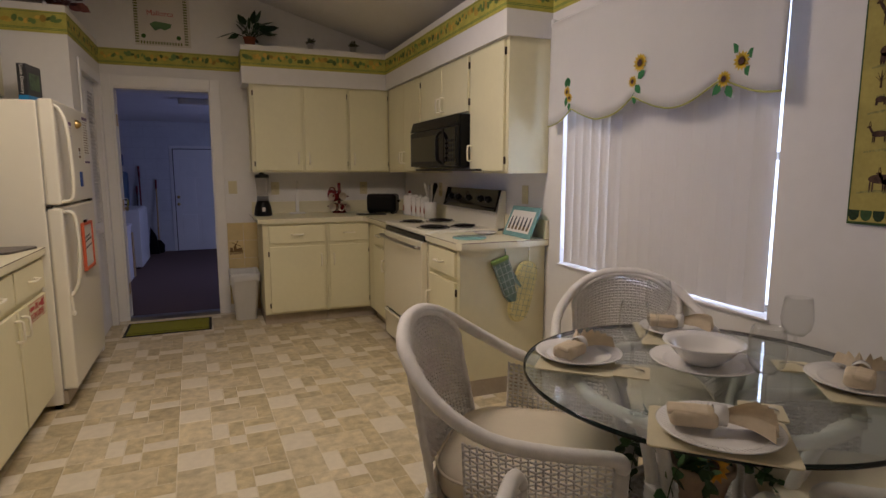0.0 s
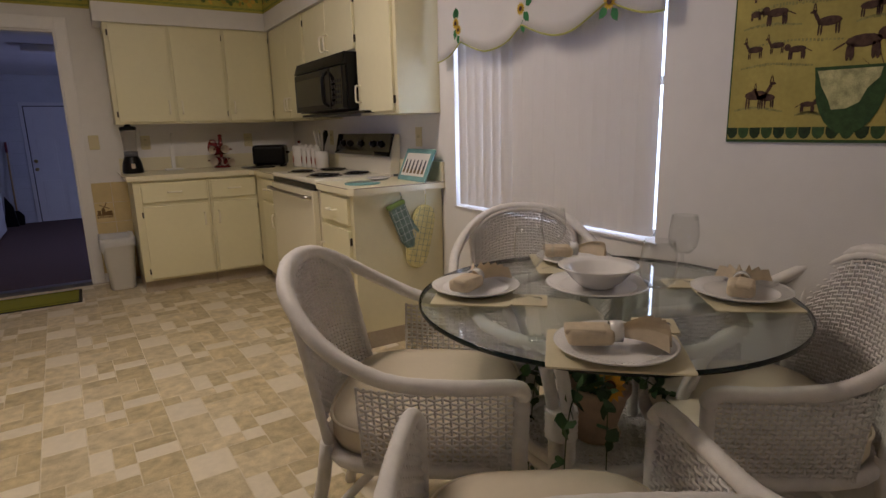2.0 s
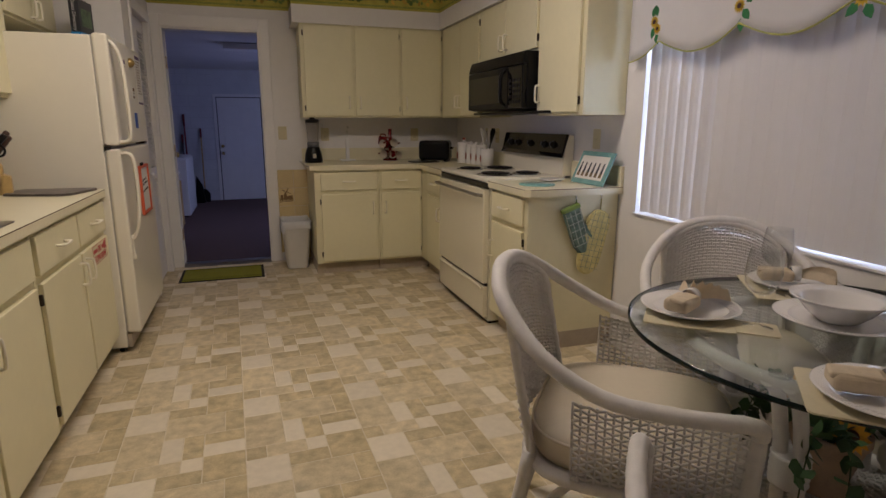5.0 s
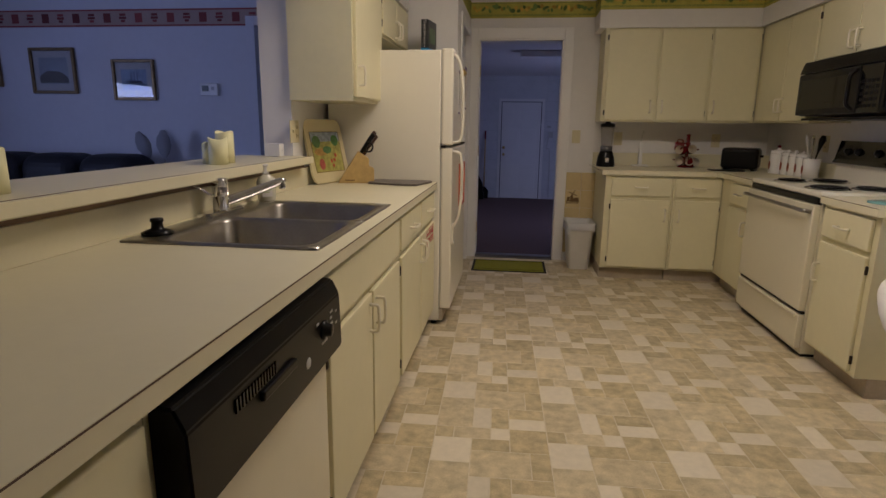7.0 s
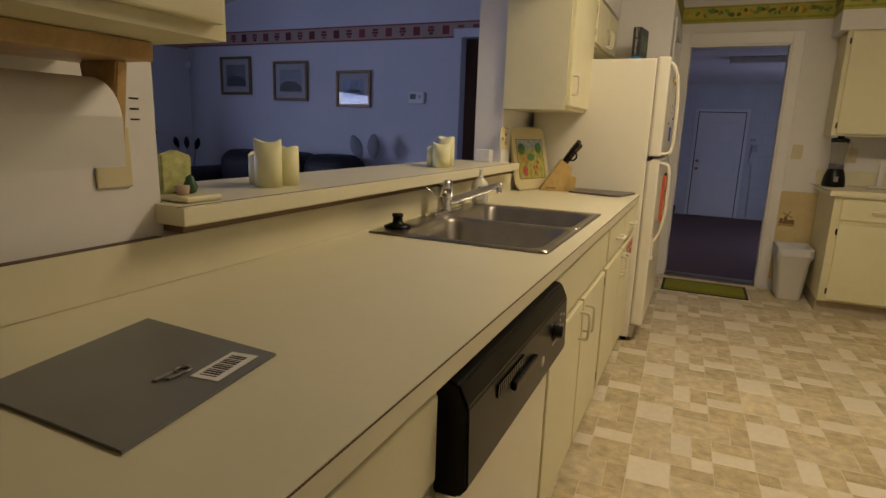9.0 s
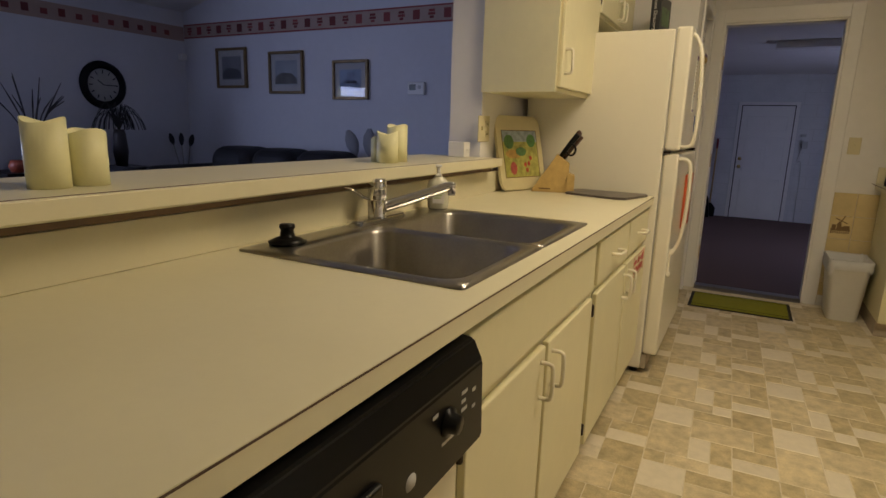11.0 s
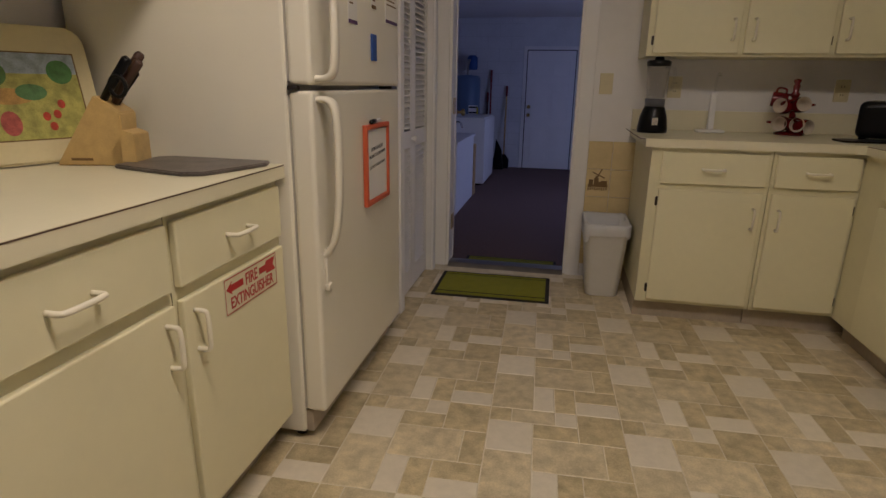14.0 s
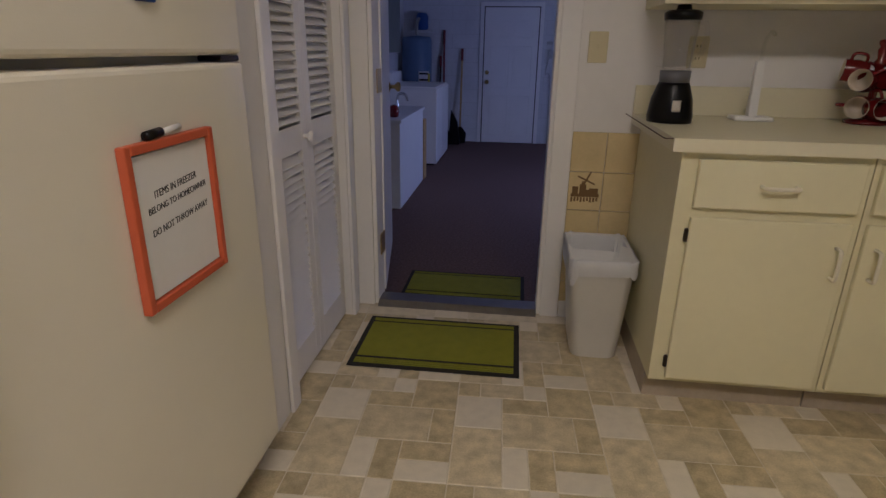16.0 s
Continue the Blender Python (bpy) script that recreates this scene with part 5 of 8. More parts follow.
# waste bin
BX, BY = 0.608, 6.045
wbn = thing("waste_bin", (BX, BY, 0), "white plastic waste bin with a crumpled liner folded over its rim", "waste bin")
bm = bmesh.new()
levels = [(0.0, 0.083, 0.138), (0.008, 0.090, 0.145), (0.395, 0.119, 0.170), (0.400, 0.124, 0.176), (0.418, 0.124, 0.176), (0.420, 0.118, 0.170), (0.02, 0.085, 0.138)]
rings = [[bm.verts.new((BX + x, BY + y, z)) for x, y in rounded(-a, -b_, a, b_, 0.035)] for z, a, b_ in levels]
for a, b_ in zip(rings, rings[1:]):
    add_rim(bm, a, b_)
bm.faces.new(rings[0])
bm.faces.new(rings[-1])
bmesh.ops.recalc_face_normals(bm, faces=bm.faces)
part("bin", bm, WHITEPL, wbn)
bm = bmesh.new()
rings = []
for j, (drop, e) in enumerate(((1.0, 0.0035), (0.7, 0.006), (0.35, 0.004), (0.0, 0.005), (-0.06, -0.001), (0.10, -0.009), (0.9, -0.014))):
    ring = rounded(-0.124, -0.176, 0.124, 0.176, 0.035, 12)
    row = []
    for k, (x, y) in enumerate(ring):
        w = 2 * math.pi * k / len(ring)
        depth = 0.078 + 0.022 * math.sin(2 * w + 0.6) + 0.012 * math.sin(5 * w)
        z = 0.420 - depth * drop if drop >= 0 else 0.425
        shrink = 1.0 - 0.075 * max(0.0, 0.42 - z) / 0.40 * 1.0
        ruck = 0.0032 * math.sin(17 * w + 2.2 * j) * (0.25 + abs(drop)) + 0.002 * math.sin(31 * w + j)
        l = math.hypot(x, y)
        row.append(bm.verts.new((BX + x * shrink + x / l * (e + ruck), BY + y * shrink + y / l * (e + ruck), z + 0.003 * math.sin(9 * w + j))))
    rings.append(row)
for a, b_ in zip(rings, rings[1:]):
    add_rim(bm, a, b_)
part("liner", bm, cloth("white_bin_liner", (0.78, 0.78, 0.79), 0.3), wbn, "crumpled white bin liner")


def mat_rug(x0, y0, x1, y1, z, label):
    r = thing("door_mat", ((x0 + x1) / 2, (y0 + y1) / 2, z), label, "door mat", "green door mats")
    part("backing", box(x0, y0, z + 0.0005, x1, y1, z + 0.006, 0.002), DARKMAT, r)
    part("centre_panel", box(x0 + 0.022, y0 + 0.075, z + 0.006, x1 - 0.022, y1 - 0.06, z + 0.0095, 0.002), GREENMAT, r, "olive green centre")
    for y in (y0 + 0.022, y0 + 0.036, y0 + 0.050, y1 - 0.031, y1 - 0.045):
        part("stripe", box(x0 + 0.022, y, z + 0.006, x1 - 0.022, y + 0.009, z + 0.0085), GREENMAT, r)
    return r


r = mat_rug(-0.331, -0.213, 0.331, 0.213, 0, "olive green rubber-backed mat in front of the doorway")
r.matrix_basis = pose(-0.014, 5.915, 0.0, 0, 0, 0.5)
mat_rug(-0.385, 6.93, 0.355, 7.325, GZ, "olive green mat on the utility room carpet")

# louvred closet doors
for k, (y0, y1) in enumerate(((5.45, 5.784), (5.787, 6.12))):
    ld = thing("louvre_door", (CX - 0.06, (y0 + y1) / 2, 0.01), "white louvred bifold closet door", "closet door", "louvred closet doors", "")
    x0, x1 = CX - 0.062, CX - 0.030
    part("stile", boxes([(x0, y0, 0.012, x1, y0 + 0.05, 2.02), (x0, y1 - 0.05, 0.012, x1, y1, 2.02)], 0.002), TRIM, ld)
    part("rail", boxes([(x0, y0 + 0.05, 0.012, x1, y1 - 0.05, 0.14), (x0, y0 + 0.05, 0.82, x1, y1 - 0.05, 0.91), (x0, y0 + 0.05, 1.93, x1, y1 - 0.05, 2.02)], 0.002), TRIM, ld)
    z = 0.155
    while z < 1.92:
        if not 0.805 < z < 0.92:
            part("slat", box(-0.024, y0 + 0.05, -0.0028, 0.024, y1 - 0.05, 0.0028, 0, 1, pose((x0 + x1) / 2, 0, z, 0, 50, 0)), TRIM, ld)
        z += 0.028
    if k == 0:
        part("knob", moved(lathe([(0.008, 0), (0.008, 0.012), (0.018, 0.02), (0.018, 0.028), (0, 0.034)], (0, 0, 0), 18), Matrix.Translation((x1, y1 - 0.03, 0.865)) @ pose(0, 0, 0, 0, 90, 0)), TRIM, ld)
# black sheet stands in for the shade behind the louvres
structure("closet_shade", box(XW, 5.28, 0, XW + 0.02, 6.26, 2.28), BLACKSOFA_SHADE, "black sheet painted as the shade inside the closet", "wall")
# open white door leaf swung into the utility room
dl = thing("door_leaf", (D0 + 0.03, YN + 0.12, 0.02), "white door standing open into the utility room with brass hinges", "door")
mdl = pose(D0 + 0.028, YN + 0.128, 0.02, 0, 0, 100)
part("slab", moved(box(0, 0, 0, 0.74, 0.035, 1.99, 0.003), mdl), TRIM, dl)
for z in (0.28, 1.02, 1.75):
    part("hinge", box(D0 + 0.0225, YN + 0.05, z - 0.05, D0 + 0.027, YN + 0.128, z + 0.05, 0.001), BRASS, dl, "worn brass hinge")
part("knob", moved(lathe([(0.026, 0), (0.026, 0.004), (0.01, 0.008), (0.01, 0.03), (0.027, 0.045), (0.024, 0.06), (0, 0.066)], (0, 0, 0), 18), mdl @ Matrix.Translation((0.67, 0, 0.93)) @ pose(0, 0, 0, 90, 0, 0)), BRASS, dl)

# ---- window, blinds, valance ----
w = thing("window_1", (XE + 0.10, 2.765, WZ0), "aluminium kitchen window behind vertical blinds", "window", kind="structure")
part("window_frame", boxes([(XE + 0.09, W0, WZ0, XE + 0.12, W0 + 0.03, WZ1), (XE + 0.09, W1 - 0.03, WZ0, XE + 0.12, W1, WZ1), (XE + 0.09, W0 + 0.03, WZ0, XE + 0.12, W1 - 0.03, WZ0 + 0.03), (XE + 0.09, W0 + 0.03, WZ1 - 0.03, XE + 0.12, W1 - 0.03, WZ1), (XE + 0.092, W0 + 0.03, 1.36, XE + 0.118, W1 - 0.03, 1.39)], 0.002), STEEL, w)
pn = part("pane", box(XE + 0.104, W0 + 0.03, WZ0 + 0.03, XE + 0.107, W1 - 0.03, WZ1 - 0.03), CLEAR, w)
pn.visible_shadow = False
part("window_sill", box(XE - 0.012, W0 - 0.01, WZ0 - 0.006, XE + 0.09, W1 + 0.01, WZ0 + 0.003, 0.002), CHINA, w, "white marble sill")
vb = thing("vertical_blind", (XE + 0.03, 2.765, WZ0 + 0.01), "closed white vertical blinds with daylight behind them", "blinds")
VINYL = cloth("white_vinyl_slat", (0.70, 0.67, 0.64), 0.10, 0.02, 60)
part("head_rail", box(XE + 0.015, W0 + 0.01, WZ1 - 0.04, XE + 0.05, W1 - 0.01, WZ1 - 0.005, 0.003), WHITEPL, vb)
n = 17
rnd = random.Random(11)
for k in range(n):
    y = W0 + 0.085 + (W1 - W0 - 0.145) * k / (n - 1)
    bm = bmesh.new()
    prof = [(-0.046, 0.0), (-0.024, 0.005), (0, 0.0066), (0.024, 0.005), (0.046, 0.0)]
    add_prism(bm, prof + [(a, b - 0.0012) for a, b in reversed(prof)], "z", 0, WZ1 - WZ0 - 0.055)
    part("slat", moved(bm, pose(XE + 0.032, y, WZ0 + 0.012, 0, 0, 90 + (4 if k < 11 else 20) + rnd.uniform(-3, 3))), VINYL, vb)
va = thing("valance", (XE - 0.05, 2.76, 1.60), "white cloth valance with embroidered sunflowers and a scalloped yellow hem", "valance")
LINEN = cloth("white_valance_cloth", (0.72, 0.70, 0.68), 0.22, 0.02, 300)
NV, NH = 10, 72


def hem(u):
    """Height of the scalloped hem at u from 0 (towards the dining corner) to 1."""
    a = u * 3.0
    return 1.565 + 0.075 * (1 - abs(math.cos(math.pi * (a - 0.02)))) + 0.02 * (1 - u)


def drape(u, v):
    y = 2.065 + u * 1.43
    z = hem(u) + v * (2.12 - hem(u))
    x = XE - 0.045 - 0.012 * (1 - v) - 0.006 * math.sin(u * 31 + 1.3 * math.sin(u * 9)) * (0.4 + 0.6 * (1 - v))
    return Vector((x, y, z))


bm = bmesh.new()
g = [[bm.verts.new(drape(i / NH, j / NV)) for j in range(NV + 1)] for i in range(NH + 1)]
for i in range(NH):
    for j in range(NV):
        bm.faces.new((g[i][j], g[i + 1][j], g[i + 1][j + 1], g[i][j + 1])).smooth = True
cl = part("cloth", bm, LINEN, va)
md = cl.modifiers.new("thick", "SOLIDIFY")
md.thickness = 0.002
part("hem", tube([drape(i / 120, 0.0) + Vector((-0.002, 0, 0)) for i in range(121)], 0.0035, 6), material("yellow_green_piping", (0.42, 0.42, 0.10), 0.8), va, "yellow-green piping")
part("rod", tube([(XE - 0.035, 2.06, 2.125), (XE - 0.035, 3.5, 2.125)], 0.008, 8), WHITEPL, va)
for y in (2.06, 3.5):
    part("bracket", box(XE - 0.045, y - 0.012, 2.105, XE - 0.002, y + 0.012, 2.145, 0.003), WHITEPL, va)
YEL = material("yellow_embroidery", (0.62, 0.42, 0.03), 0.8, island=0.15)
GRN = material("green_embroidery", (0.03, 0.16, 0.05), 0.8, island=0.3)
DKB = material("dark_brown_embroidery", (0.07, 0.03, 0.015), 0.8)


def flat_leaf(bm, c, ax, ay, length, width, turn):
    """A pointed flat leaf at c in the plane of ax and ay."""
    d = ax * math.cos(turn) + ay * math.sin(turn)
    e = -ax * math.sin(turn) + ay * math.cos(turn)
    pts = [(0, 0), (0.3, 0.5), (0.65, 0.42), (1, 0), (0.65, -0.42), (0.3, -0.5)]
    bm.faces.new([bm.verts.new(c + d * length * a + e * width * b) for a, b in pts])


def sunflower(pet, cen, c, ax, ay, r, nrm):
    for k in range(13):
        flat_leaf(pet, c, ax, ay, r, r * 0.42, 2 * math.pi * k / 13)
    cen.faces.new([cen.verts.new(c + nrm * 0.0015 + (ax * math.cos(w_) + ay * math.sin(w_)) * r * 0.36) for w_ in [2 * math.pi * k / 12 for k in range(12)]])


AX, AY, NR = Vector((0, -1, 0)), Vector((0, 0, 1)), Vector((-1, 0, 0))
for y, z, r, leaves in ((3.315, 1.735, 0.030, ((-0.03, 0.03, 1.9), (0.0, -0.03, 4.4), (0.03, 0.03, 1.2))), (3.285, 1.70, 0.026, ((0.02, -0.03, 5.2),)),
                        (2.755, 1.79, 0.042, ()), (2.795, 1.715, 0.028, ((-0.03, -0.02, 5.4), (-0.05, 0.01, 0.6), (-0.02, -0.06, 4.8))),
                        (2.235, 1.71, 0.036, ((-0.03, 0.02, 0.2), (0.03, 0.04, 2.4), (-0.02, -0.03, 5.6))), (2.30, 1.655, 0.032, ((0.02, -0.02, 3.9), (-0.02, -0.03, 5.2)))):
    u = (y - 2.065) / 1.43
    c = drape(u, (z - hem(u)) / (2.12 - hem(u))) + Vector((-0.006, 0, 0))
    pet, cen = bmesh.new(), bmesh.new()
    sunflower(pet, cen, c, AX, AY, r, NR)
    flower = part("sunflower", pet, YEL, va, "embroidered yellow petals")
    part("flower_centre", cen, DKB, flower)
    for dy, dz, turn in leaves:
        gr = bmesh.new()
        flat_leaf(gr, c + Vector((0.002, dy * 0.6, dz * 0.8)), AX, AY, 0.055, 0.035, turn)
        part("embroidered_leaf", gr, GRN, va)
part("embroidered_stem", box(c.x + 0.01, 2.772, 1.65, c.x + 0.012, 2.778, 1.77), GRN, va)

# ---- wall hanging ----
wh = thing("wall_hanging", (XE - 0.006, 1.65, 1.15), "yellow cloth wall hanging with brown wild animals and a green border", "wall hanging")
HY0, HY1, HZ0, HZ1 = 1.385, 1.85, 1.16, 1.86
part("cloth", box(XE - 0.0075, HY0, HZ0, XE - 0.003, HY1, HZ1), material("yellow_printed_cloth", (0.40, 0.335, 0.085), 0.9, spot=0.12, scale=9, bump=0.3, grain=500), wh)
hx = XE - 0.0082
HGREEN = material("dark_green_cloth_print", (0.035, 0.075, 0.022), 0.9, spot=0.3, scale=60)
part("green_border", boxes([(hx, HY0, HZ0, hx + 0.0005, HY1, HZ0 + 0.008), (hx, HY0, HZ1 - 0.008, hx + 0.0005, HY1, HZ1), (hx, HY0, HZ0 + 0.008, hx + 0.0005, HY0 + 0.004, HZ1 - 0.008), (hx, HY1 - 0.004, HZ0 + 0.008, hx + 0.0005, HY1, HZ1 - 0.008)]), HGREEN, wh)
HLEAF = material("black_green_leaf_print", (0.016, 0.035, 0.012), 0.9, spot=0.4, scale=90)
for k in range(13):
    y = HY0 + 0.020 + 0.0355 * k
    for zc, half in ((HZ0 + 0.027, 0.0165), (HZ1 - 0.027, 0.0165)):
        bm = bmesh.new()
        add_prism(bm, [(y - half, zc + 0.016), (y + half, zc + 0.016), (y + half * 0.95, zc - 0.002), (y + half * 0.55, zc - 0.013), (y, zc - 0.017), (y - half * 0.55, zc - 0.013), (y - half * 0.95, zc - 0.002)], "x", hx - 0.0001, hx + 0.0005)
        part("leaf_print", bm, HGREEN if k % 2 else HLEAF, wh)
part("rod", tube([(XE - 0.008, HY0 - 0.01, HZ1 + 0.004), (XE - 0.008, HY1 + 0.01, HZ1 + 0.004)], 0.006, 8), WOOD, wh)
ABR = material("dark_brown_animal_print", (0.075, 0.04, 0.025), 0.9, spot=0.4, scale=70)


def animal(bm, y, z, s, kind, flip=1):
    """A plain four-legged shape on the cloth; s is its length."""
    def blob(cy, cz, ry, rz, turn=0.0, n=12):
        vs = []
        for k in range(n):
            a = -2 * math.pi * k / n
            u, v = ry * math.cos(a), rz * math.sin(a)
            vs.append(bm.verts.new((hx - 0.0004, y - flip * s * (cy + u * math.cos(turn) - v * math.sin(turn)), z + s * (cz + u * math.sin(turn) + v * math.cos(turn)))))
        bm.faces.new(vs)
    fat = {"heavy": 0.27, "cat": 0.17, "deer": 0.18}[kind]
    blob(0, 0.45, 0.45, fat)
    for cy in (-0.36, -0.26, 0.26, 0.36):
        blob(cy, 0.18, 0.035 if kind == "deer" else 0.06, 0.24, 0.1 * cy)
    if kind == "deer":
        blob(0.47, 0.66, 0.07, 0.26, -0.5)
        blob(0.60, 0.86, 0.13, 0.06, -0.2)
        blob(0.52, 1.02, 0.02, 0.16, -0.2)
        blob(0.60, 1.02, 0.02, 0.16, 0.2)
    elif kind == "heavy":
        blob(0.52, 0.50, 0.18, 0.17)
        blob(0.66, 0.30, 0.05, 0.22, 0.1)
    else:
        blob(0.48, 0.58, 0.17, 0.17)
        blob(-0.58, 0.36, 0.20, 0.025, 0.5)


for row in ((1.765, 1.262, 0.078, "deer", 1), (1.735, 1.262, 0.060, "deer", -1), (1.617, 1.245, 0.045, "cat", 1),
            (1.779, 1.405, 0.052, "deer", -1), (1.716, 1.412, 0.048, "deer", -1), (1.660, 1.392, 0.055, "cat", -1), (1.497, 1.376, 0.095, "cat", 1),
            (1.786, 1.512, 0.035, "heavy", 1), (1.724, 1.492, 0.070, "cat", -1), (1.584, 1.448, 0.070, "deer", -1), (1.490, 1.478, 0.055, "deer", 1), (1.450, 1.480, 0.060, "deer", -1),
            (1.647, 1.546, 0.055, "cat", 1), (1.597, 1.565, 0.055, "deer", 1), (1.565, 1.60, 0.045, "heavy", -1), (1.768, 1.630, 0.075, "heavy", 1), (1.70, 1.635, 0.060, "heavy", 1),
            (1.46, 1.615, 0.060, "deer", 1), (1.55, 1.70, 0.080, "deer", 1), (1.66, 1.72, 0.070, "heavy", -1), (1.77, 1.74, 0.075, "deer", -1)):
    bm = bmesh.new()
    animal(bm, *row)
    part("animal_print", bm, ABR, wh, "dark brown animal shape")
rnd = random.Random(8)
OLIVE = material("olive_ground_print", (0.27, 0.25, 0.08), 0.9, spot=0.3, scale=80)
for ya, yb, z in ((1.83, 1.69, 1.256), (1.65, 1.56, 1.238), (1.82, 1.62, 1.378), (1.80, 1.55, 1.437), (1.82, 1.66, 1.490), (1.52, 1.40, 1.470), (1.80, 1.58, 1.538), (1.62, 1.44, 1.585), (1.82, 1.66, 1.622), (1.70, 1.42, 1.69)):
    bm = bmesh.new()
    for k in range(26):
        f_ = k / 25
        y = ya + (yb - ya) * f_
        h = 0.004 + 0.006 * rnd.random() * math.sin(math.pi * f_)
        add_box(bm, hx + 0.0001, y - 0.006, z - h + 0.008 * math.sin(4 * f_), hx + 0.0006, y, z + 0.008 * math.sin(4 * f_) + 0.001)
    part("ground_print", bm, OLIVE, wh)
# two printed trees
for y, z, s_ in ((1.425, 1.235, 0.20), (1.79, 1.560, 0.05)):
    bm = bmesh.new()
    for dy, top, lean in ((0, 1.0, 0.0), (0.02, 0.9, 0.22), (-0.02, 0.95, -0.18), (0.01, 0.7, 0.35), (-0.01, 0.62, -0.30)):
        a_ = Vector((hx - 0.0003, y, z + s_ * 0.35 * (abs(lean) > 0)))
        b_ = Vector((hx - 0.0003, y + s_ * lean, z + s_ * top))
        n_ = Vector((0, 0.0035 if not lean else 0.0016, 0))
        bm.faces.new([bm.verts.new(v) for v in (a_ - n_, a_ + n_, b_ + n_ * 0.3, b_ - n_ * 0.3)])
    part("tree_print", bm, ABR, wh)
# map shield
bm = bmesh.new()
SH = [(1.607, 1.362)] + [(1.515 + 0.088 * math.cos(a), 1.335 - 0.152 * math.sin(a)) for a in [math.pi * k / 14 for k in range(15)]] + [(1.430, 1.357)]
add_prism(bm, SH, "x", hx - 0.0014, hx - 0.0006)
part("shield_print", bm, HGREEN, wh)
bm = bmesh.new()
add_prism(bm, [(1.598, 1.352), (1.445, 1.350), (1.450, 1.325), (1.475, 1.30), (1.490, 1.265), (1.52, 1.25), (1.555, 1.248), (1.565, 1.275), (1.585, 1.31)], "x", hx - 0.0024, hx - 0.0016)
part("map_print", bm, material("pale_map_print", (0.44, 0.42, 0.20), 0.9, spot=0.35, scale=40), wh)

# ---- dining set ----
TC = Vector((1.675, 1.855, 0))


def weave(bm, surf, rows, cols, r=0.0035, lift=0.005):
    """Woven strands over spokes on the surface surf(s, t)."""
    def nrm(s, t):
        a, b = surf(s + 0.01, t) - surf(s - 0.01, t), surf(s, t + 0.01) - surf(s, t - 0.01)
        return a.cross(b).normalized()
    for i in range(rows):
        t = (i + 0.5) / rows
        add_tube(bm, [surf(j / cols, t) + nrm(j / cols, t) * lift * (1 if (i + j) % 2 else -1) for j in range(cols + 1)], r, 4)
    for j in range(cols + 1):
        add_tube(bm, [surf(j / cols, k / 6) for k in range(7)], r * 0.8, 4)


ch = thing("dining_chair", (0, 0, 0), "white painted wicker armchair with a cream seat cushion", "chair", "chairs round the table")
RAIL = [(0.265, 0.27, 0.655), (0.283, 0.25, 0.688), (0.302, 0.12, 0.692), (0.308, -0.04, 0.71), (0.285, -0.18, 0.785), (0.20, -0.285, 0.88), (0.10, -0.325, 0.93), (0, -0.335, 0.942)]
line = smooth_line(RAIL + [(-x, y, z) for x, y, z in reversed(RAIL[:-1])], 6)
part("arm_rail", tube(line, 0.0195, 10, wrap=0.05), WICKER, ch)


def back(s, t):
    u = 2 * s - 1
    lo = Vector((0.225 * u, -0.20 - 0.06 * (1 - u * u), 0.47))
    hi = Vector((0.215 * u, -0.265 - 0.06 * (1 - abs(u) ** 2), 0.93 - 0.10 * abs(u) ** 2.6))
    return lo.lerp(hi, t)


bm = bmesh.new()
weave(bm, back, 36, 28, 0.0048, 0.0045)
part("back_weave", bm, WICKER, ch, "woven wicker back")
part("back_frame", tube(smooth_line([back(0, k / 4) for k in range(5)] + [back(k / 8, 1.0) for k in range(1, 8)] + [back(1, 1 - k / 4) for k in range(5)], 3), 0.011, 8, wrap=0.12), WICKER, ch)
for sg in (1, -1):
    def side(s, t, sg=sg):
        y = -0.10 + 0.35 * s
        lo = Vector((sg * (0.275 - 0.02 * s), y, 0.445))
        hi = Vector((sg * (0.305 - 0.03 * s * s), y, 0.675 + 0.05 * max(0, 0.25 - s)))
        return lo.lerp(hi, t)
    bm = bmesh.new()
    weave(bm, side, 17, 20, 0.0048, 0.0045)
    part("side_weave", bm, WICKER, ch, "woven wicker side panel")
    part("front_leg", tube([(sg * 0.255, 0.25, 0.0), (sg * 0.26, 0.255, 0.2), (sg * 0.265, 0.26, 0.40), (sg * 0.267, 0.268, 0.665)], 0.018, 10), WICKER, ch)
    part("back_leg", tube(smooth_line([(sg * 0.25, -0.31, 0.0), (sg * 0.232, -0.27, 0.18), (sg * 0.222, -0.23, 0.32), (sg * 0.222, -0.205, 0.48)], 3), 0.018, 10), WICKER, ch)
    part("brace", tube(smooth_line([(sg * 0.235, -0.275, 0.17), (sg * 0.15, -0.15, 0.30), (sg * 0.07, -0.02, 0.42)], 4), 0.013, 8), WICKER, ch)
    part("side_stretcher", tube([(sg * 0.237, -0.28, 0.155), (sg * 0.257, 0.25, 0.175)], 0.013, 8), WICKER, ch)
    part("binding", tube([(sg * (0.240 - 0.0008 * k), -0.285 + 0.004 * k, 0.14 + 0.008 * k) for k in range(9)], 0.0235, 10, wrap=0.08), WICKER, ch)
ring = [(0.265 * math.copysign(abs(math.cos(a)) ** 0.55, math.cos(a)), 0.02 + 0.25 * math.copysign(abs(math.sin(a)) ** 0.6, math.sin(a)), 0.440) for a in [2 * math.pi * k / 48 for k in range(48)]]
part("seat_frame", tube(ring, 0.020, 8, closed=True, wrap=0.05), WICKER, ch)
part("seat_deck", moved(prism([(x * 0.96, y) for x, y, z in ring], "z", 0.430, 0.445), Matrix()), WICKER, ch)
bm = bmesh.new()
rings = []
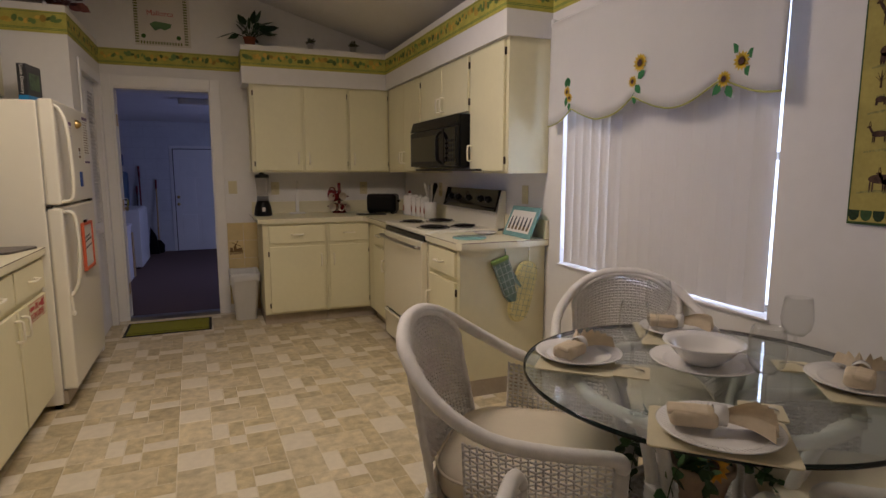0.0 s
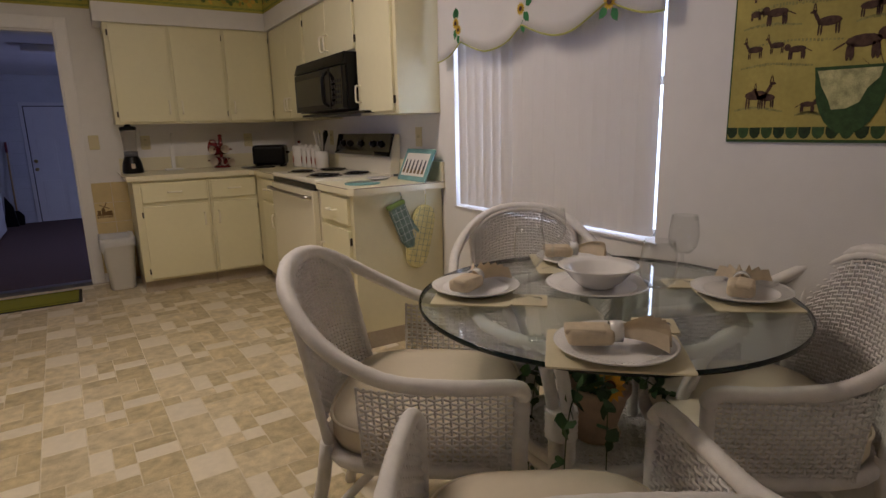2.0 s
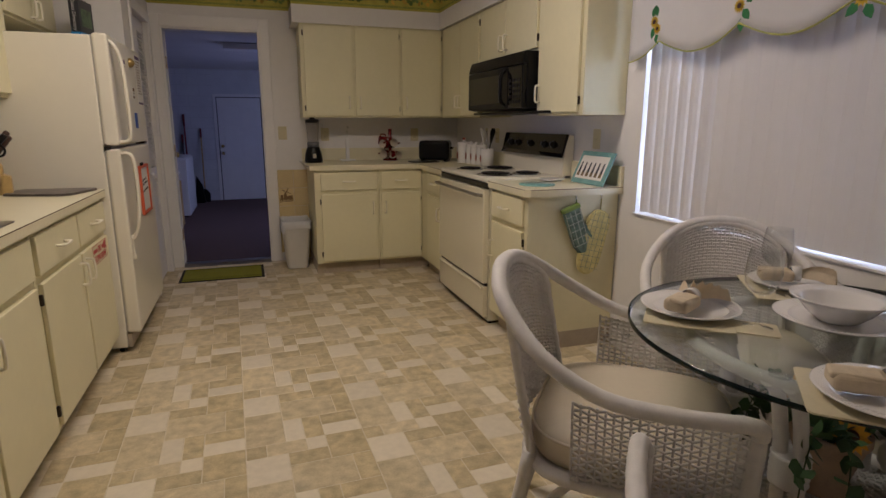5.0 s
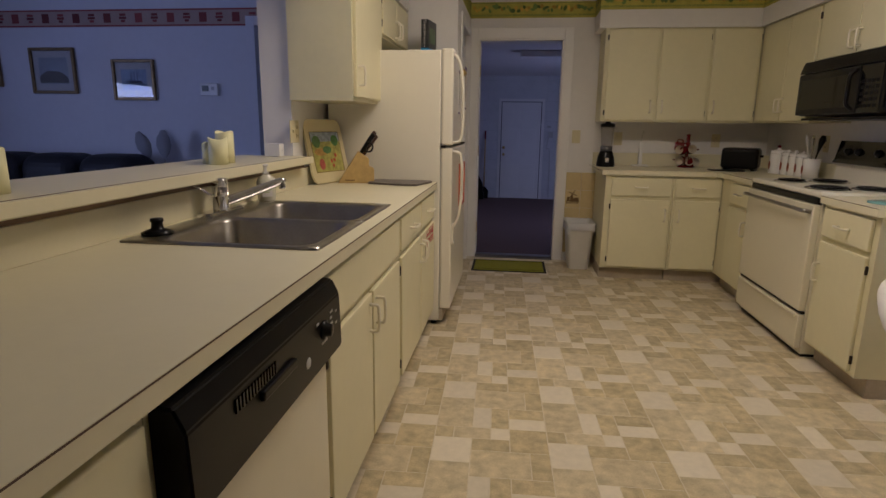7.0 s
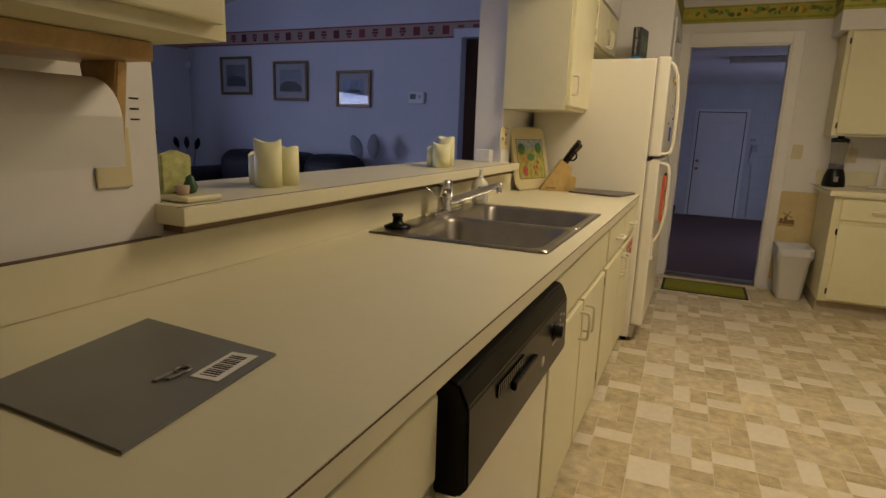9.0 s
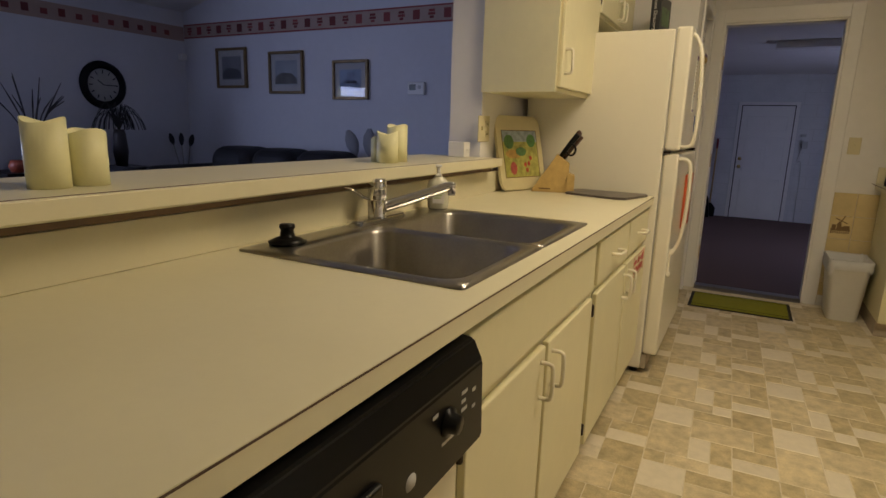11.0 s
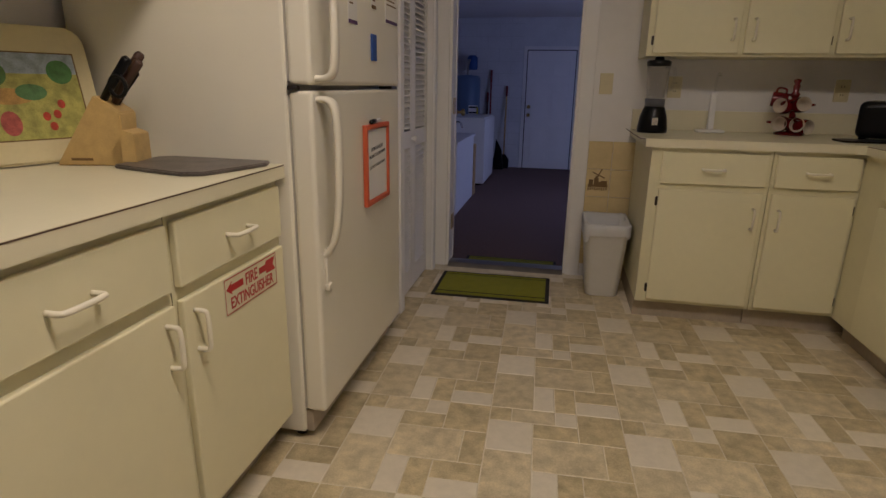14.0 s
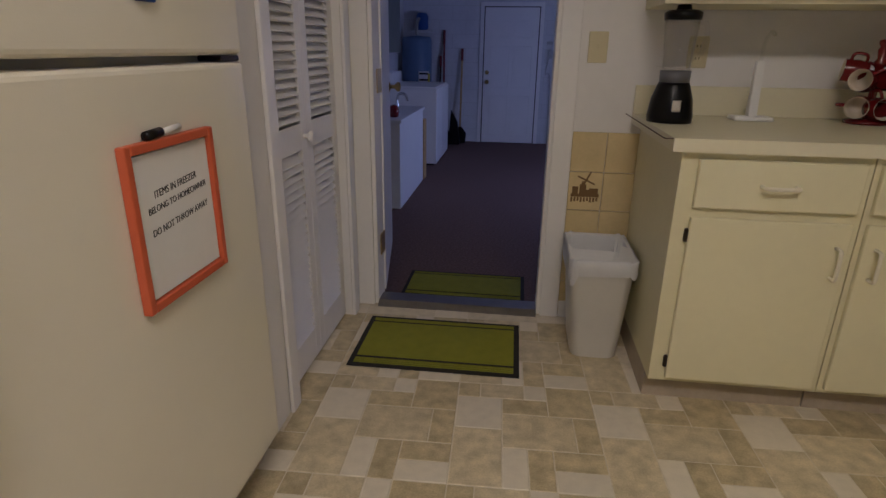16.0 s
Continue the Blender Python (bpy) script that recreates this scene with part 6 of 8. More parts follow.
for f_, z in ((0.86, 0.452), (0.95, 0.458), (0.975, 0.478), (0.975, 0.520), (0.94, 0.540), (0.75, 0.553), (0.45, 0.559), (0.0, 0.561)):
    rings.append([bm.verts.new((x * f_, 0.02 + (y - 0.02) * f_, z)) for x, y, _ in ring] if f_ else [bm.verts.new((0, 0.02, z))] * 48)
for a, b_ in zip(rings, rings[1:]):
    for i in range(48):
        q = []
        for v in (a[i], a[(i + 1) % 48], b_[(i + 1) % 48], b_[i]):
            if v not in q:
                q.append(v)
        bm.faces.new(q).smooth = True
bm.faces.new(rings[0])
bmesh.ops.recalc_face_normals(bm, faces=bm.faces)
cu = part("cushion", bm, CUSHION, ch, "cream vinyl seat cushion")
part("piping", tube([(x * 0.978, 0.02 + (y - 0.02) * 0.978, 0.530) for x, y, _ in ring], 0.0045, 6, closed=True), CUSHION, cu)
part("front_stretcher", tube(smooth_line([(-0.257, 0.25, 0.18), (0, 0.22, 0.22), (0.257, 0.25, 0.18)], 4), 0.013, 8), WICKER, ch)


def seat_at(x, y, fx, fy):
    return pose(x, y, 0, 0, 0, math.degrees(math.atan2(-fx, fy)))


LOW = Matrix.Diagonal((1, 1, 0.94, 1))
copy_thing(ch, seat_at(1.08, 1.375, 0.53, 0.85) @ Matrix.Diagonal((0.95, 1.06, 0.92, 1)))
copy_thing(ch, seat_at(1.875, 2.365, -0.50, -0.87) @ LOW)
copy_thing(ch, seat_at(1.92, 1.525, -0.85, 0.53) @ Matrix.Diagonal((0.93, 0.93, 0.94, 1)))
ch.matrix_basis = seat_at(1.222, 2.095, 0.78, -0.63) @ Matrix.Diagonal((1.04, 1.04, 0.94, 1))

tb = thing("dining_table", TC, "round glass dining table on a white wicker base", "table")
RT = 0.516
bm = bmesh.new()
add_lathe(bm, [(0, 0.738), (RT - 0.004, 0.738), (RT, 0.742), (RT, 0.746), (RT - 0.004, 0.750), (0, 0.750)], TC, 96)
bmesh.ops.recalc_face_normals(bm, faces=bm.faces)
for f_ in bm.faces:
    f_.smooth = False
tp = part("tabletop", bm, GLASSTOP, tb, "clear glass top with a dark green edge")
part("edge", lathe([(RT - 0.006, 0.7375), (RT + 0.0008, 0.739), (RT + 0.0016, 0.744), (RT + 0.0008, 0.7495), (RT - 0.002, 0.7505)], TC, 96), material("dark_glass_edge", (0.006, 0.014, 0.012), 0.15, spec=0.3), tb)
for k in range(4):
    a = radians(20 + 90 * k)
    d_ = Vector((math.cos(a), math.sin(a), 0))
    e_ = Vector((-math.sin(a), math.cos(a), 0))
    for o in (-0.022, 0.022):
        part("leg", tube(smooth_line([TC + d_ * r_ + e_ * o + Vector((0, 0, z_)) for r_, z_ in ((0.30, 0.0), (0.25, 0.12), (0.225, 0.32), (0.24, 0.50), (0.30, 0.66), (0.37, 0.72))], 5), 0.017, 8), WICKER, tb)
    part("binding", tube([TC + d_ * 0.232 + Vector((0, 0, 0.42 + 0.008 * i)) for i in range(11)], 0.043, 10, wrap=0.05), WICKER, tb)
    part("pad", lathe([(0, 0.735), (0.022, 0.735), (0.022, 0.7375), (0, 0.7375)], TC + d_ * 0.37, 14), CLEAR, tb)
for r_, z_ in ((0.36, 0.715), (0.225, 0.30), (0.225, 0.335), (0.245, 0.12)):
    part("hoop", tube([TC + Vector((r_ * math.cos(a), r_ * math.sin(a), z_)) for a in [2 * math.pi * k / 56 for k in range(56)]], 0.017, 8, closed=True), WICKER, tb)
bm = bmesh.new()
for k in range(-17, 18):
    c_ = k * 0.0125
    hw = math.sqrt(max(0.0, 0.222 ** 2 - c_ * c_))
    if hw > 0.02:
        for sw in (0, 1):
            pts = []
            for j in range(25):
                q = -hw + 2 * hw * j / 24
                v = (q, c_) if sw else (c_, q)
                pts.append(TC + Vector((v[0], v[1], 0.322 + 0.003 * (1 if (j + k + sw) % 2 else -1))))
            add_tube(bm, pts, 0.0035, 4)
part("shelf_weave", bm, WICKER, tb, "woven wicker shelf")
# flower pot under the glass
fp = thing("flower_pot", TC + Vector((-0.02, -0.02, 0.33)), "cream clay pot with artificial sunflowers and trailing ivy", "flower pot")
CLAY = material("cream_clay", (0.52, 0.38, 0.28), 0.8, spot=0.12, scale=20)
FC = TC + Vector((-0.02, -0.02, 0.332))
part("pot", lathe([(0, 0), (0.065, 0), (0.07, 0.012), (0.058, 0.03), (0.062, 0.05), (0.085, 0.13), (0.095, 0.145), (0.095, 0.165), (0.085, 0.165), (0.08, 0.14), (0, 0.14)], FC, 28), CLAY, fp)
IVY = material("ivy_leaf", (0.035, 0.085, 0.025), 0.5, island=0.35)
rnd = random.Random(21)
bm, vine = bmesh.new(), bmesh.new()
for k in range(9):
    a = 2 * math.pi * k / 9 + rnd.uniform(-0.2, 0.2)
    d_ = Vector((math.cos(a), math.sin(a), 0))
    out, drop = rnd.uniform(0.16, 0.27), rnd.uniform(-0.05, 0.42) if k % 2 else rnd.uniform(0.25, 0.45)
    pts = smooth_line([FC + Vector((0, 0, 0.14)), FC + d_ * 0.09 + Vector((0, 0, 0.21)), FC + d_ * out + Vector((0, 0, 0.17)), FC + d_ * (out + 0.03) + Vector((0, 0, max(-0.31, 0.12 - drop)))], 7)
    add_tube(vine, pts, 0.0018, 4)
    for p in pts[3:]:
        for _ in range(2):
            ax = Vector((rnd.uniform(-1, 1), rnd.uniform(-1, 1), rnd.uniform(-0.6, 0.6))).normalized()
            ay = ax.cross(Vector((rnd.uniform(-1, 1), rnd.uniform(-1, 1), 0.5))).normalized()
            flat_leaf(bm, p, ax, ay, rnd.uniform(0.03, 0.05), rnd.uniform(0.028, 0.045), rnd.uniform(0, 6.2))
part("ivy", bm, IVY, fp)
part("vine", vine, IVY, fp)
PETAL = material("yellow_petal", (0.65, 0.32, 0.02), 0.7, island=0.2)
for dx, dy, dz in ((-0.05, -0.09, 0.20), (0.06, -0.05, 0.25), (-0.08, 0.05, 0.27), (0.03, 0.08, 0.26)):
    nr = Vector((dx, dy, 0.06)).normalized()
    ax = nr.cross(Vector((0, 0, 1))).normalized()
    pet, cen = bmesh.new(), bmesh.new()
    sunflower(pet, cen, FC + Vector((dx, dy, dz)), ax, ax.cross(nr), 0.045, nr)
    bloom = part("bloom", pet, PETAL, fp, "yellow sunflower bloom")
    part("flower_centre", cen, DKB, bloom)

# tableware
TZ = 0.7505
PADC = material("cream_cork_mat", (0.62, 0.56, 0.38), 0.6, spot=0.04, scale=10)
NAPK = material("beige_dotted_napkin", (0.63, 0.53, 0.38), 0.9, spot=0.06, scale=60, bump=0.3, grain=300)
pm0 = thing("placemat", (0, 0, 0), "cream rectangular placemat on the glass table", "placemat", "placemats")
part("mat", prism(rounded(-0.145, -0.11, 0.145, 0.11, 0.012), "z", 0, 0.004, 0.001), PADC, pm0)
pl0 = thing("plate", (0, 0, 0), "white china dinner plate with a ribbed rim", "plate", "dinner plates")
part("dish", lathe([(0, 0.004), (0.075, 0.004), (0.085, 0.0), (0.09, 0.004), (0.128, 0.017), (0.13, 0.02), (0.127, 0.021), (0.09, 0.009), (0.08, 0.0075), (0, 0.0075)], (0, 0, 0), 40), CHINA, pl0)
bm = bmesh.new()
for k in range(60):
    a = 2 * math.pi * k / 60
    d_ = Vector((math.cos(a), math.sin(a), 0))
    add_tube(bm, [d_ * 0.097 + Vector((0, 0, 0.0115)), d_ * 0.122 + Vector((0, 0, 0.0195))], 0.0016, 4)
part("ribbed_rim", bm, CHINA, pl0)
nk0 = thing("napkin", (0, 0, 0), "beige dotted cloth napkin fanned through a white ring", "napkin", "folded napkins")
part("roll", moved(box(-0.104, -0.034, 0.010, -0.006, 0.034, 0.046, 0.013, 4), pose(0, 0, 0, 0, 0, 2)), NAPK, nk0)
part("flap", moved(box(-0.108, -0.030, 0.036, -0.020, 0.012, 0.050, 0.006, 3), pose(0, 0, 0, 6, 0, -3)), NAPK, nk0)
bm = bmesh.new()
N, prev = 13, None
for k in range(N):
    f_ = -1 + 2 * k / (N - 1)
    up = 1 if k % 2 else 0
    reach = 0.112 - 0.020 * f_ * f_ - 0.006 * up
    pts = [Vector((0.004, f_ * 0.015, 0.028 + 0.012 * up)), Vector((0.055, f_ * 0.044, 0.026 + 0.026 * up)), Vector((reach, f_ * 0.075, 0.016 + 0.030 * up + 0.010 * (1 - f_ * f_)))]
    row = [bm.verts.new(p) for p in smooth_line(pts, 4)]
    if prev:
        for i in range(len(row) - 1):
            bm.faces.new((prev[i], prev[i + 1], row[i + 1], row[i]))
    prev = row
fan = part("fan", bm, NAPK, nk0)
fan.modifiers.new("thick", "SOLIDIFY").thickness = 0.003
part("ring", moved(lathe([(0.021, -0.014), (0.023, -0.014), (0.023, 0.014), (0.021, 0.014), (0.021, -0.014)], (0, 0, 0), 22), pose(0, 0, 0.034, 0, 90, 0)), CHINA, nk0, "white napkin ring")
co0 = thing("coaster", (0, 0, 0), "square cream coaster under a wine glass", "coaster", "coasters")
part("pad", prism(rounded(-0.05, -0.05, 0.05, 0.05, 0.008), "z", 0, 0.004, 0.001), PADC, co0)
GOBLET = glass("goblet_glass", (0.968, 0.972, 0.972), 0.01)
wg0 = thing("wine_glass", (0, 0, 0), "clear stemmed wine glass on a coaster", "wine glass", "wine glasses")
part("bowl", lathe([(0.004, 0.088), (0.022, 0.094), (0.038, 0.114), (0.043, 0.142), (0.040, 0.175), (0.035, 0.205), (0.0338, 0.205), (0.0388, 0.175), (0.0416, 0.142), (0.0366, 0.116), (0.021, 0.0965), (0, 0.093)], (0, 0, 0), 32), GOBLET, wg0)
part("stem", lathe([(0.036, 0), (0.036, 0.002), (0.012, 0.005), (0.0048, 0.014), (0.0042, 0.088), (0, 0.088)], (0, 0, 0), 24), GOBLET, wg0)
sets = [((1.41, 2.095), (1.475, 1.93), 25), ((1.39, 1.55), (1.585, 1.60), -38), ((1.97, 1.62), (1.945, 1.79), 28), ((1.90, 2.19), (1.755, 2.14), -38)]
for k, ((px, py), (gx, gy), yaw) in enumerate(sets):
    d_ = (Vector((px, py, 0)) - TC).normalized()
    face = math.degrees(math.atan2(d_.x, -d_.y))
    for base, m in ((pm0, pose(px + d_.x * 0.0, py + d_.y * 0.0, TZ, 0, 0, face)), (pl0, pose(px, py, TZ + 0.0045, 0, 0, 0)), (nk0, pose(px, py, TZ + 0.012, 0, 0, yaw)), (co0, pose(gx, gy, TZ, 0, 0, face)), (wg0, pose(gx, gy, TZ + 0.0045))):
        if k == 0:
            base.matrix_basis = m
        else:
            copy_thing(base, m)
copy_thing(pl0, pose(1.71, 1.90, TZ + 0.0005) @ Matrix.Diagonal((1.15, 1.15, 1.1, 1)))
tagged(part("serving_bowl", lathe([(0, 0.004), (0.045, 0.0), (0.05, 0.004), (0.075, 0.025), (0.095, 0.05), (0.115, 0.062), (0.114, 0.066), (0.09, 0.054), (0.07, 0.03), (0.045, 0.012), (0, 0.010)], (1.71, 1.90, TZ + 0.0095), 40), CHINA), "white china soup bowl on a plate on the table", "bowl")

# ---- on the sink counter and ledge ----


def candle(x, y, r, hgt, seed):
    c = thing("candle", (x, y, 1.0885), "ivory pillar candle with a melted wavy rim on the ledge", "candle", "pillar candles")
    bm = bmesh.new()
    N = 28
    rings = []
    for rr, z, wave in ((r, 0, 0), (r, hgt * 0.5, 0), (r, hgt, 1), (r * 0.90, hgt - 0.002, 1), (r * 0.84, hgt - 0.03, 0)):
        rings.append([bm.verts.new((x + rr * math.cos(2 * math.pi * k / N), y + rr * math.sin(2 * math.pi * k / N), 1.0885 + z + wave * 0.006 * math.sin(4 * math.pi * k / N + seed))) for k in range(N)])
    for a, b_ in zip(rings, rings[1:]):
        for i in range(N):
            bm.faces.new((a[i], a[(i + 1) % N], b_[(i + 1) % N], b_[i])).smooth = True
    bm.faces.new(rings[-1])
    bm.faces.new(list(reversed(rings[0])))
    part("wax", bm, WAX, c)
    part("wick", tube([(x, y, 1.0885 + hgt - 0.03), (x + 0.002, y, 1.0885 + hgt - 0.018)], 0.0015, 5), BLACK, c)


candle(-1.205, 1.950, 0.036, 0.124, 0.3)
candle(-1.208, 2.025, 0.036, 0.104, 1.7)
candle(-1.272, 1.985, 0.026, 0.085, 2.5)
candle(-1.205, 3.070, 0.038, 0.105, 0.9)
candle(-1.225, 3.165, 0.038, 0.13, 2.2)
candle(-1.262, 3.088, 0.022, 0.085, 3.3)
tagged(part("white_box", boxes([(-1.27, 3.655, 1.089, -1.19, 3.715, 1.155), (-1.188, 3.68, 1.118, -1.1865, 3.70, 1.124)], 0.003), WHITEPL), "small white sensor box on the ledge", "box")
fg = thing("recipe_stand", (-1.17, 1.63, 1.0885), "small painted figurine stand at the end of the ledge", "figurine")
part("base", box(-1.215, 1.585, 1.089, -1.10, 1.68, 1.102, 0.004), CREAM, fg)
part("back_board", prism([(1.59, 1.10), (1.665, 1.10), (1.67, 1.18), (1.63, 1.195), (1.59, 1.185)], "x", -1.19, -1.175, 0.003), material("yellow_green_paint", (0.45, 0.45, 0.18), 0.6, spot=0.25, scale=50), fg)
part("bird", lathe([(0, 0), (0.012, 0.004), (0.016, 0.016), (0.010, 0.028), (0.008, 0.036), (0, 0.042)], (-1.145, 1.635, 1.102), 14), material("green_glaze", (0.05, 0.12, 0.05), 0.4), fg)
part("pot", lathe([(0, 0), (0.012, 0), (0.015, 0.02), (0, 0.02)], (-1.14, 1.61, 1.102), 14), CLAY, fg)
# knife block
kb = thing("knife_block", (-0.925, 4.105, 0.92), "pale wooden knife block with dark handled knives", "knife block")
mk_ = pose(-0.925, 4.105, 0.921, 0, 0, -74) @ Matrix.Diagonal((1.1, 1.12, 1.12, 1))
BEECH = material("yellow_beech", (0.52, 0.36, 0.13), 0.45, spot=0.1, scale=30)
part("block", moved(prism([(-0.085, 0.0), (0.07, 0.0), (0.075, 0.125), (0.02, 0.165)], "x", -0.045, 0.045, 0.003), mk_), BEECH, kb)
part("step", moved(prism([(0.02, 0.0), (0.10, 0.0), (0.10, 0.075), (0.074, 0.085)], "x", -0.045, 0.045, 0.002), mk_), BEECH, kb)
part("imprint", moved(box(0.0452, -0.05, 0.012, 0.0456, 0.0, 0.018), mk_), BROWN, kb)
DW = material("dark_wood_handle", (0.05, 0.022, 0.012), 0.45, spot=0.2, scale=40)
for k, (o, l, mt_) in enumerate(((-0.028, 0.125, DW), (0.0, 0.115, DW), (0.026, 0.11, BLACK), (-0.01, 0.09, BLACK))):
    y0_, z0_ = 0.035 + 0.012 * (k % 2), 0.155 - 0.01 * (k % 2)
    part("knife_handle", moved(tube([(o, y0_, z0_), (o, y0_ + l * 0.30, z0_ + l * 0.45), (o, y0_ + l * 0.58, z0_ + l * 0.82), (o, y0_ + l * 0.62, z0_ + l * 0.86)], [0.009, 0.011, 0.0125, 0.008], 8), mk_), mt_, kb)
part("scissors_ring", moved(tube([(0.035 + 0.004 * math.cos(a), 0.075 + 0.02 * math.cos(a), 0.185 + 0.024 * math.sin(a)) for a in [2 * math.pi * k / 16 for k in range(16)]], 0.005, 6, closed=True), mk_), BLACK, kb)
# tray leaning behind the block
tr = thing("tray", (-1.10, 4.05, 0.92), "cream tray with a colourful garden painting leaning on the backsplash", "tray")
mt_ = on_east_face(-1.035, 4.045, 0.925) @ pose(0, 0, 0, -13, -20, 0) @ Matrix.Diagonal((1.1, 1.08, 1, 1))
bm = bmesh.new()
add_prism(bm, rounded(-0.155, 0.0, 0.155, 0.34, 0.045), "z", -0.014, 0.0)
bmesh.ops.bevel(bm, geom=[e for e in bm.edges if e.calc_face_angle(0) > 0.9], offset=0.005, segments=2, affect="EDGES")
part("board", moved(bm, mt_), material("cream_melamine", (0.66, 0.58, 0.34), 0.35, spot=0.04, scale=10), tr)


def painted(name, outline, colour, d, spot=0.3):
    bm = bmesh.new()
    add_prism(bm, outline, "z", d, d + 0.0004)
    part(name, moved(bm, mt_), material("tray_" + name, colour, 0.45, spot=spot, scale=40), tr)


def oval(cx, cy, a, b_, n=16):
    return [(cx + a * math.cos(2 * math.pi * k / n), cy + b_ * math.sin(2 * math.pi * k / n)) for k in range(n)]


painted("meadow", [(-0.115, 0.06), (0.115, 0.06), (0.115, 0.22), (-0.115, 0.22)], (0.42, 0.40, 0.10), 0.0002)
painted("sky", [(-0.115, 0.2202), (0.115, 0.2202), (0.115, 0.27), (-0.115, 0.27)], (0.35, 0.42, 0.50), 0.0002)
painted("tree", oval(-0.075, 0.22, 0.032, 0.032), (0.09, 0.20, 0.06), 0.0008)
painted("tree", oval(0.075, 0.225, 0.03, 0.03), (0.08, 0.22, 0.06), 0.0008)
painted("bush", oval(0.0, 0.175, 0.035, 0.02), (0.10, 0.22, 0.08), 0.0008)
painted("path", oval(-0.05, 0.165, 0.055, 0.02), (0.50, 0.30, 0.08), 0.0006)
painted("flower", oval(-0.06, 0.10, 0.022, 0.03), (0.45, 0.10, 0.08), 0.001)
for px, py in ((0.02, 0.115), (0.045, 0.12), (0.03, 0.09), (0.06, 0.145)):
    painted("poppy", oval(px, py, 0.009, 0.011), (0.48, 0.06, 0.03), 0.001)
part("rim_line", moved(boxes([(-0.118, 0.057, 0.0002, 0.118, 0.06, 0.001), (-0.118, 0.27, 0.0002, 0.118, 0.273, 0.001), (-0.118, 0.06, 0.0002, -0.115, 0.27, 0.001), (0.115, 0.06, 0.0002, 0.118, 0.27, 0.001)]), mt_), BROWN, tr)
SLATE = material("grey_marble_board", (0.10, 0.085, 0.075), 0.35, spot=0.5, scale=12)
tagged(part("cutting_board", prism([(-0.83, 4.035), (-0.70, 3.995), (-0.585, 3.965), (-0.535, 3.985), (-0.474, 4.19), (-0.49, 4.235), (-0.80, 4.245), (-0.835, 4.22)], "z", 0.9205, 0.931, 0.003), SLATE), "dark grey marbled cutting board on the counter beside the fridge", "cutting board")
# folder with keys
fo = thing("folder", (-0.83, 1.26, 0.92), "grey plastic folder with a white barcode label on the counter", "folder")
part("sleeve", prism([(-0.645, 1.085), (-0.682, 1.362), (-0.975, 1.378), (-0.925, 1.09)], "z", 0.9205, 0.9245, 0.001), material("grey_folder_plastic", (0.16, 0.16, 0.155), 0.35, spot=0.05, scale=10), fo)
mf = pose(-0.712, 1.292, 0.9248, 0, 0, 98)
part("barcode_label", moved(box(-0.045, -0.022, 0, 0.045, 0.022, 0.0006), mf), PAPER, fo)
part("bar", moved(boxes([(-0.036 + i * 0.006, -0.012, 0.0006, -0.036 + i * 0.006 + (0.0035 if i % 3 else 0.002), 0.014, 0.001) for i in range(12)]), mf), BLACK, fo)
ky = thing("key", (-0.745, 1.248, 0.925), "pair of steel keys lying on the folder", "keys")
part("bow", tube([(-0.748 + 0.010 * math.cos(a), 1.252 + 0.010 * math.sin(a), 0.9275) for a in [2 * math.pi * k / 14 for k in range(14)]], 0.0025, 6, closed=True), STEEL, ky)
part("blade", boxes([(-0.758, 1.212, 0.9255, -0.750, 1.244, 0.9275), (-0.744, 1.220, 0.9275, -0.737, 1.247, 0.9295)], 0.0006), STEEL, ky)
# paper towel under the wall cabinet
pt = thing("paper_towel_holder", (-1.03, 1.17, 1.375), "wooden paper towel holder with a full roll under the cabinet", "paper towel holder")
part("top_board", box(-1.10, 0.99, 1.345, -0.93, 1.39, 1.3745, 0.003), WOOD, pt)
for y in (1.005, 1.355):
    part("arm", prism([(-1.06, 1.345), (-0.97, 1.345), (-0.99, 1.22), (-1.04, 1.22)], "y", y, y + 0.02, 0.003), WOOD, pt)
part("roll", moved(lathe([(0.018, 0), (0.062, 0), (0.064, 0.004), (0.064, 0.306), (0.062, 0.31), (0.018, 0.31)], (0, 0, 0), 32), pose(-1.015, 1.035, 1.255, -90, 0, 0)), PAPER, pt, "white paper towel roll")
part("hanging_sheet", prism([(-0.9515, 1.26), (-0.949, 1.26), (-0.952, 1.185), (-0.955, 1.185)], "y", 1.04, 1.343), PAPER, pt)
tagged(part("sticky_note", boxes([(XW + 0.0005, 1.515, 1.255 + i * 0.02, XW + 0.0012, 1.535, 1.258 + i * 0.02) for i in range(3)]), BLACK), "three small dark printed lines on the white wall", "note")

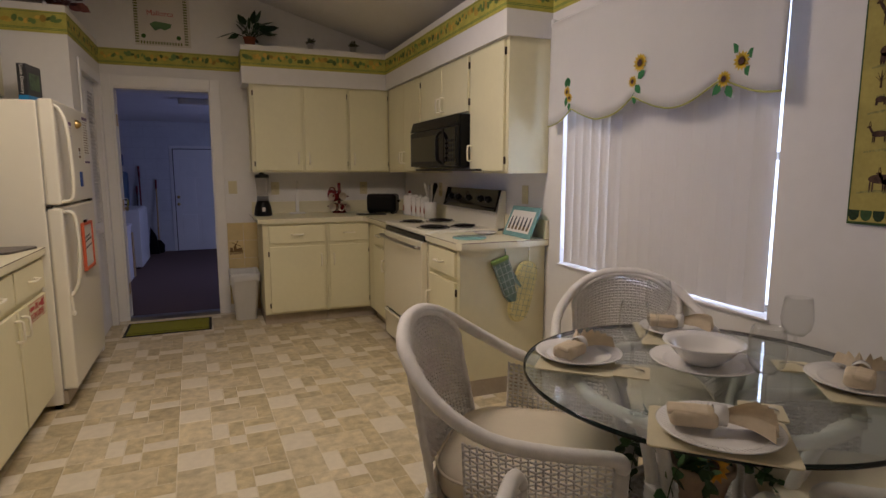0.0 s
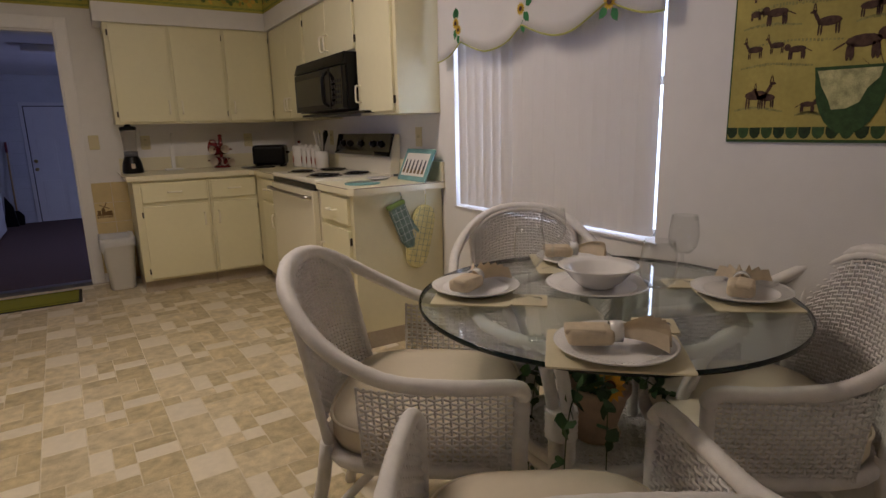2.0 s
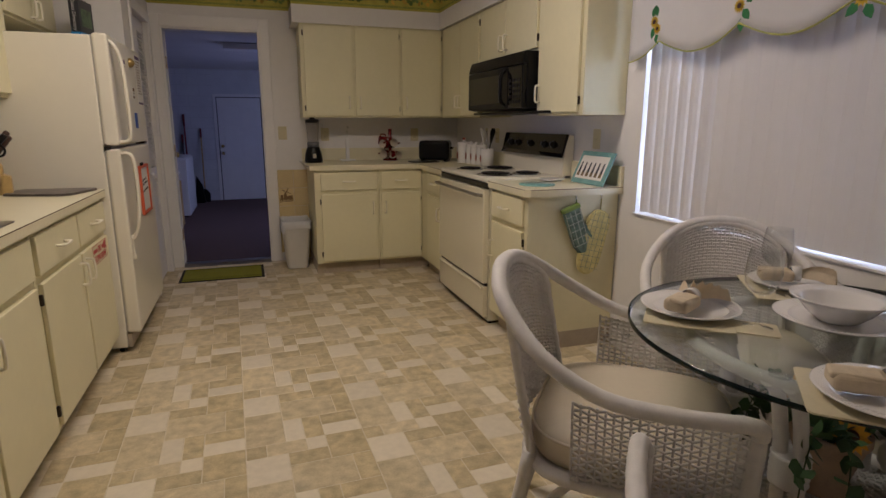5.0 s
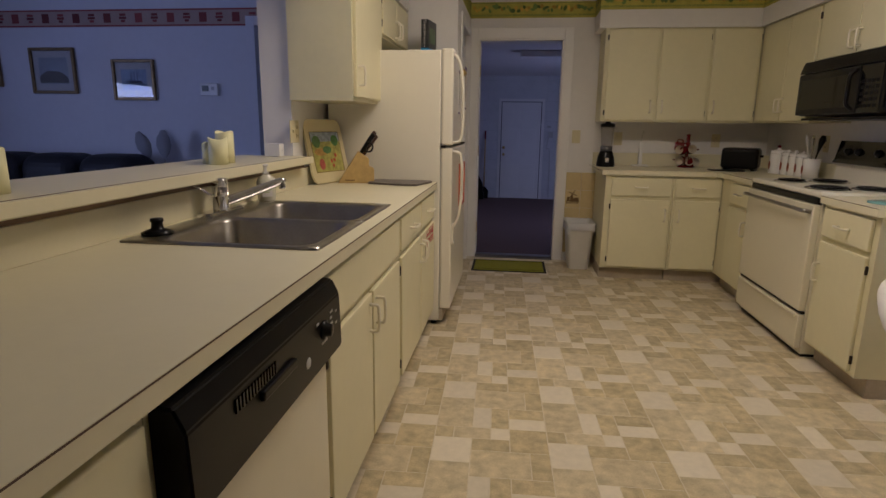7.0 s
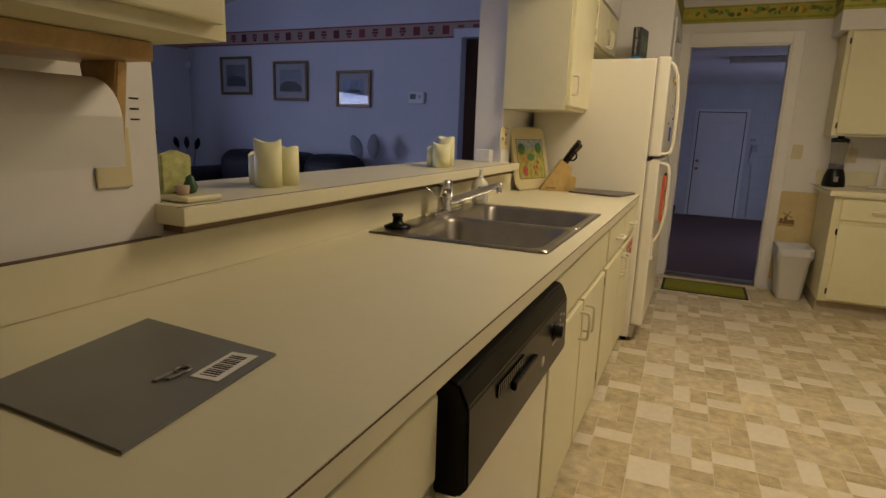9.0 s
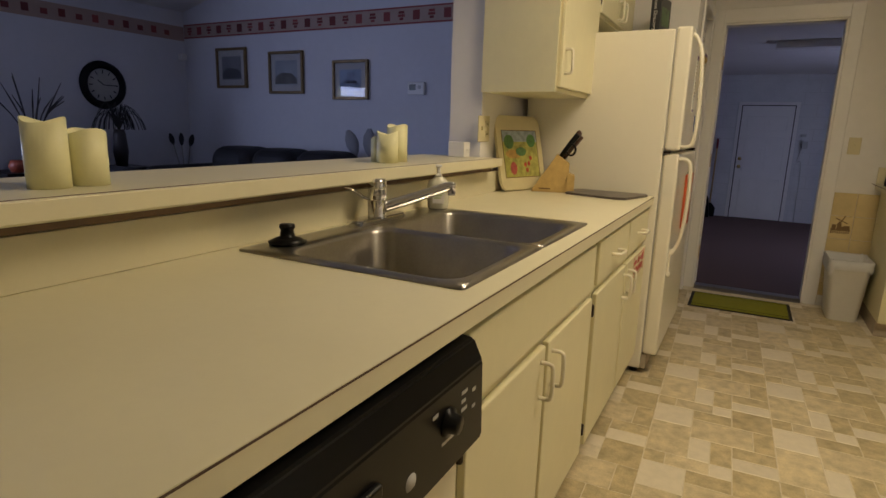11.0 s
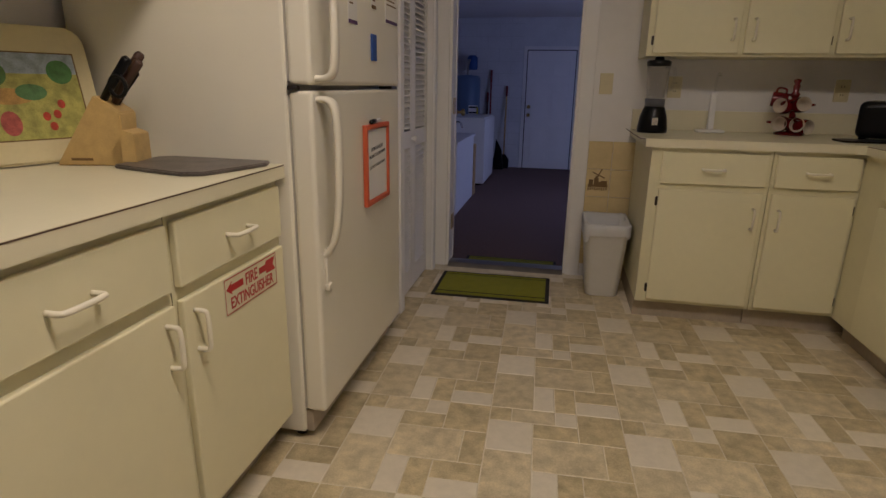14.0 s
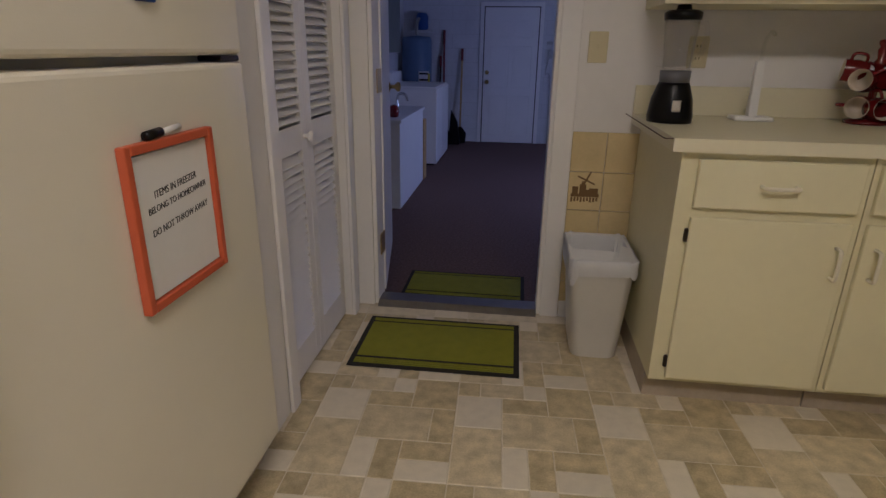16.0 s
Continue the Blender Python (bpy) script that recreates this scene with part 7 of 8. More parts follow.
# ---- ornaments on the soffits and gable ----
def potted(name, label, x, y, z, r, h, potmat, leafmat, n, length, seed, up=0.5):
    t = thing(name, (x, y, z), label, "plant")
    part("pot", lathe([(0, 0), (r * 0.75, 0), (r, h), (r * 1.08, h), (r * 1.08, h * 1.12), (r * 0.9, h * 1.12), (0, h)], (x, y, z), 20), potmat, t)
    rnd = random.Random(seed)
    bm = bmesh.new()
    for k in range(n):
        a, el = rnd.uniform(0, 6.28), rnd.uniform(0.15, 1.4)
        d = Vector((math.cos(a) * math.cos(el), math.sin(a) * math.cos(el), math.sin(el) * 0.9 + up * 0.2))
        base = Vector((x, y, z + h))
        l = length * rnd.uniform(0.5, 1.0)
        ax = (d + Vector((0, 0, -rnd.uniform(0, 0.8)))).normalized()
        ay = ax.cross(Vector((rnd.uniform(-1, 1), rnd.uniform(-1, 1), 1))).normalized()
        add_tube(bm, [base, base + d * l * 0.6], 0.0025, 4)
        flat_leaf(bm, base + d * l * 0.55, ax, ay, l * 0.6, l * 0.32, 0.0)
    part("leaves", bm, leafmat, t)


TERRA = material("terracotta", (0.32, 0.10, 0.05), 0.8, spot=0.1, scale=20)
DLEAF = material("dark_glossy_leaf", (0.012, 0.04, 0.018), 0.35, island=0.4)
potted("potted_plant", "dark leafy plant in a terracotta pot on the soffit", 0.75, 6.10, SZ1, 0.05, 0.08, TERRA, DLEAF, 34, 0.26, 4)
PEWT = material("pale_metal_cup", (0.55, 0.53, 0.50), 0.45, 0.3)
HERB = material("grey_green_herb", (0.06, 0.065, 0.03), 0.7, island=0.4)
potted("small_plant", "small herb in a pale metal cup on the soffit", 1.27, 6.08, SZ1, 0.028, 0.065, PEWT, HERB, 40, 0.06, 5, 1.5)
potted("small_plant", "small herb in a pale metal cup on the soffit", 1.66, 6.08, SZ1, 0.028, 0.065, PEWT, HERB, 40, 0.06, 6, 1.5)
potted("dried_flowers", "dried flower arrangement on top of the closet", -0.52, 5.42, 2.38, 0.04, 0.05, TERRA, material("dark_red_dried_leaf", (0.10, 0.03, 0.03), 0.7, island=0.5), 40, 0.22, 7)
bkt = thing("basket", (-0.72, 5.33, 2.38), "grey woven basket on top of the closet", "basket")
bm = bmesh.new()
for k in range(12):
    add_tube(bm, [(-0.72 + (0.11 + 0.002 * k) * math.cos(a), 5.33 + 0.08 * math.sin(a), 2.388 + k * 0.012) for a in [2 * math.pi * j / 36 for j in range(36)]], 0.008, 5, closed=True)
part("weave", bm, material("grey_wicker", (0.20, 0.18, 0.16), 0.8, spot=0.3, scale=60), bkt)
part("bottom", prism(oval(-0.72, 5.33, 0.10, 0.075), "z", 2.381, 2.388), BROWN, bkt)
tt = thing("tea_towel", (0.06, YN, 2.38), "framed white tea towel with a green checked edge on the gable", "wall hanging")
TX0, TX1, TZ0, TZ1 = -0.155, 0.275, 2.375, 2.98
part("towel", box(TX0, YN - 0.010, TZ0, TX1, YN - 0.004, TZ1, 0.002), material("white_towel_cloth", (0.62, 0.58, 0.52), 0.9, spot=0.03), tt)
part("check", boxes([(TX0, YN - 0.0112, TZ0 + 0.02 + 0.022 * i, TX0 + 0.03, YN - 0.0101, TZ0 + 0.032 + 0.022 * i) for i in range(26)] + [(TX1 - 0.05, YN - 0.0112, TZ0 + 0.02 + 0.022 * i, TX1 - 0.02, YN - 0.0101, TZ0 + 0.032 + 0.022 * i) for i in range(26)] + [(TX0 + 0.04 + 0.022 * i, YN - 0.0112, TZ0 + 0.012, TX0 + 0.052 + 0.022 * i, YN - 0.0101, TZ0 + 0.035) for i in range(15)]), material("olive_check", (0.15, 0.16, 0.04), 0.9), tt)
writing("lettering", "Mallorca", 0.06, Matrix(((1, 0, 0, 0.045), (0, 0, -1, YN - 0.0115), (0, 1, 0, 2.64), (0, 0, 0, 1))), RED, tt)
for nm, pts, colr in (("island_print", [(-0.04, 2.55), (0.0, 2.575), (0.06, 2.57), (0.13, 2.56), (0.12, 2.53), (0.07, 2.505), (0.05, 2.52), (0.0, 2.50)], (0.12, 0.22, 0.10)), ("clover_print", oval(-0.09, 2.45, 0.018, 0.018), (0.05, 0.12, 0.03)), ("clover_print", oval(0.18, 2.45, 0.018, 0.018), (0.05, 0.12, 0.03))):
    part(nm, prism(pts, "y", YN - 0.0115, YN - 0.0103), material(nm, colr, 0.9), tt)

# ---- living room ----
GILT = material("dull_gilt_frame", (0.20, 0.13, 0.055), 0.4, 0.4, spot=0.3, scale=40)
MOUNT = material("picture_mount", (0.50, 0.48, 0.47), 0.8)


def picture(x0, x1, z0, z1, label, sea, land, dark):
    p = thing("picture", ((x0 + x1) / 2, LY, z0), label, "picture", "framed pictures")
    y = LY - 0.002
    f = 0.028
    part("frame", boxes([(x0, y - 0.03, z0, x0 + f, y, z1), (x1 - f, y - 0.03, z0, x1, y, z1), (x0 + f, y - 0.03, z0, x1 - f, y, z0 + f), (x0 + f, y - 0.03, z1 - f, x1 - f, y, z1)], 0.006), GILT, p)
    part("mount", box(x0 + f, y - 0.012, z0 + f, x1 - f, y - 0.008, z1 - f), MOUNT, p)
    a, b_, c_, d_ = x0 + f + 0.055, x1 - f - 0.055, z0 + f + 0.06, z1 - f - 0.06
    part("print", box(a, y - 0.0135, c_, b_, y - 0.0122, d_), material("print_sky", sea, 0.7, spot=0.2, scale=8), p)
    h = c_ + (d_ - c_) * 0.38
    part("land_print", prism([(a, c_ + 0.01), (b_, c_ + 0.01), (b_, h * 0.6 + c_ * 0.4), (a + (b_ - a) * 0.75, h + 0.02), (a + (b_ - a) * 0.3, h + 0.03), (a, h - 0.02)], "y", y - 0.0148, y - 0.0137), material("print_land", land, 0.7, spot=0.3, scale=12), p)
    if dark:
        part("ship_print", boxes([(a + 0.08, y - 0.016, h - 0.01, b_ - 0.05, y - 0.0149, h + 0.015)] + [(a + 0.10 + 0.03 * i, y - 0.016, h + 0.015, a + 0.104 + 0.03 * i, y - 0.0149, h + 0.09) for i in range(3)]), material("print_ship", (0.05, 0.05, 0.06), 0.7), p)
    g = part("glazing", box(x0 + f, y - 0.0205, z0 + f, x1 - f, y - 0.0185, z1 - f), CLEAR, p)
    g.visible_shadow = False


picture(-3.73, -3.31, 1.445, 1.81, "gilt framed print of a sailing ship", (0.30, 0.36, 0.48), (0.20, 0.26, 0.38), True)
picture(-4.56, -4.10, 1.50, 1.915, "gilt framed print of a headland by the sea", (0.34, 0.36, 0.40), (0.13, 0.12, 0.11), False)
picture(-5.33, -4.88, 1.56, 1.975, "gilt framed print of a dark lake", (0.22, 0.22, 0.24), (0.08, 0.08, 0.09), False)
th = thing("thermostat", (-2.79, LY, 1.46), "white wall thermostat with a small display", "thermostat")
part("case", box(-2.87, LY - 0.03, 1.49, -2.70, LY - 0.001, 1.60, 0.006), WHITEPL, th)
part("display", box(-2.85, LY - 0.0315, 1.53, -2.785, LY - 0.0302, 1.58), material("lcd_grey", (0.10, 0.12, 0.11), 0.3), th)
part("button", boxes([(-2.76, LY - 0.0325, 1.54, -2.73, LY - 0.0302, 1.57)], 0.002), PRINT, th)
so = thing("sofa", (-4.1, 5.3, 0), "black leather sofa with rounded back cushions against the wall", "sofa")
part("base", box(-5.0, 4.75, 0.05, -3.15, 5.80, 0.42, 0.04, 3), BLACKSOFA_SHADE, so)
for i in range(3):
    part("back_cushion", box(-4.93 + i * 0.555, 5.34, 0.40, -4.37 + i * 0.555, 5.82, 0.965, 0.15, 6), BLACKSOFA_SHADE, so)
    part("seat_cushion", box(-4.88 + i * 0.535, 4.74, 0.40, -4.36 + i * 0.535, 5.40, 0.55, 0.06, 3), BLACKSOFA_SHADE, so)
for x in (-5.16, -3.28):
    part("arm", box(x, 4.72, 0.05, x + 0.28, 5.80, 0.78, 0.13, 5), BLACKSOFA_SHADE, so)
for k, (x, y) in enumerate(((-4.85, 3.95), (-4.2, 3.1))):
    s2 = thing("armchair", (x, y, 0), "black leather armchair in the dark living room", "armchair", "armchairs")
    part("base", box(x - 0.45, y - 0.45, 0.04, x + 0.45, y + 0.45, 0.42, 0.06, 3), BLACKSOFA_SHADE, s2)
    part("backrest", box(x - 0.45, y + 0.18 if k == 0 else y - 0.45, 0.40, x + 0.45, y + 0.48 if k == 0 else y - 0.15, 0.82, 0.14, 6), BLACKSOFA_SHADE, s2)
    for sg in (-1, 1):
        part("arm", box(x + sg * 0.46 - 0.11, y - 0.45, 0.1, x + sg * 0.46 + 0.11, y + 0.45, 0.62, 0.07, 3), BLACKSOFA_SHADE, s2)
# floor lamps with leaf-shaped shades
FROST = cloth("frosted_lamp_shade", (0.42, 0.42, 0.44), 0.4)
for x, y, n in ((-3.15, 5.70, 2), (-5.62, 5.62, 3)):
    fl = thing("floor_lamp", (x, y, 0), "floor lamp with slender stems and pale leaf-shaped shades", "floor lamp", "leaf shade lamps")
    part("foot", lathe([(0, 0), (0.13, 0), (0.13, 0.015), (0.02, 0.03), (0, 0.03)], (x, y, 0), 24), HINGE, fl)
    for k in range(n):
        dx = (k - 1) * 0.16
        tip = Vector((x + dx, y - 0.02 * k, 0.93))
        part("stem", tube(smooth_line([(x, y, 0.02), (x + dx * 0.15, y, 0.5), tip], 5), 0.006, 6), STEEL, fl)
        tilt = pose(0, 0, 0, 0, (k - 1) * 24, 0)
        sh = 1.0 if x > -4 else 0.55
        part("shade", moved(lathe([(0.012, 0), (0.045, 0.04), (0.07, 0.11), (0.062, 0.18), (0.02, 0.25)], (0, 0, 0), 18), Matrix.Translation(tip) @ tilt @ Matrix.Diagonal((sh, 0.5 * sh, sh, 1))), FROST if x > -4 else BLACKSOFA_SHADE, fl, "leaf-shaped shade")
ck = thing("wall_clock", (LX, 4.92, 1.28), "large round wall clock with a wide black rim", "clock")
mc = Matrix.Translation((LX + 0.002, 4.92, 1.525)) @ pose(0, 0, 0, 0, 90, 0) @ Matrix.Diagonal((0.82, 0.82, 0.9, 1))
part("rim", moved(lathe([(0.19, 0.0), (0.20, 0.03), (0.24, 0.045), (0.275, 0.03), (0.285, 0.0)], (0, 0, 0), 48), mc), BLACK, ck)
part("face", moved(lathe([(0, 0.012), (0.192, 0.012)], (0, 0, 0), 48), mc), material("grey_clock_face", (0.42, 0.41, 0.38), 0.7, spot=0.1, scale=8), ck)
part("hour_hand", moved(box(-0.006, 0, 0.016, 0.006, 0.09, 0.018), mc @ pose(0, 0, 0, 0, 0, 140)), BLACK, ck)
part("minute_hand", moved(box(-0.005, 0, 0.019, 0.005, 0.16, 0.021), mc @ pose(0, 0, 0, 0, 0, 0)), BLACK, ck)
for k in range(12):
    part("numeral", moved(box(-0.006, 0.135, 0.0125, 0.006, 0.175, 0.014), mc @ pose(0, 0, 0, 0, 0, 30 * k)), BLACK, ck)
cn = thing("console_table", (-5.6, 4.42, 0), "dark low console table with vases under the clock", "console table")
part("top", box(-5.83, 3.76, 0.70, -5.35, 5.08, 0.74, 0.004), BLACK, cn)
part("body", box(-5.81, 3.80, 0.05, -5.38, 5.04, 0.70, 0.004), BLACK, cn)
v1 = thing("vase", (-5.55, 4.085, 0.74), "dark vase of bare twigs on the console", "vase")
part("vase", lathe([(0, 0), (0.05, 0), (0.065, 0.12), (0.06, 0.24), (0.04, 0.30), (0.045, 0.31), (0, 0.30)], (-5.55, 4.085, 0.7405), 20), DARKVASE, v1)
rnd = random.Random(31)
for k in range(13):
    a, b_ = rnd.uniform(-0.32, 0.32), rnd.uniform(-0.08, 0.15)
    part("twig", tube(smooth_line([(-5.55, 4.085, 0.95), (-5.55 + b_ * 0.5, 4.085 + a * 0.45, 1.22), (-5.55 + b_, 4.085 + a, 1.34 + rnd.uniform(0, 0.22))], 3), [0.006, 0.006, 0.005, 0.005, 0.007, 0.005, 0.003], 5), DARKVASE, v1)
v2 = thing("vase", (-5.55, 4.855, 0.74), "tall dark vase with drooping dark foliage on the console", "vase")
part("vase", lathe([(0, 0), (0.05, 0), (0.07, 0.15), (0.055, 0.32), (0.045, 0.36), (0, 0.35)], (-5.55, 4.855, 0.7405), 20), DARKVASE, v2)
bm = bmesh.new()
for k in range(46):
    a, l = rnd.uniform(0, 6.28), rnd.uniform(0.10, 0.23)
    c_, s_ = math.cos(a) * l, math.sin(a) * l
    add_tube(bm, smooth_line([(-5.55, 4.855, 1.09), (-5.55 + c_ * 0.35, 4.855 + s_ * 0.5, 1.24 + rnd.uniform(0, 0.12)), (-5.55 + c_ * 0.7, 4.855 + s_, 1.20), (-5.55 + c_ * 0.8, 4.855 + s_ * 1.2, 1.10)], 3), 0.003, 4)
part("foliage", bm, material("dark_dry_grass", (0.03, 0.03, 0.025), 0.8), v2)
tagged(part("bowl_ornament", lathe([(0, 0), (0.05, 0), (0.07, 0.05), (0.05, 0.10), (0, 0.10)], (-5.47, 3.90, 0.7405), 16), material("orange_glaze", (0.30, 0.06, 0.03), 0.4)), "small orange and blue ornament on the console", "ornament")
st2 = thing("stereo", (-5.58, 4.425, 0.74), "dark compact stereo with two loudspeakers on the console", "stereo")
for y0 in (4.195, 4.545):
    sp = part("loudspeaker", box(-5.68, y0, 0.7405, -5.48, y0 + 0.13, 0.95, 0.006), BLACK, st2)
    part("cone", moved(lathe([(0.05, 0), (0.045, 0.004), (0.015, -0.004), (0, 0.002)], (0, 0, 0), 20), Matrix.Translation((-5.479, y0 + 0.065, 0.83)) @ pose(0, 0, 0, 0, 90, 0)), DARKVASE, sp)
unit = part("stereo_unit", box(-5.70, 4.33, 0.7405, -5.49, 4.54, 0.97, 0.008), DARKVASE, st2)
for z in (0.79, 0.84, 0.90):
    part("control_strip", box(-5.490, 4.35, z, -5.487, 4.52, z + 0.018), PRINT, unit, "pale control strip")
ac = tagged(part("corner_sensor", box(LX + 0.002, LY - 0.10, 1.86, LX + 0.07, LY - 0.03, 1.93, 0.01), WHITEPL), "small white sensor in the room corner", "sensor")
# hall behind the living room doorway
HALL = material("hall_wall_paint", (0.45, 0.28, 0.19), 0.8, spot=0.04)
structure("hall_wall", boxes([(LD0 - 0.5, LY + 1.0, 0, LD1 + 0.2, LY + 1.1, 2.6), (LD0 - 0.6, LY + 0.12, 0, LD0 - 0.5, LY + 1.1, 2.6), (LD0 - 0.6, LY + 0.12, 2.5, LD1 + 0.2, LY + 1.1, 2.6)]), HALL, "warm brown hall wall behind the doorway", "wall")
hd = thing("hall_door", (-1.95, LY + 0.9, 0), "brown wooden hall door", "door")
part("slab", box(-2.45, LY + 0.93, 0.01, -1.6, LY + 0.97, 1.75, 0.004), material("brown_door_wood", (0.22, 0.12, 0.08), 0.5, spot=0.1, scale=6), hd)
part("lintel", box(-2.5, LY + 0.92, 1.75, -1.5, LY + 0.985, 1.86, 0.004), material("tan_wood_trim", (0.40, 0.26, 0.13), 0.5), hd)
part("knob", lathe([(0, 0), (0.028, 0.01), (0.028, 0.03), (0, 0.04)], (-2.36, LY + 0.90, 0.95), 14), BRASS, hd)

# ---- utility room ----
gd = thing("panel_door", (0.09, GY - 0.05, GZ), "white six panel door at the far end of the utility room", "door")
gx0, gx1, gh = -0.31, 0.485, 1.975
part("slab", box(gx0, GY - 0.045, GZ + 0.008, gx1, GY - 0.008, GZ + gh, 0.003), TRIM, gd)
part("door_gap", boxes([(gx0 - 0.014, GY - 0.023, GZ, gx0 - 0.0005, GY - 0.0205, GZ + gh + 0.012), (gx1 + 0.0005, GY - 0.023, GZ, gx1 + 0.014, GY - 0.0205, GZ + gh + 0.012), (gx0 - 0.0005, GY - 0.023, GZ + gh + 0.0005, gx1 + 0.0005, GY - 0.0205, GZ + gh + 0.014), (gx0, GY - 0.05, GZ + 0.0005, gx1, GY - 0.012, GZ + 0.0078)]), BLACK, gd, "dark gap round the door")
for i in range(2):
    for z0_, z1_ in ((0.12, 0.72), (0.84, 1.44), (1.56, 1.80)):
        a = gx0 + 0.10 + i * 0.335
        p = part("panel", box(a, GY - 0.056, GZ + z0_, a + 0.275, GY - 0.046, GZ + z1_, 0.008), TRIM, gd)
        part("field", box(a + 0.04, GY - 0.061, GZ + z0_ + 0.04, a + 0.235, GY - 0.0565, GZ + z1_ - 0.04, 0.002), TRIM, p)
for z in (0.92, 1.06):
    part("knob", moved(lathe([(0.028, 0), (0.01, 0.01), (0.012, 0.03), (0.03, 0.045), (0, 0.06)], (0, 0, 0), 16), Matrix.Translation((gx0 + 0.055, GY - 0.045, GZ + z)) @ pose(0, 0, 0, 90, 0, 0)), BRASS, gd)
structure("garage_door_casing", boxes([(gx0 - 0.07, GY - 0.02, GZ, gx0 - 0.004, GY - 0.001, GZ + gh + 0.07), (gx1 + 0.004, GY - 0.02, GZ, gx1 + 0.07, GY - 0.001, GZ + gh + 0.07), (gx0 - 0.004, GY - 0.02, GZ + gh + 0.005, gx1 + 0.004, GY - 0.001, GZ + gh + 0.07)], 0.003), TRIM, "white door casing on the block wall", "door frame")
bw = bmesh.new()
for j in range(13):
    z = GZ + 0.2 * (j + 1)
    add_box(bw, -1.84, GY - 0.003, z - 0.004, gx0 - 0.075, GY - 0.0005, z + 0.004)
    add_box(bw, gx1 + 0.075, GY - 0.003, z - 0.004, 2.3, GY - 0.0005, z + 0.004)
    for i in range(10):
        x = -1.8 + 0.4 * i + 0.2 * (j % 2)
        if x < gx0 - 0.1 or x > gx1 + 0.1:
            add_box(bw, x - 0.004, GY - 0.003, z - 0.196, x + 0.004, GY - 0.0005, z - 0.004)
structure("block_joints", bw, material("grey_block_joint", (0.55, 0.55, 0.55), 0.9), "grey joints of the white block wall", "wall")
uc = thing("utility_sink_cabinet", (-1.15, 9.4, GZ), "white cabinet with a top, clutter on it, in the utility room", "cabinet")
UZ = GZ + 0.81
part("body", box(-1.54, 8.80, GZ + 0.005, -0.765, 10.03, UZ - 0.03, 0.004), WHITEPL, uc)
part("top", box(-1.54, 8.77, UZ - 0.03, -0.745, 10.05, UZ, 0.006), WHITEPL, uc)
tagged(part("faucet", tube(smooth_line([(-0.95, 9.6, UZ), (-0.95, 9.6, UZ + 0.14), (-0.86, 9.52, UZ + 0.16), (-0.83, 9.50, UZ + 0.10)], 4), 0.013, 8), CHROME), "chrome laundry tap on the white cabinet", "faucet")
tagged(part("striped_ornament", lathe([(0, 0), (0.04, 0), (0.05, 0.05), (0.03, 0.10), (0, 0.11)], (-0.86, 9.0, UZ + 0.0005), 16), REDCER), "small dark red ornament on the white cabinet", "ornament")
tagged(part("plank", box(-0.80, 10.10, GZ, -0.76, 10.24, GZ + 0.66, 0.003), WOOD), "short wooden plank leaning between the appliances", "plank")
for k, (y0_, lab) in enumerate(((10.89, "washing machine"), (11.46, "clothes dryer"))):
    a = thing(lab.replace(" ", "_"), (-1, y0_ + 0.35, GZ), "white " + lab + " in the utility room", lab.split()[-1])
    part("body", box(-1.5, y0_, GZ + 0.02, -0.735, y0_ + 0.56, GZ + 0.935, 0.012), WHITEPL, a)
    part("lid", box(-1.46, y0_ + 0.02, GZ + 0.935, -0.755, y0_ + 0.54, GZ + 0.955, 0.006), WHITEPL, a)
    part("console", box(-1.53, y0_ + 0.01, GZ + 0.935, -1.4, y0_ + 0.55, GZ + 1.10, 0.01), WHITEPL, a)
    part("foot", box(-1.45, y0_ + 0.03, GZ, -0.77, y0_ + 0.53, GZ + 0.02), BLACK, a)
HX, HY = -1.275, 12.55
wh_ = thing("water_heater", (HX, HY, GZ), "grey-blue water heater tank with a yellow energy label", "water heater")
part("tank", lathe([(0, 0.02), (0.21, 0.02), (0.22, 0.06), (0.22, 1.50), (0.20, 1.55), (0, 1.57)], (HX, HY, GZ), 32), material("blue_grey_enamel", (0.10, 0.16, 0.26), 0.3), wh_)
part("label", box(-1.21, 12.325, 0.62, -1.06, 12.33, 0.83), PAPER, wh_)
part("label_print", boxes([(-1.20, 12.3235, z, -1.07, 12.3248, z + 0.025) for z in (0.64, 0.70, 0.785)]), BLACK, wh_)
part("label_stripe", box(-1.075, 12.32, 0.62, -1.045, 12.324, 0.80), material("yellow_label", (0.6, 0.5, 0.05), 0.6), wh_)
part("pipe", tube(smooth_line([(HX, HY, GZ + 1.55), (HX, HY, 1.45), (HX, HY + 0.15, 1.55), (HX, 12.9, 1.55)], 4), 0.02, 8), STEEL, wh_)
part("stand", lathe([(0, 0), (0.19, 0), (0.19, 0.03), (0, 0.03)], (HX, HY, GZ), 20), BLACK, wh_)
tagged(part("blue_tank", lathe([(0, 0), (0.07, 0), (0.09, 0.03), (0.09, 0.20), (0.06, 0.24), (0, 0.245)], (-1.24, 12.82, 1.3985), 20), material("blue_tank_paint", (0.02, 0.07, 0.24), 0.4)), "blue pressure tank on a wall shelf in the utility room", "tank")
tagged(part("wall_shelf", box(-1.40, 12.70, 1.375, -1.10, GY - 0.002, 1.398), CONCRETE), "white wall shelf holding the blue tank", "shelf")
tagged(part("wall_cupboard", box(-1.55, 9.3, 1.10, -1.12, 10.6, 1.95, 0.004), material("grey_green_cupboard", (0.10, 0.11, 0.10), 0.6, spot=0.1)), "dark grey wall cupboard above the appliances", "cupboard")
REDH = material("dark_red_handle", (0.20, 0.03, 0.03), 0.5)
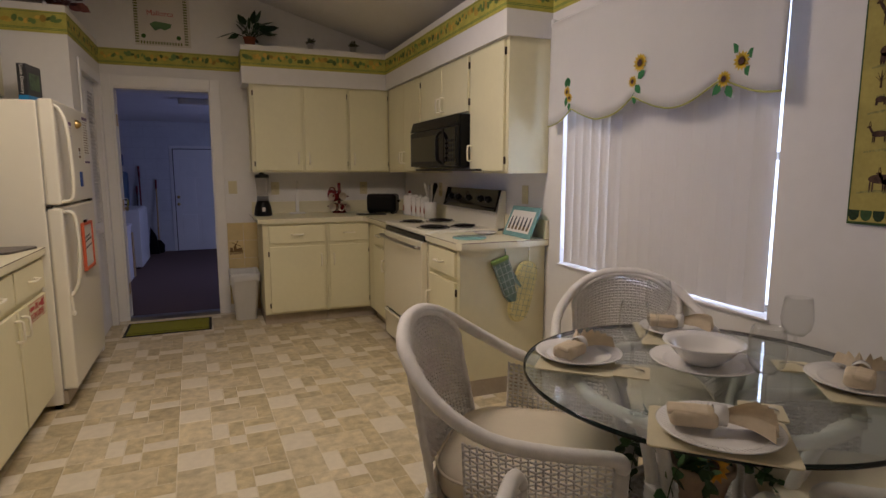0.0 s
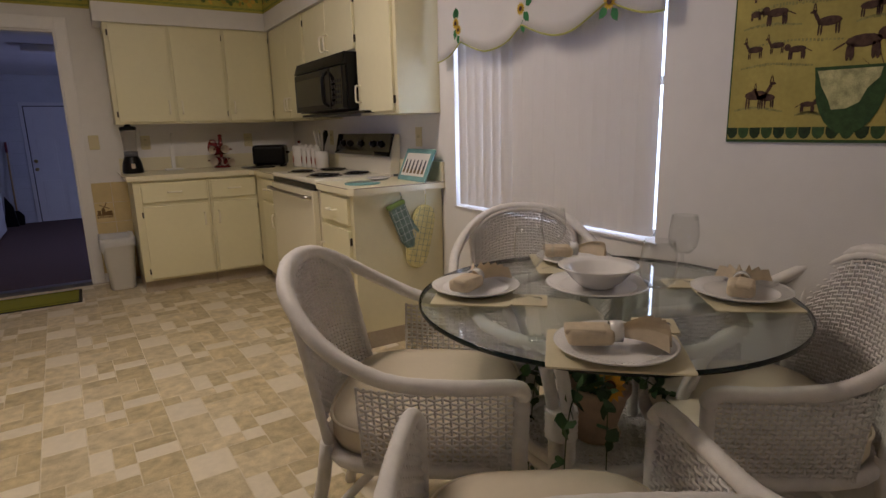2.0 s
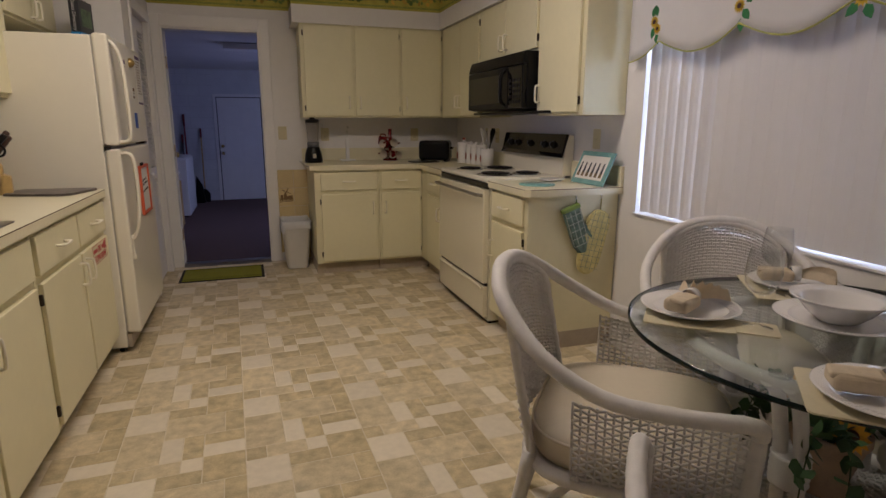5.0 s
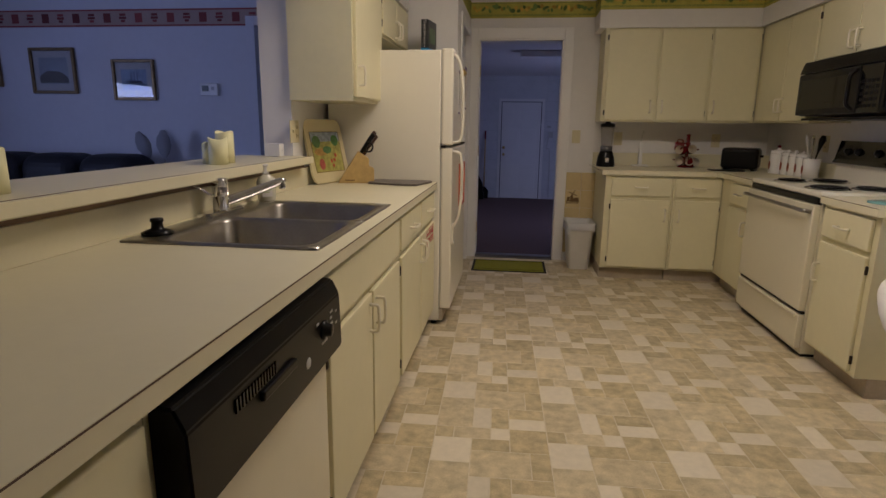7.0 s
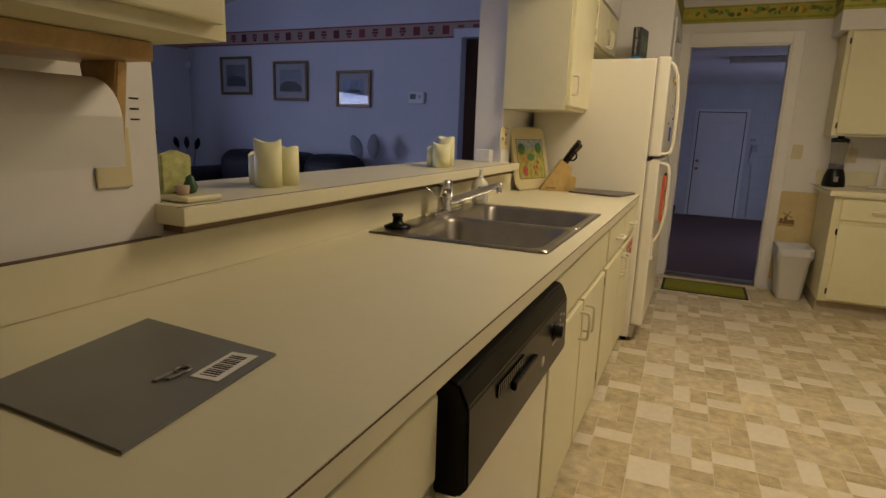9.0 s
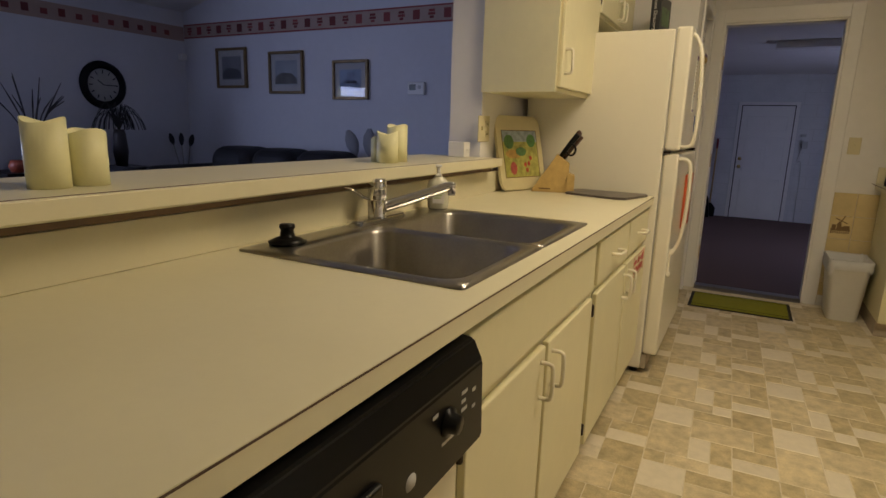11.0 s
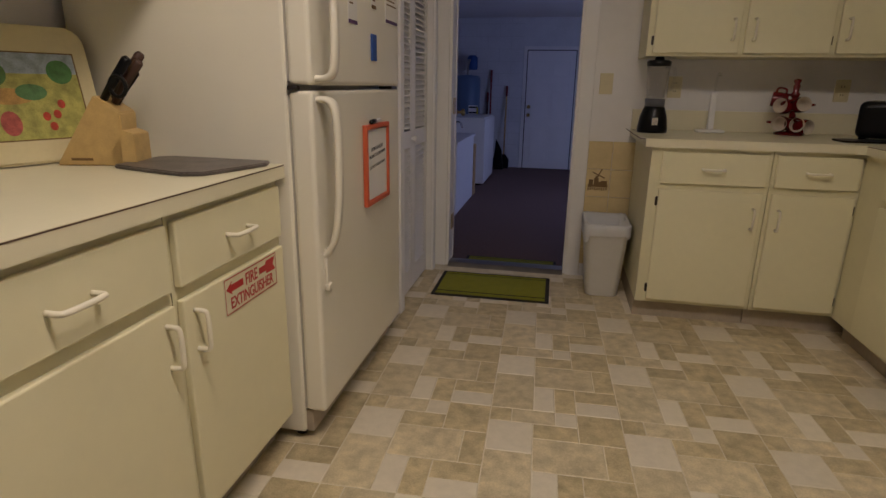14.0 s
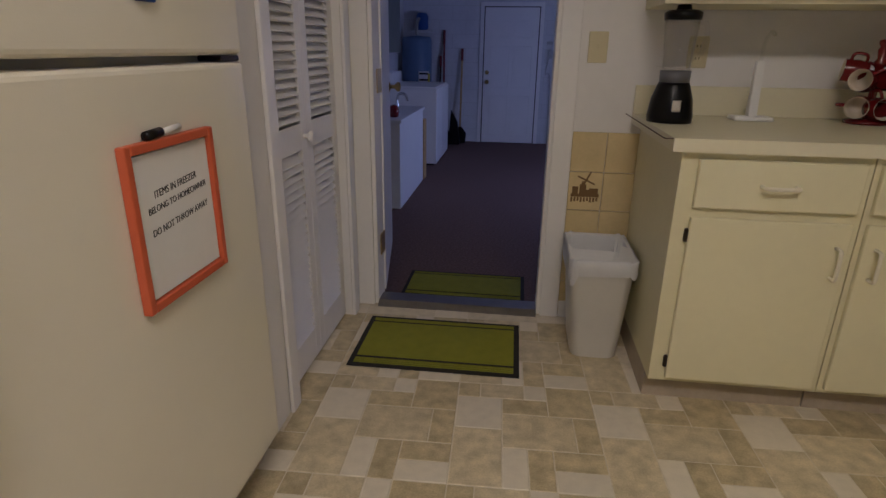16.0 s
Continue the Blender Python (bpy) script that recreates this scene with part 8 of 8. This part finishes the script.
for x, lean, hgt, mt2, lab in ((-0.64, 0.0, 1.39, WOOD, "long shovel with a pale wooden shaft leaning on the block wall"), (-0.90, -0.02, 1.65, REDH, "tool with a dark red handle leaning on the block wall"), (-0.96, -0.01, 1.28, DW, "short dark tool leaning on the block wall")):
    br = thing("shovel" if mt2 is WOOD else "garden_tool", (x, GY - 0.2, GZ), lab, "garden tool", "tools on the block wall")
    hd_ = part("handle", tube([(x, GY - 0.16, GZ + 0.22), (x + lean, GY - 0.03, GZ + hgt)], 0.015, 8), mt2, br)
    part("grip", tube([(x + lean * 0.88, GY - 0.046, GZ + hgt * 0.88), (x + lean, GY - 0.03, GZ + hgt + 0.005)], 0.019, 8), REDH, hd_)
    part("blade", prism([(x - 0.09, GZ), (x + 0.09, GZ), (x + 0.10, GZ + 0.16), (x + 0.03, GZ + 0.25), (x - 0.03, GZ + 0.25), (x - 0.10, GZ + 0.16)], "y", GY - 0.20, GY - 0.175, 0.006), BLACK, br)
tagged(part("dustpan", prism([(-0.80, GZ), (-0.62, GZ), (-0.66, GZ + 0.34), (-0.76, GZ + 0.52)], "y", GY - 0.36, GY - 0.30, 0.006), BLACK), "black tool bucket on the utility room floor", "bucket")
for row in ((0.62, GY - 0.08, 1.22, 0.70, GY - 0.001, 1.26), (0.655, GY - 0.09, 1.02, 0.74, GY - 0.001, 1.14)):
    tagged(part("switch_box", box(*row, 0.006), PRINT), "grey control box on the block wall", "control box", "control boxes")
tagged(part("cable", tube(smooth_line([(0.66, GY - 0.03, 1.03), (0.62, GY - 0.02, 0.80), (0.69, GY - 0.02, 0.72), (0.71, GY - 0.02, GZ)], 6), 0.006, 6), PRINT), "grey cable hanging from the control box", "cable")
lt = thing("ceiling_light", (0.47, 9.03, 2.17), "long white fluorescent ceiling fixture, unlit", "ceiling light")
part("housing", box(0.02, 8.9, 2.17, 0.92, 9.15, 2.249, 0.01), WHITEPL, lt)
# kitchen ceiling light
kl = thing("kitchen_light", (0.45, 3.20, 2.78), "white fluorescent ceiling light box over the kitchen", "ceiling light")
part("housing", box(-0.20, 2.95, 2.73, 1.10, 3.45, 2.77, 0.006), TRIM, kl)
part("chain", boxes([(0.0, 3.19, 2.77, 0.01, 3.20, 3.06), (0.90, 3.19, 2.77, 0.91, 3.20, 2.81)]), TRIM, kl)
# beyond the window
structure("backdrop", box(3.6, -1.5, -0.44, 3.65, 8.0, 3.2), glow("bright_overcast_distance", (0.80, 0.88, 1.0), 2.2), "bright hazy daylight beyond the kitchen window", "backdrop")
tagged(part("hedge", box(6.5, -6, -0.45, 7.5, 14, 0.35), material("far_hedge", (0.06, 0.09, 0.03), 0.9, spot=0.4, scale=3)), "far green hedge beyond the window", "hedge", kind="stuff")

# ---- vinyl floor of small printed tiles ----
PX, PY, TURN_F = 0.465, 0.521, radians(1.9)
ORIGIN = Vector((0.105, 5.565, 0))
LIGHT = material("pale_floor_tile", (0.69, 0.622, 0.49), 0.42, spot=0.05, scale=30, bump=0.15, grain=90, random=0.05)
TAN = material("tan_floor_tile", (0.57, 0.485, 0.315), 0.42, spot=0.22, scale=20, bump=0.15, grain=90, random=0.07)
BRN = material("brown_floor_tile", (0.485, 0.402, 0.238), 0.42, spot=0.26, scale=20, bump=0.15, grain=90, random=0.08)
# u to the east, v to the south, in sixths of the pattern
MODULE = ((0, 0, 2, 2, 0), (2, 0, 4, 1, 2), (4, 5, 6, 7, 2), (2, 1, 5, 3, 1), (5, 1, 6, 3, 2), (0, 2, 2, 5, 1), (2, 3, 3, 5, 0), (3, 3, 4, 5, 2),
          (4, 3, 6, 4, 2), (4, 4, 6, 5, 0), (0, 5, 1, 6, 2), (1, 5, 3, 6, 1), (3, 5, 4, 6, 0))
MATS = (LIGHT, TAN, BRN)
floor = thing("floor", (0.5, 3.0, -0.003), "cream and tan vinyl floor with a pattern of small tiles", "floor", kind="structure")
CT, ST = math.cos(TURN_F), math.sin(TURN_F)
meshes = {}
rest = [bmesh.new() for _ in MATS]
made = 0
G = 0.0016


def tile_mesh(du, dv, mat):
    """One tile with a small bevelled edge, centred."""
    key = (du, dv, mat)
    if key not in meshes:
        a, b = du * PX / 12 - G, dv * PY / 12 - G
        bm = bmesh.new()
        add_tile(bm, Matrix(), a, b)
        me = bpy.data.meshes.new("tile")
        bm.to_mesh(me)
        bm.free()
        me.materials.append(MATS[mat])
        meshes[key] = me
    return meshes[key]


def add_tile(bm, m, a, b):
    lo = [bm.verts.new(m @ Vector((x, y, -0.0014))) for x, y in ((-a, -b), (a, -b), (a, b), (-a, b))]
    hi = [bm.verts.new(m @ Vector((x, y, 0.0))) for x, y in ((-a + 0.0015, -b + 0.0015), (a - 0.0015, -b + 0.0015), (a - 0.0015, b - 0.0015), (-a + 0.0015, b - 0.0015))]
    bm.faces.new(hi)
    for i in range(4):
        bm.faces.new((lo[i], lo[(i + 1) % 4], hi[(i + 1) % 4], hi[i]))


for gi in range(-8, 10):
    for gj in range(-3, 16):
        for u0, v0, u1, v1, mat in MODULE:
            cu, cv = (gi + (u0 + u1) / 12) * PX, (gj + (v0 + v1) / 12) * PY
            x, y = ORIGIN.x + cu * CT + cv * ST, ORIGIN.y + cu * ST - cv * CT
            if not (-0.52 < x < 2.21 and -1.5 < y < 6.24):
                continue
            if y > 5.72 and x > 0.8 or x > 1.78 and y > 3.7:
                continue
            if -0.45 < x < 1.25 and 3.05 < y < 5.2 and made < 300:
                ob = new("tile", tile_mesh(u1 - u0, v1 - v0, mat))
                ob.parent = floor
                ob.matrix_parent_inverse = floor.matrix_basis.inverted()
                ob.matrix_basis = Matrix.Translation((x, y, 0)) @ Matrix.Rotation(TURN_F, 4, "Z")
                made += 1
            else:
                add_tile(rest[mat], Matrix.Translation((x, y, 0)) @ Matrix.Rotation(TURN_F, 4, "Z"), (u1 - u0) * PX / 12 - G, (v1 - v0) * PY / 12 - G)
for bm, (nm, col, sp, sc) in zip(rest, (("pale_floor_tiles", (0.69, 0.622, 0.49), 0.05, 30), ("tan_floor_tiles", (0.57, 0.485, 0.315), 0.22, 20), ("brown_floor_tiles", (0.485, 0.402, 0.238), 0.26, 20))):
    tagged(part("tile_field", bm, material(nm, col, 0.42, spot=sp, scale=sc, bump=0.15, grain=90, island=0.07), floor), kind="stuff")
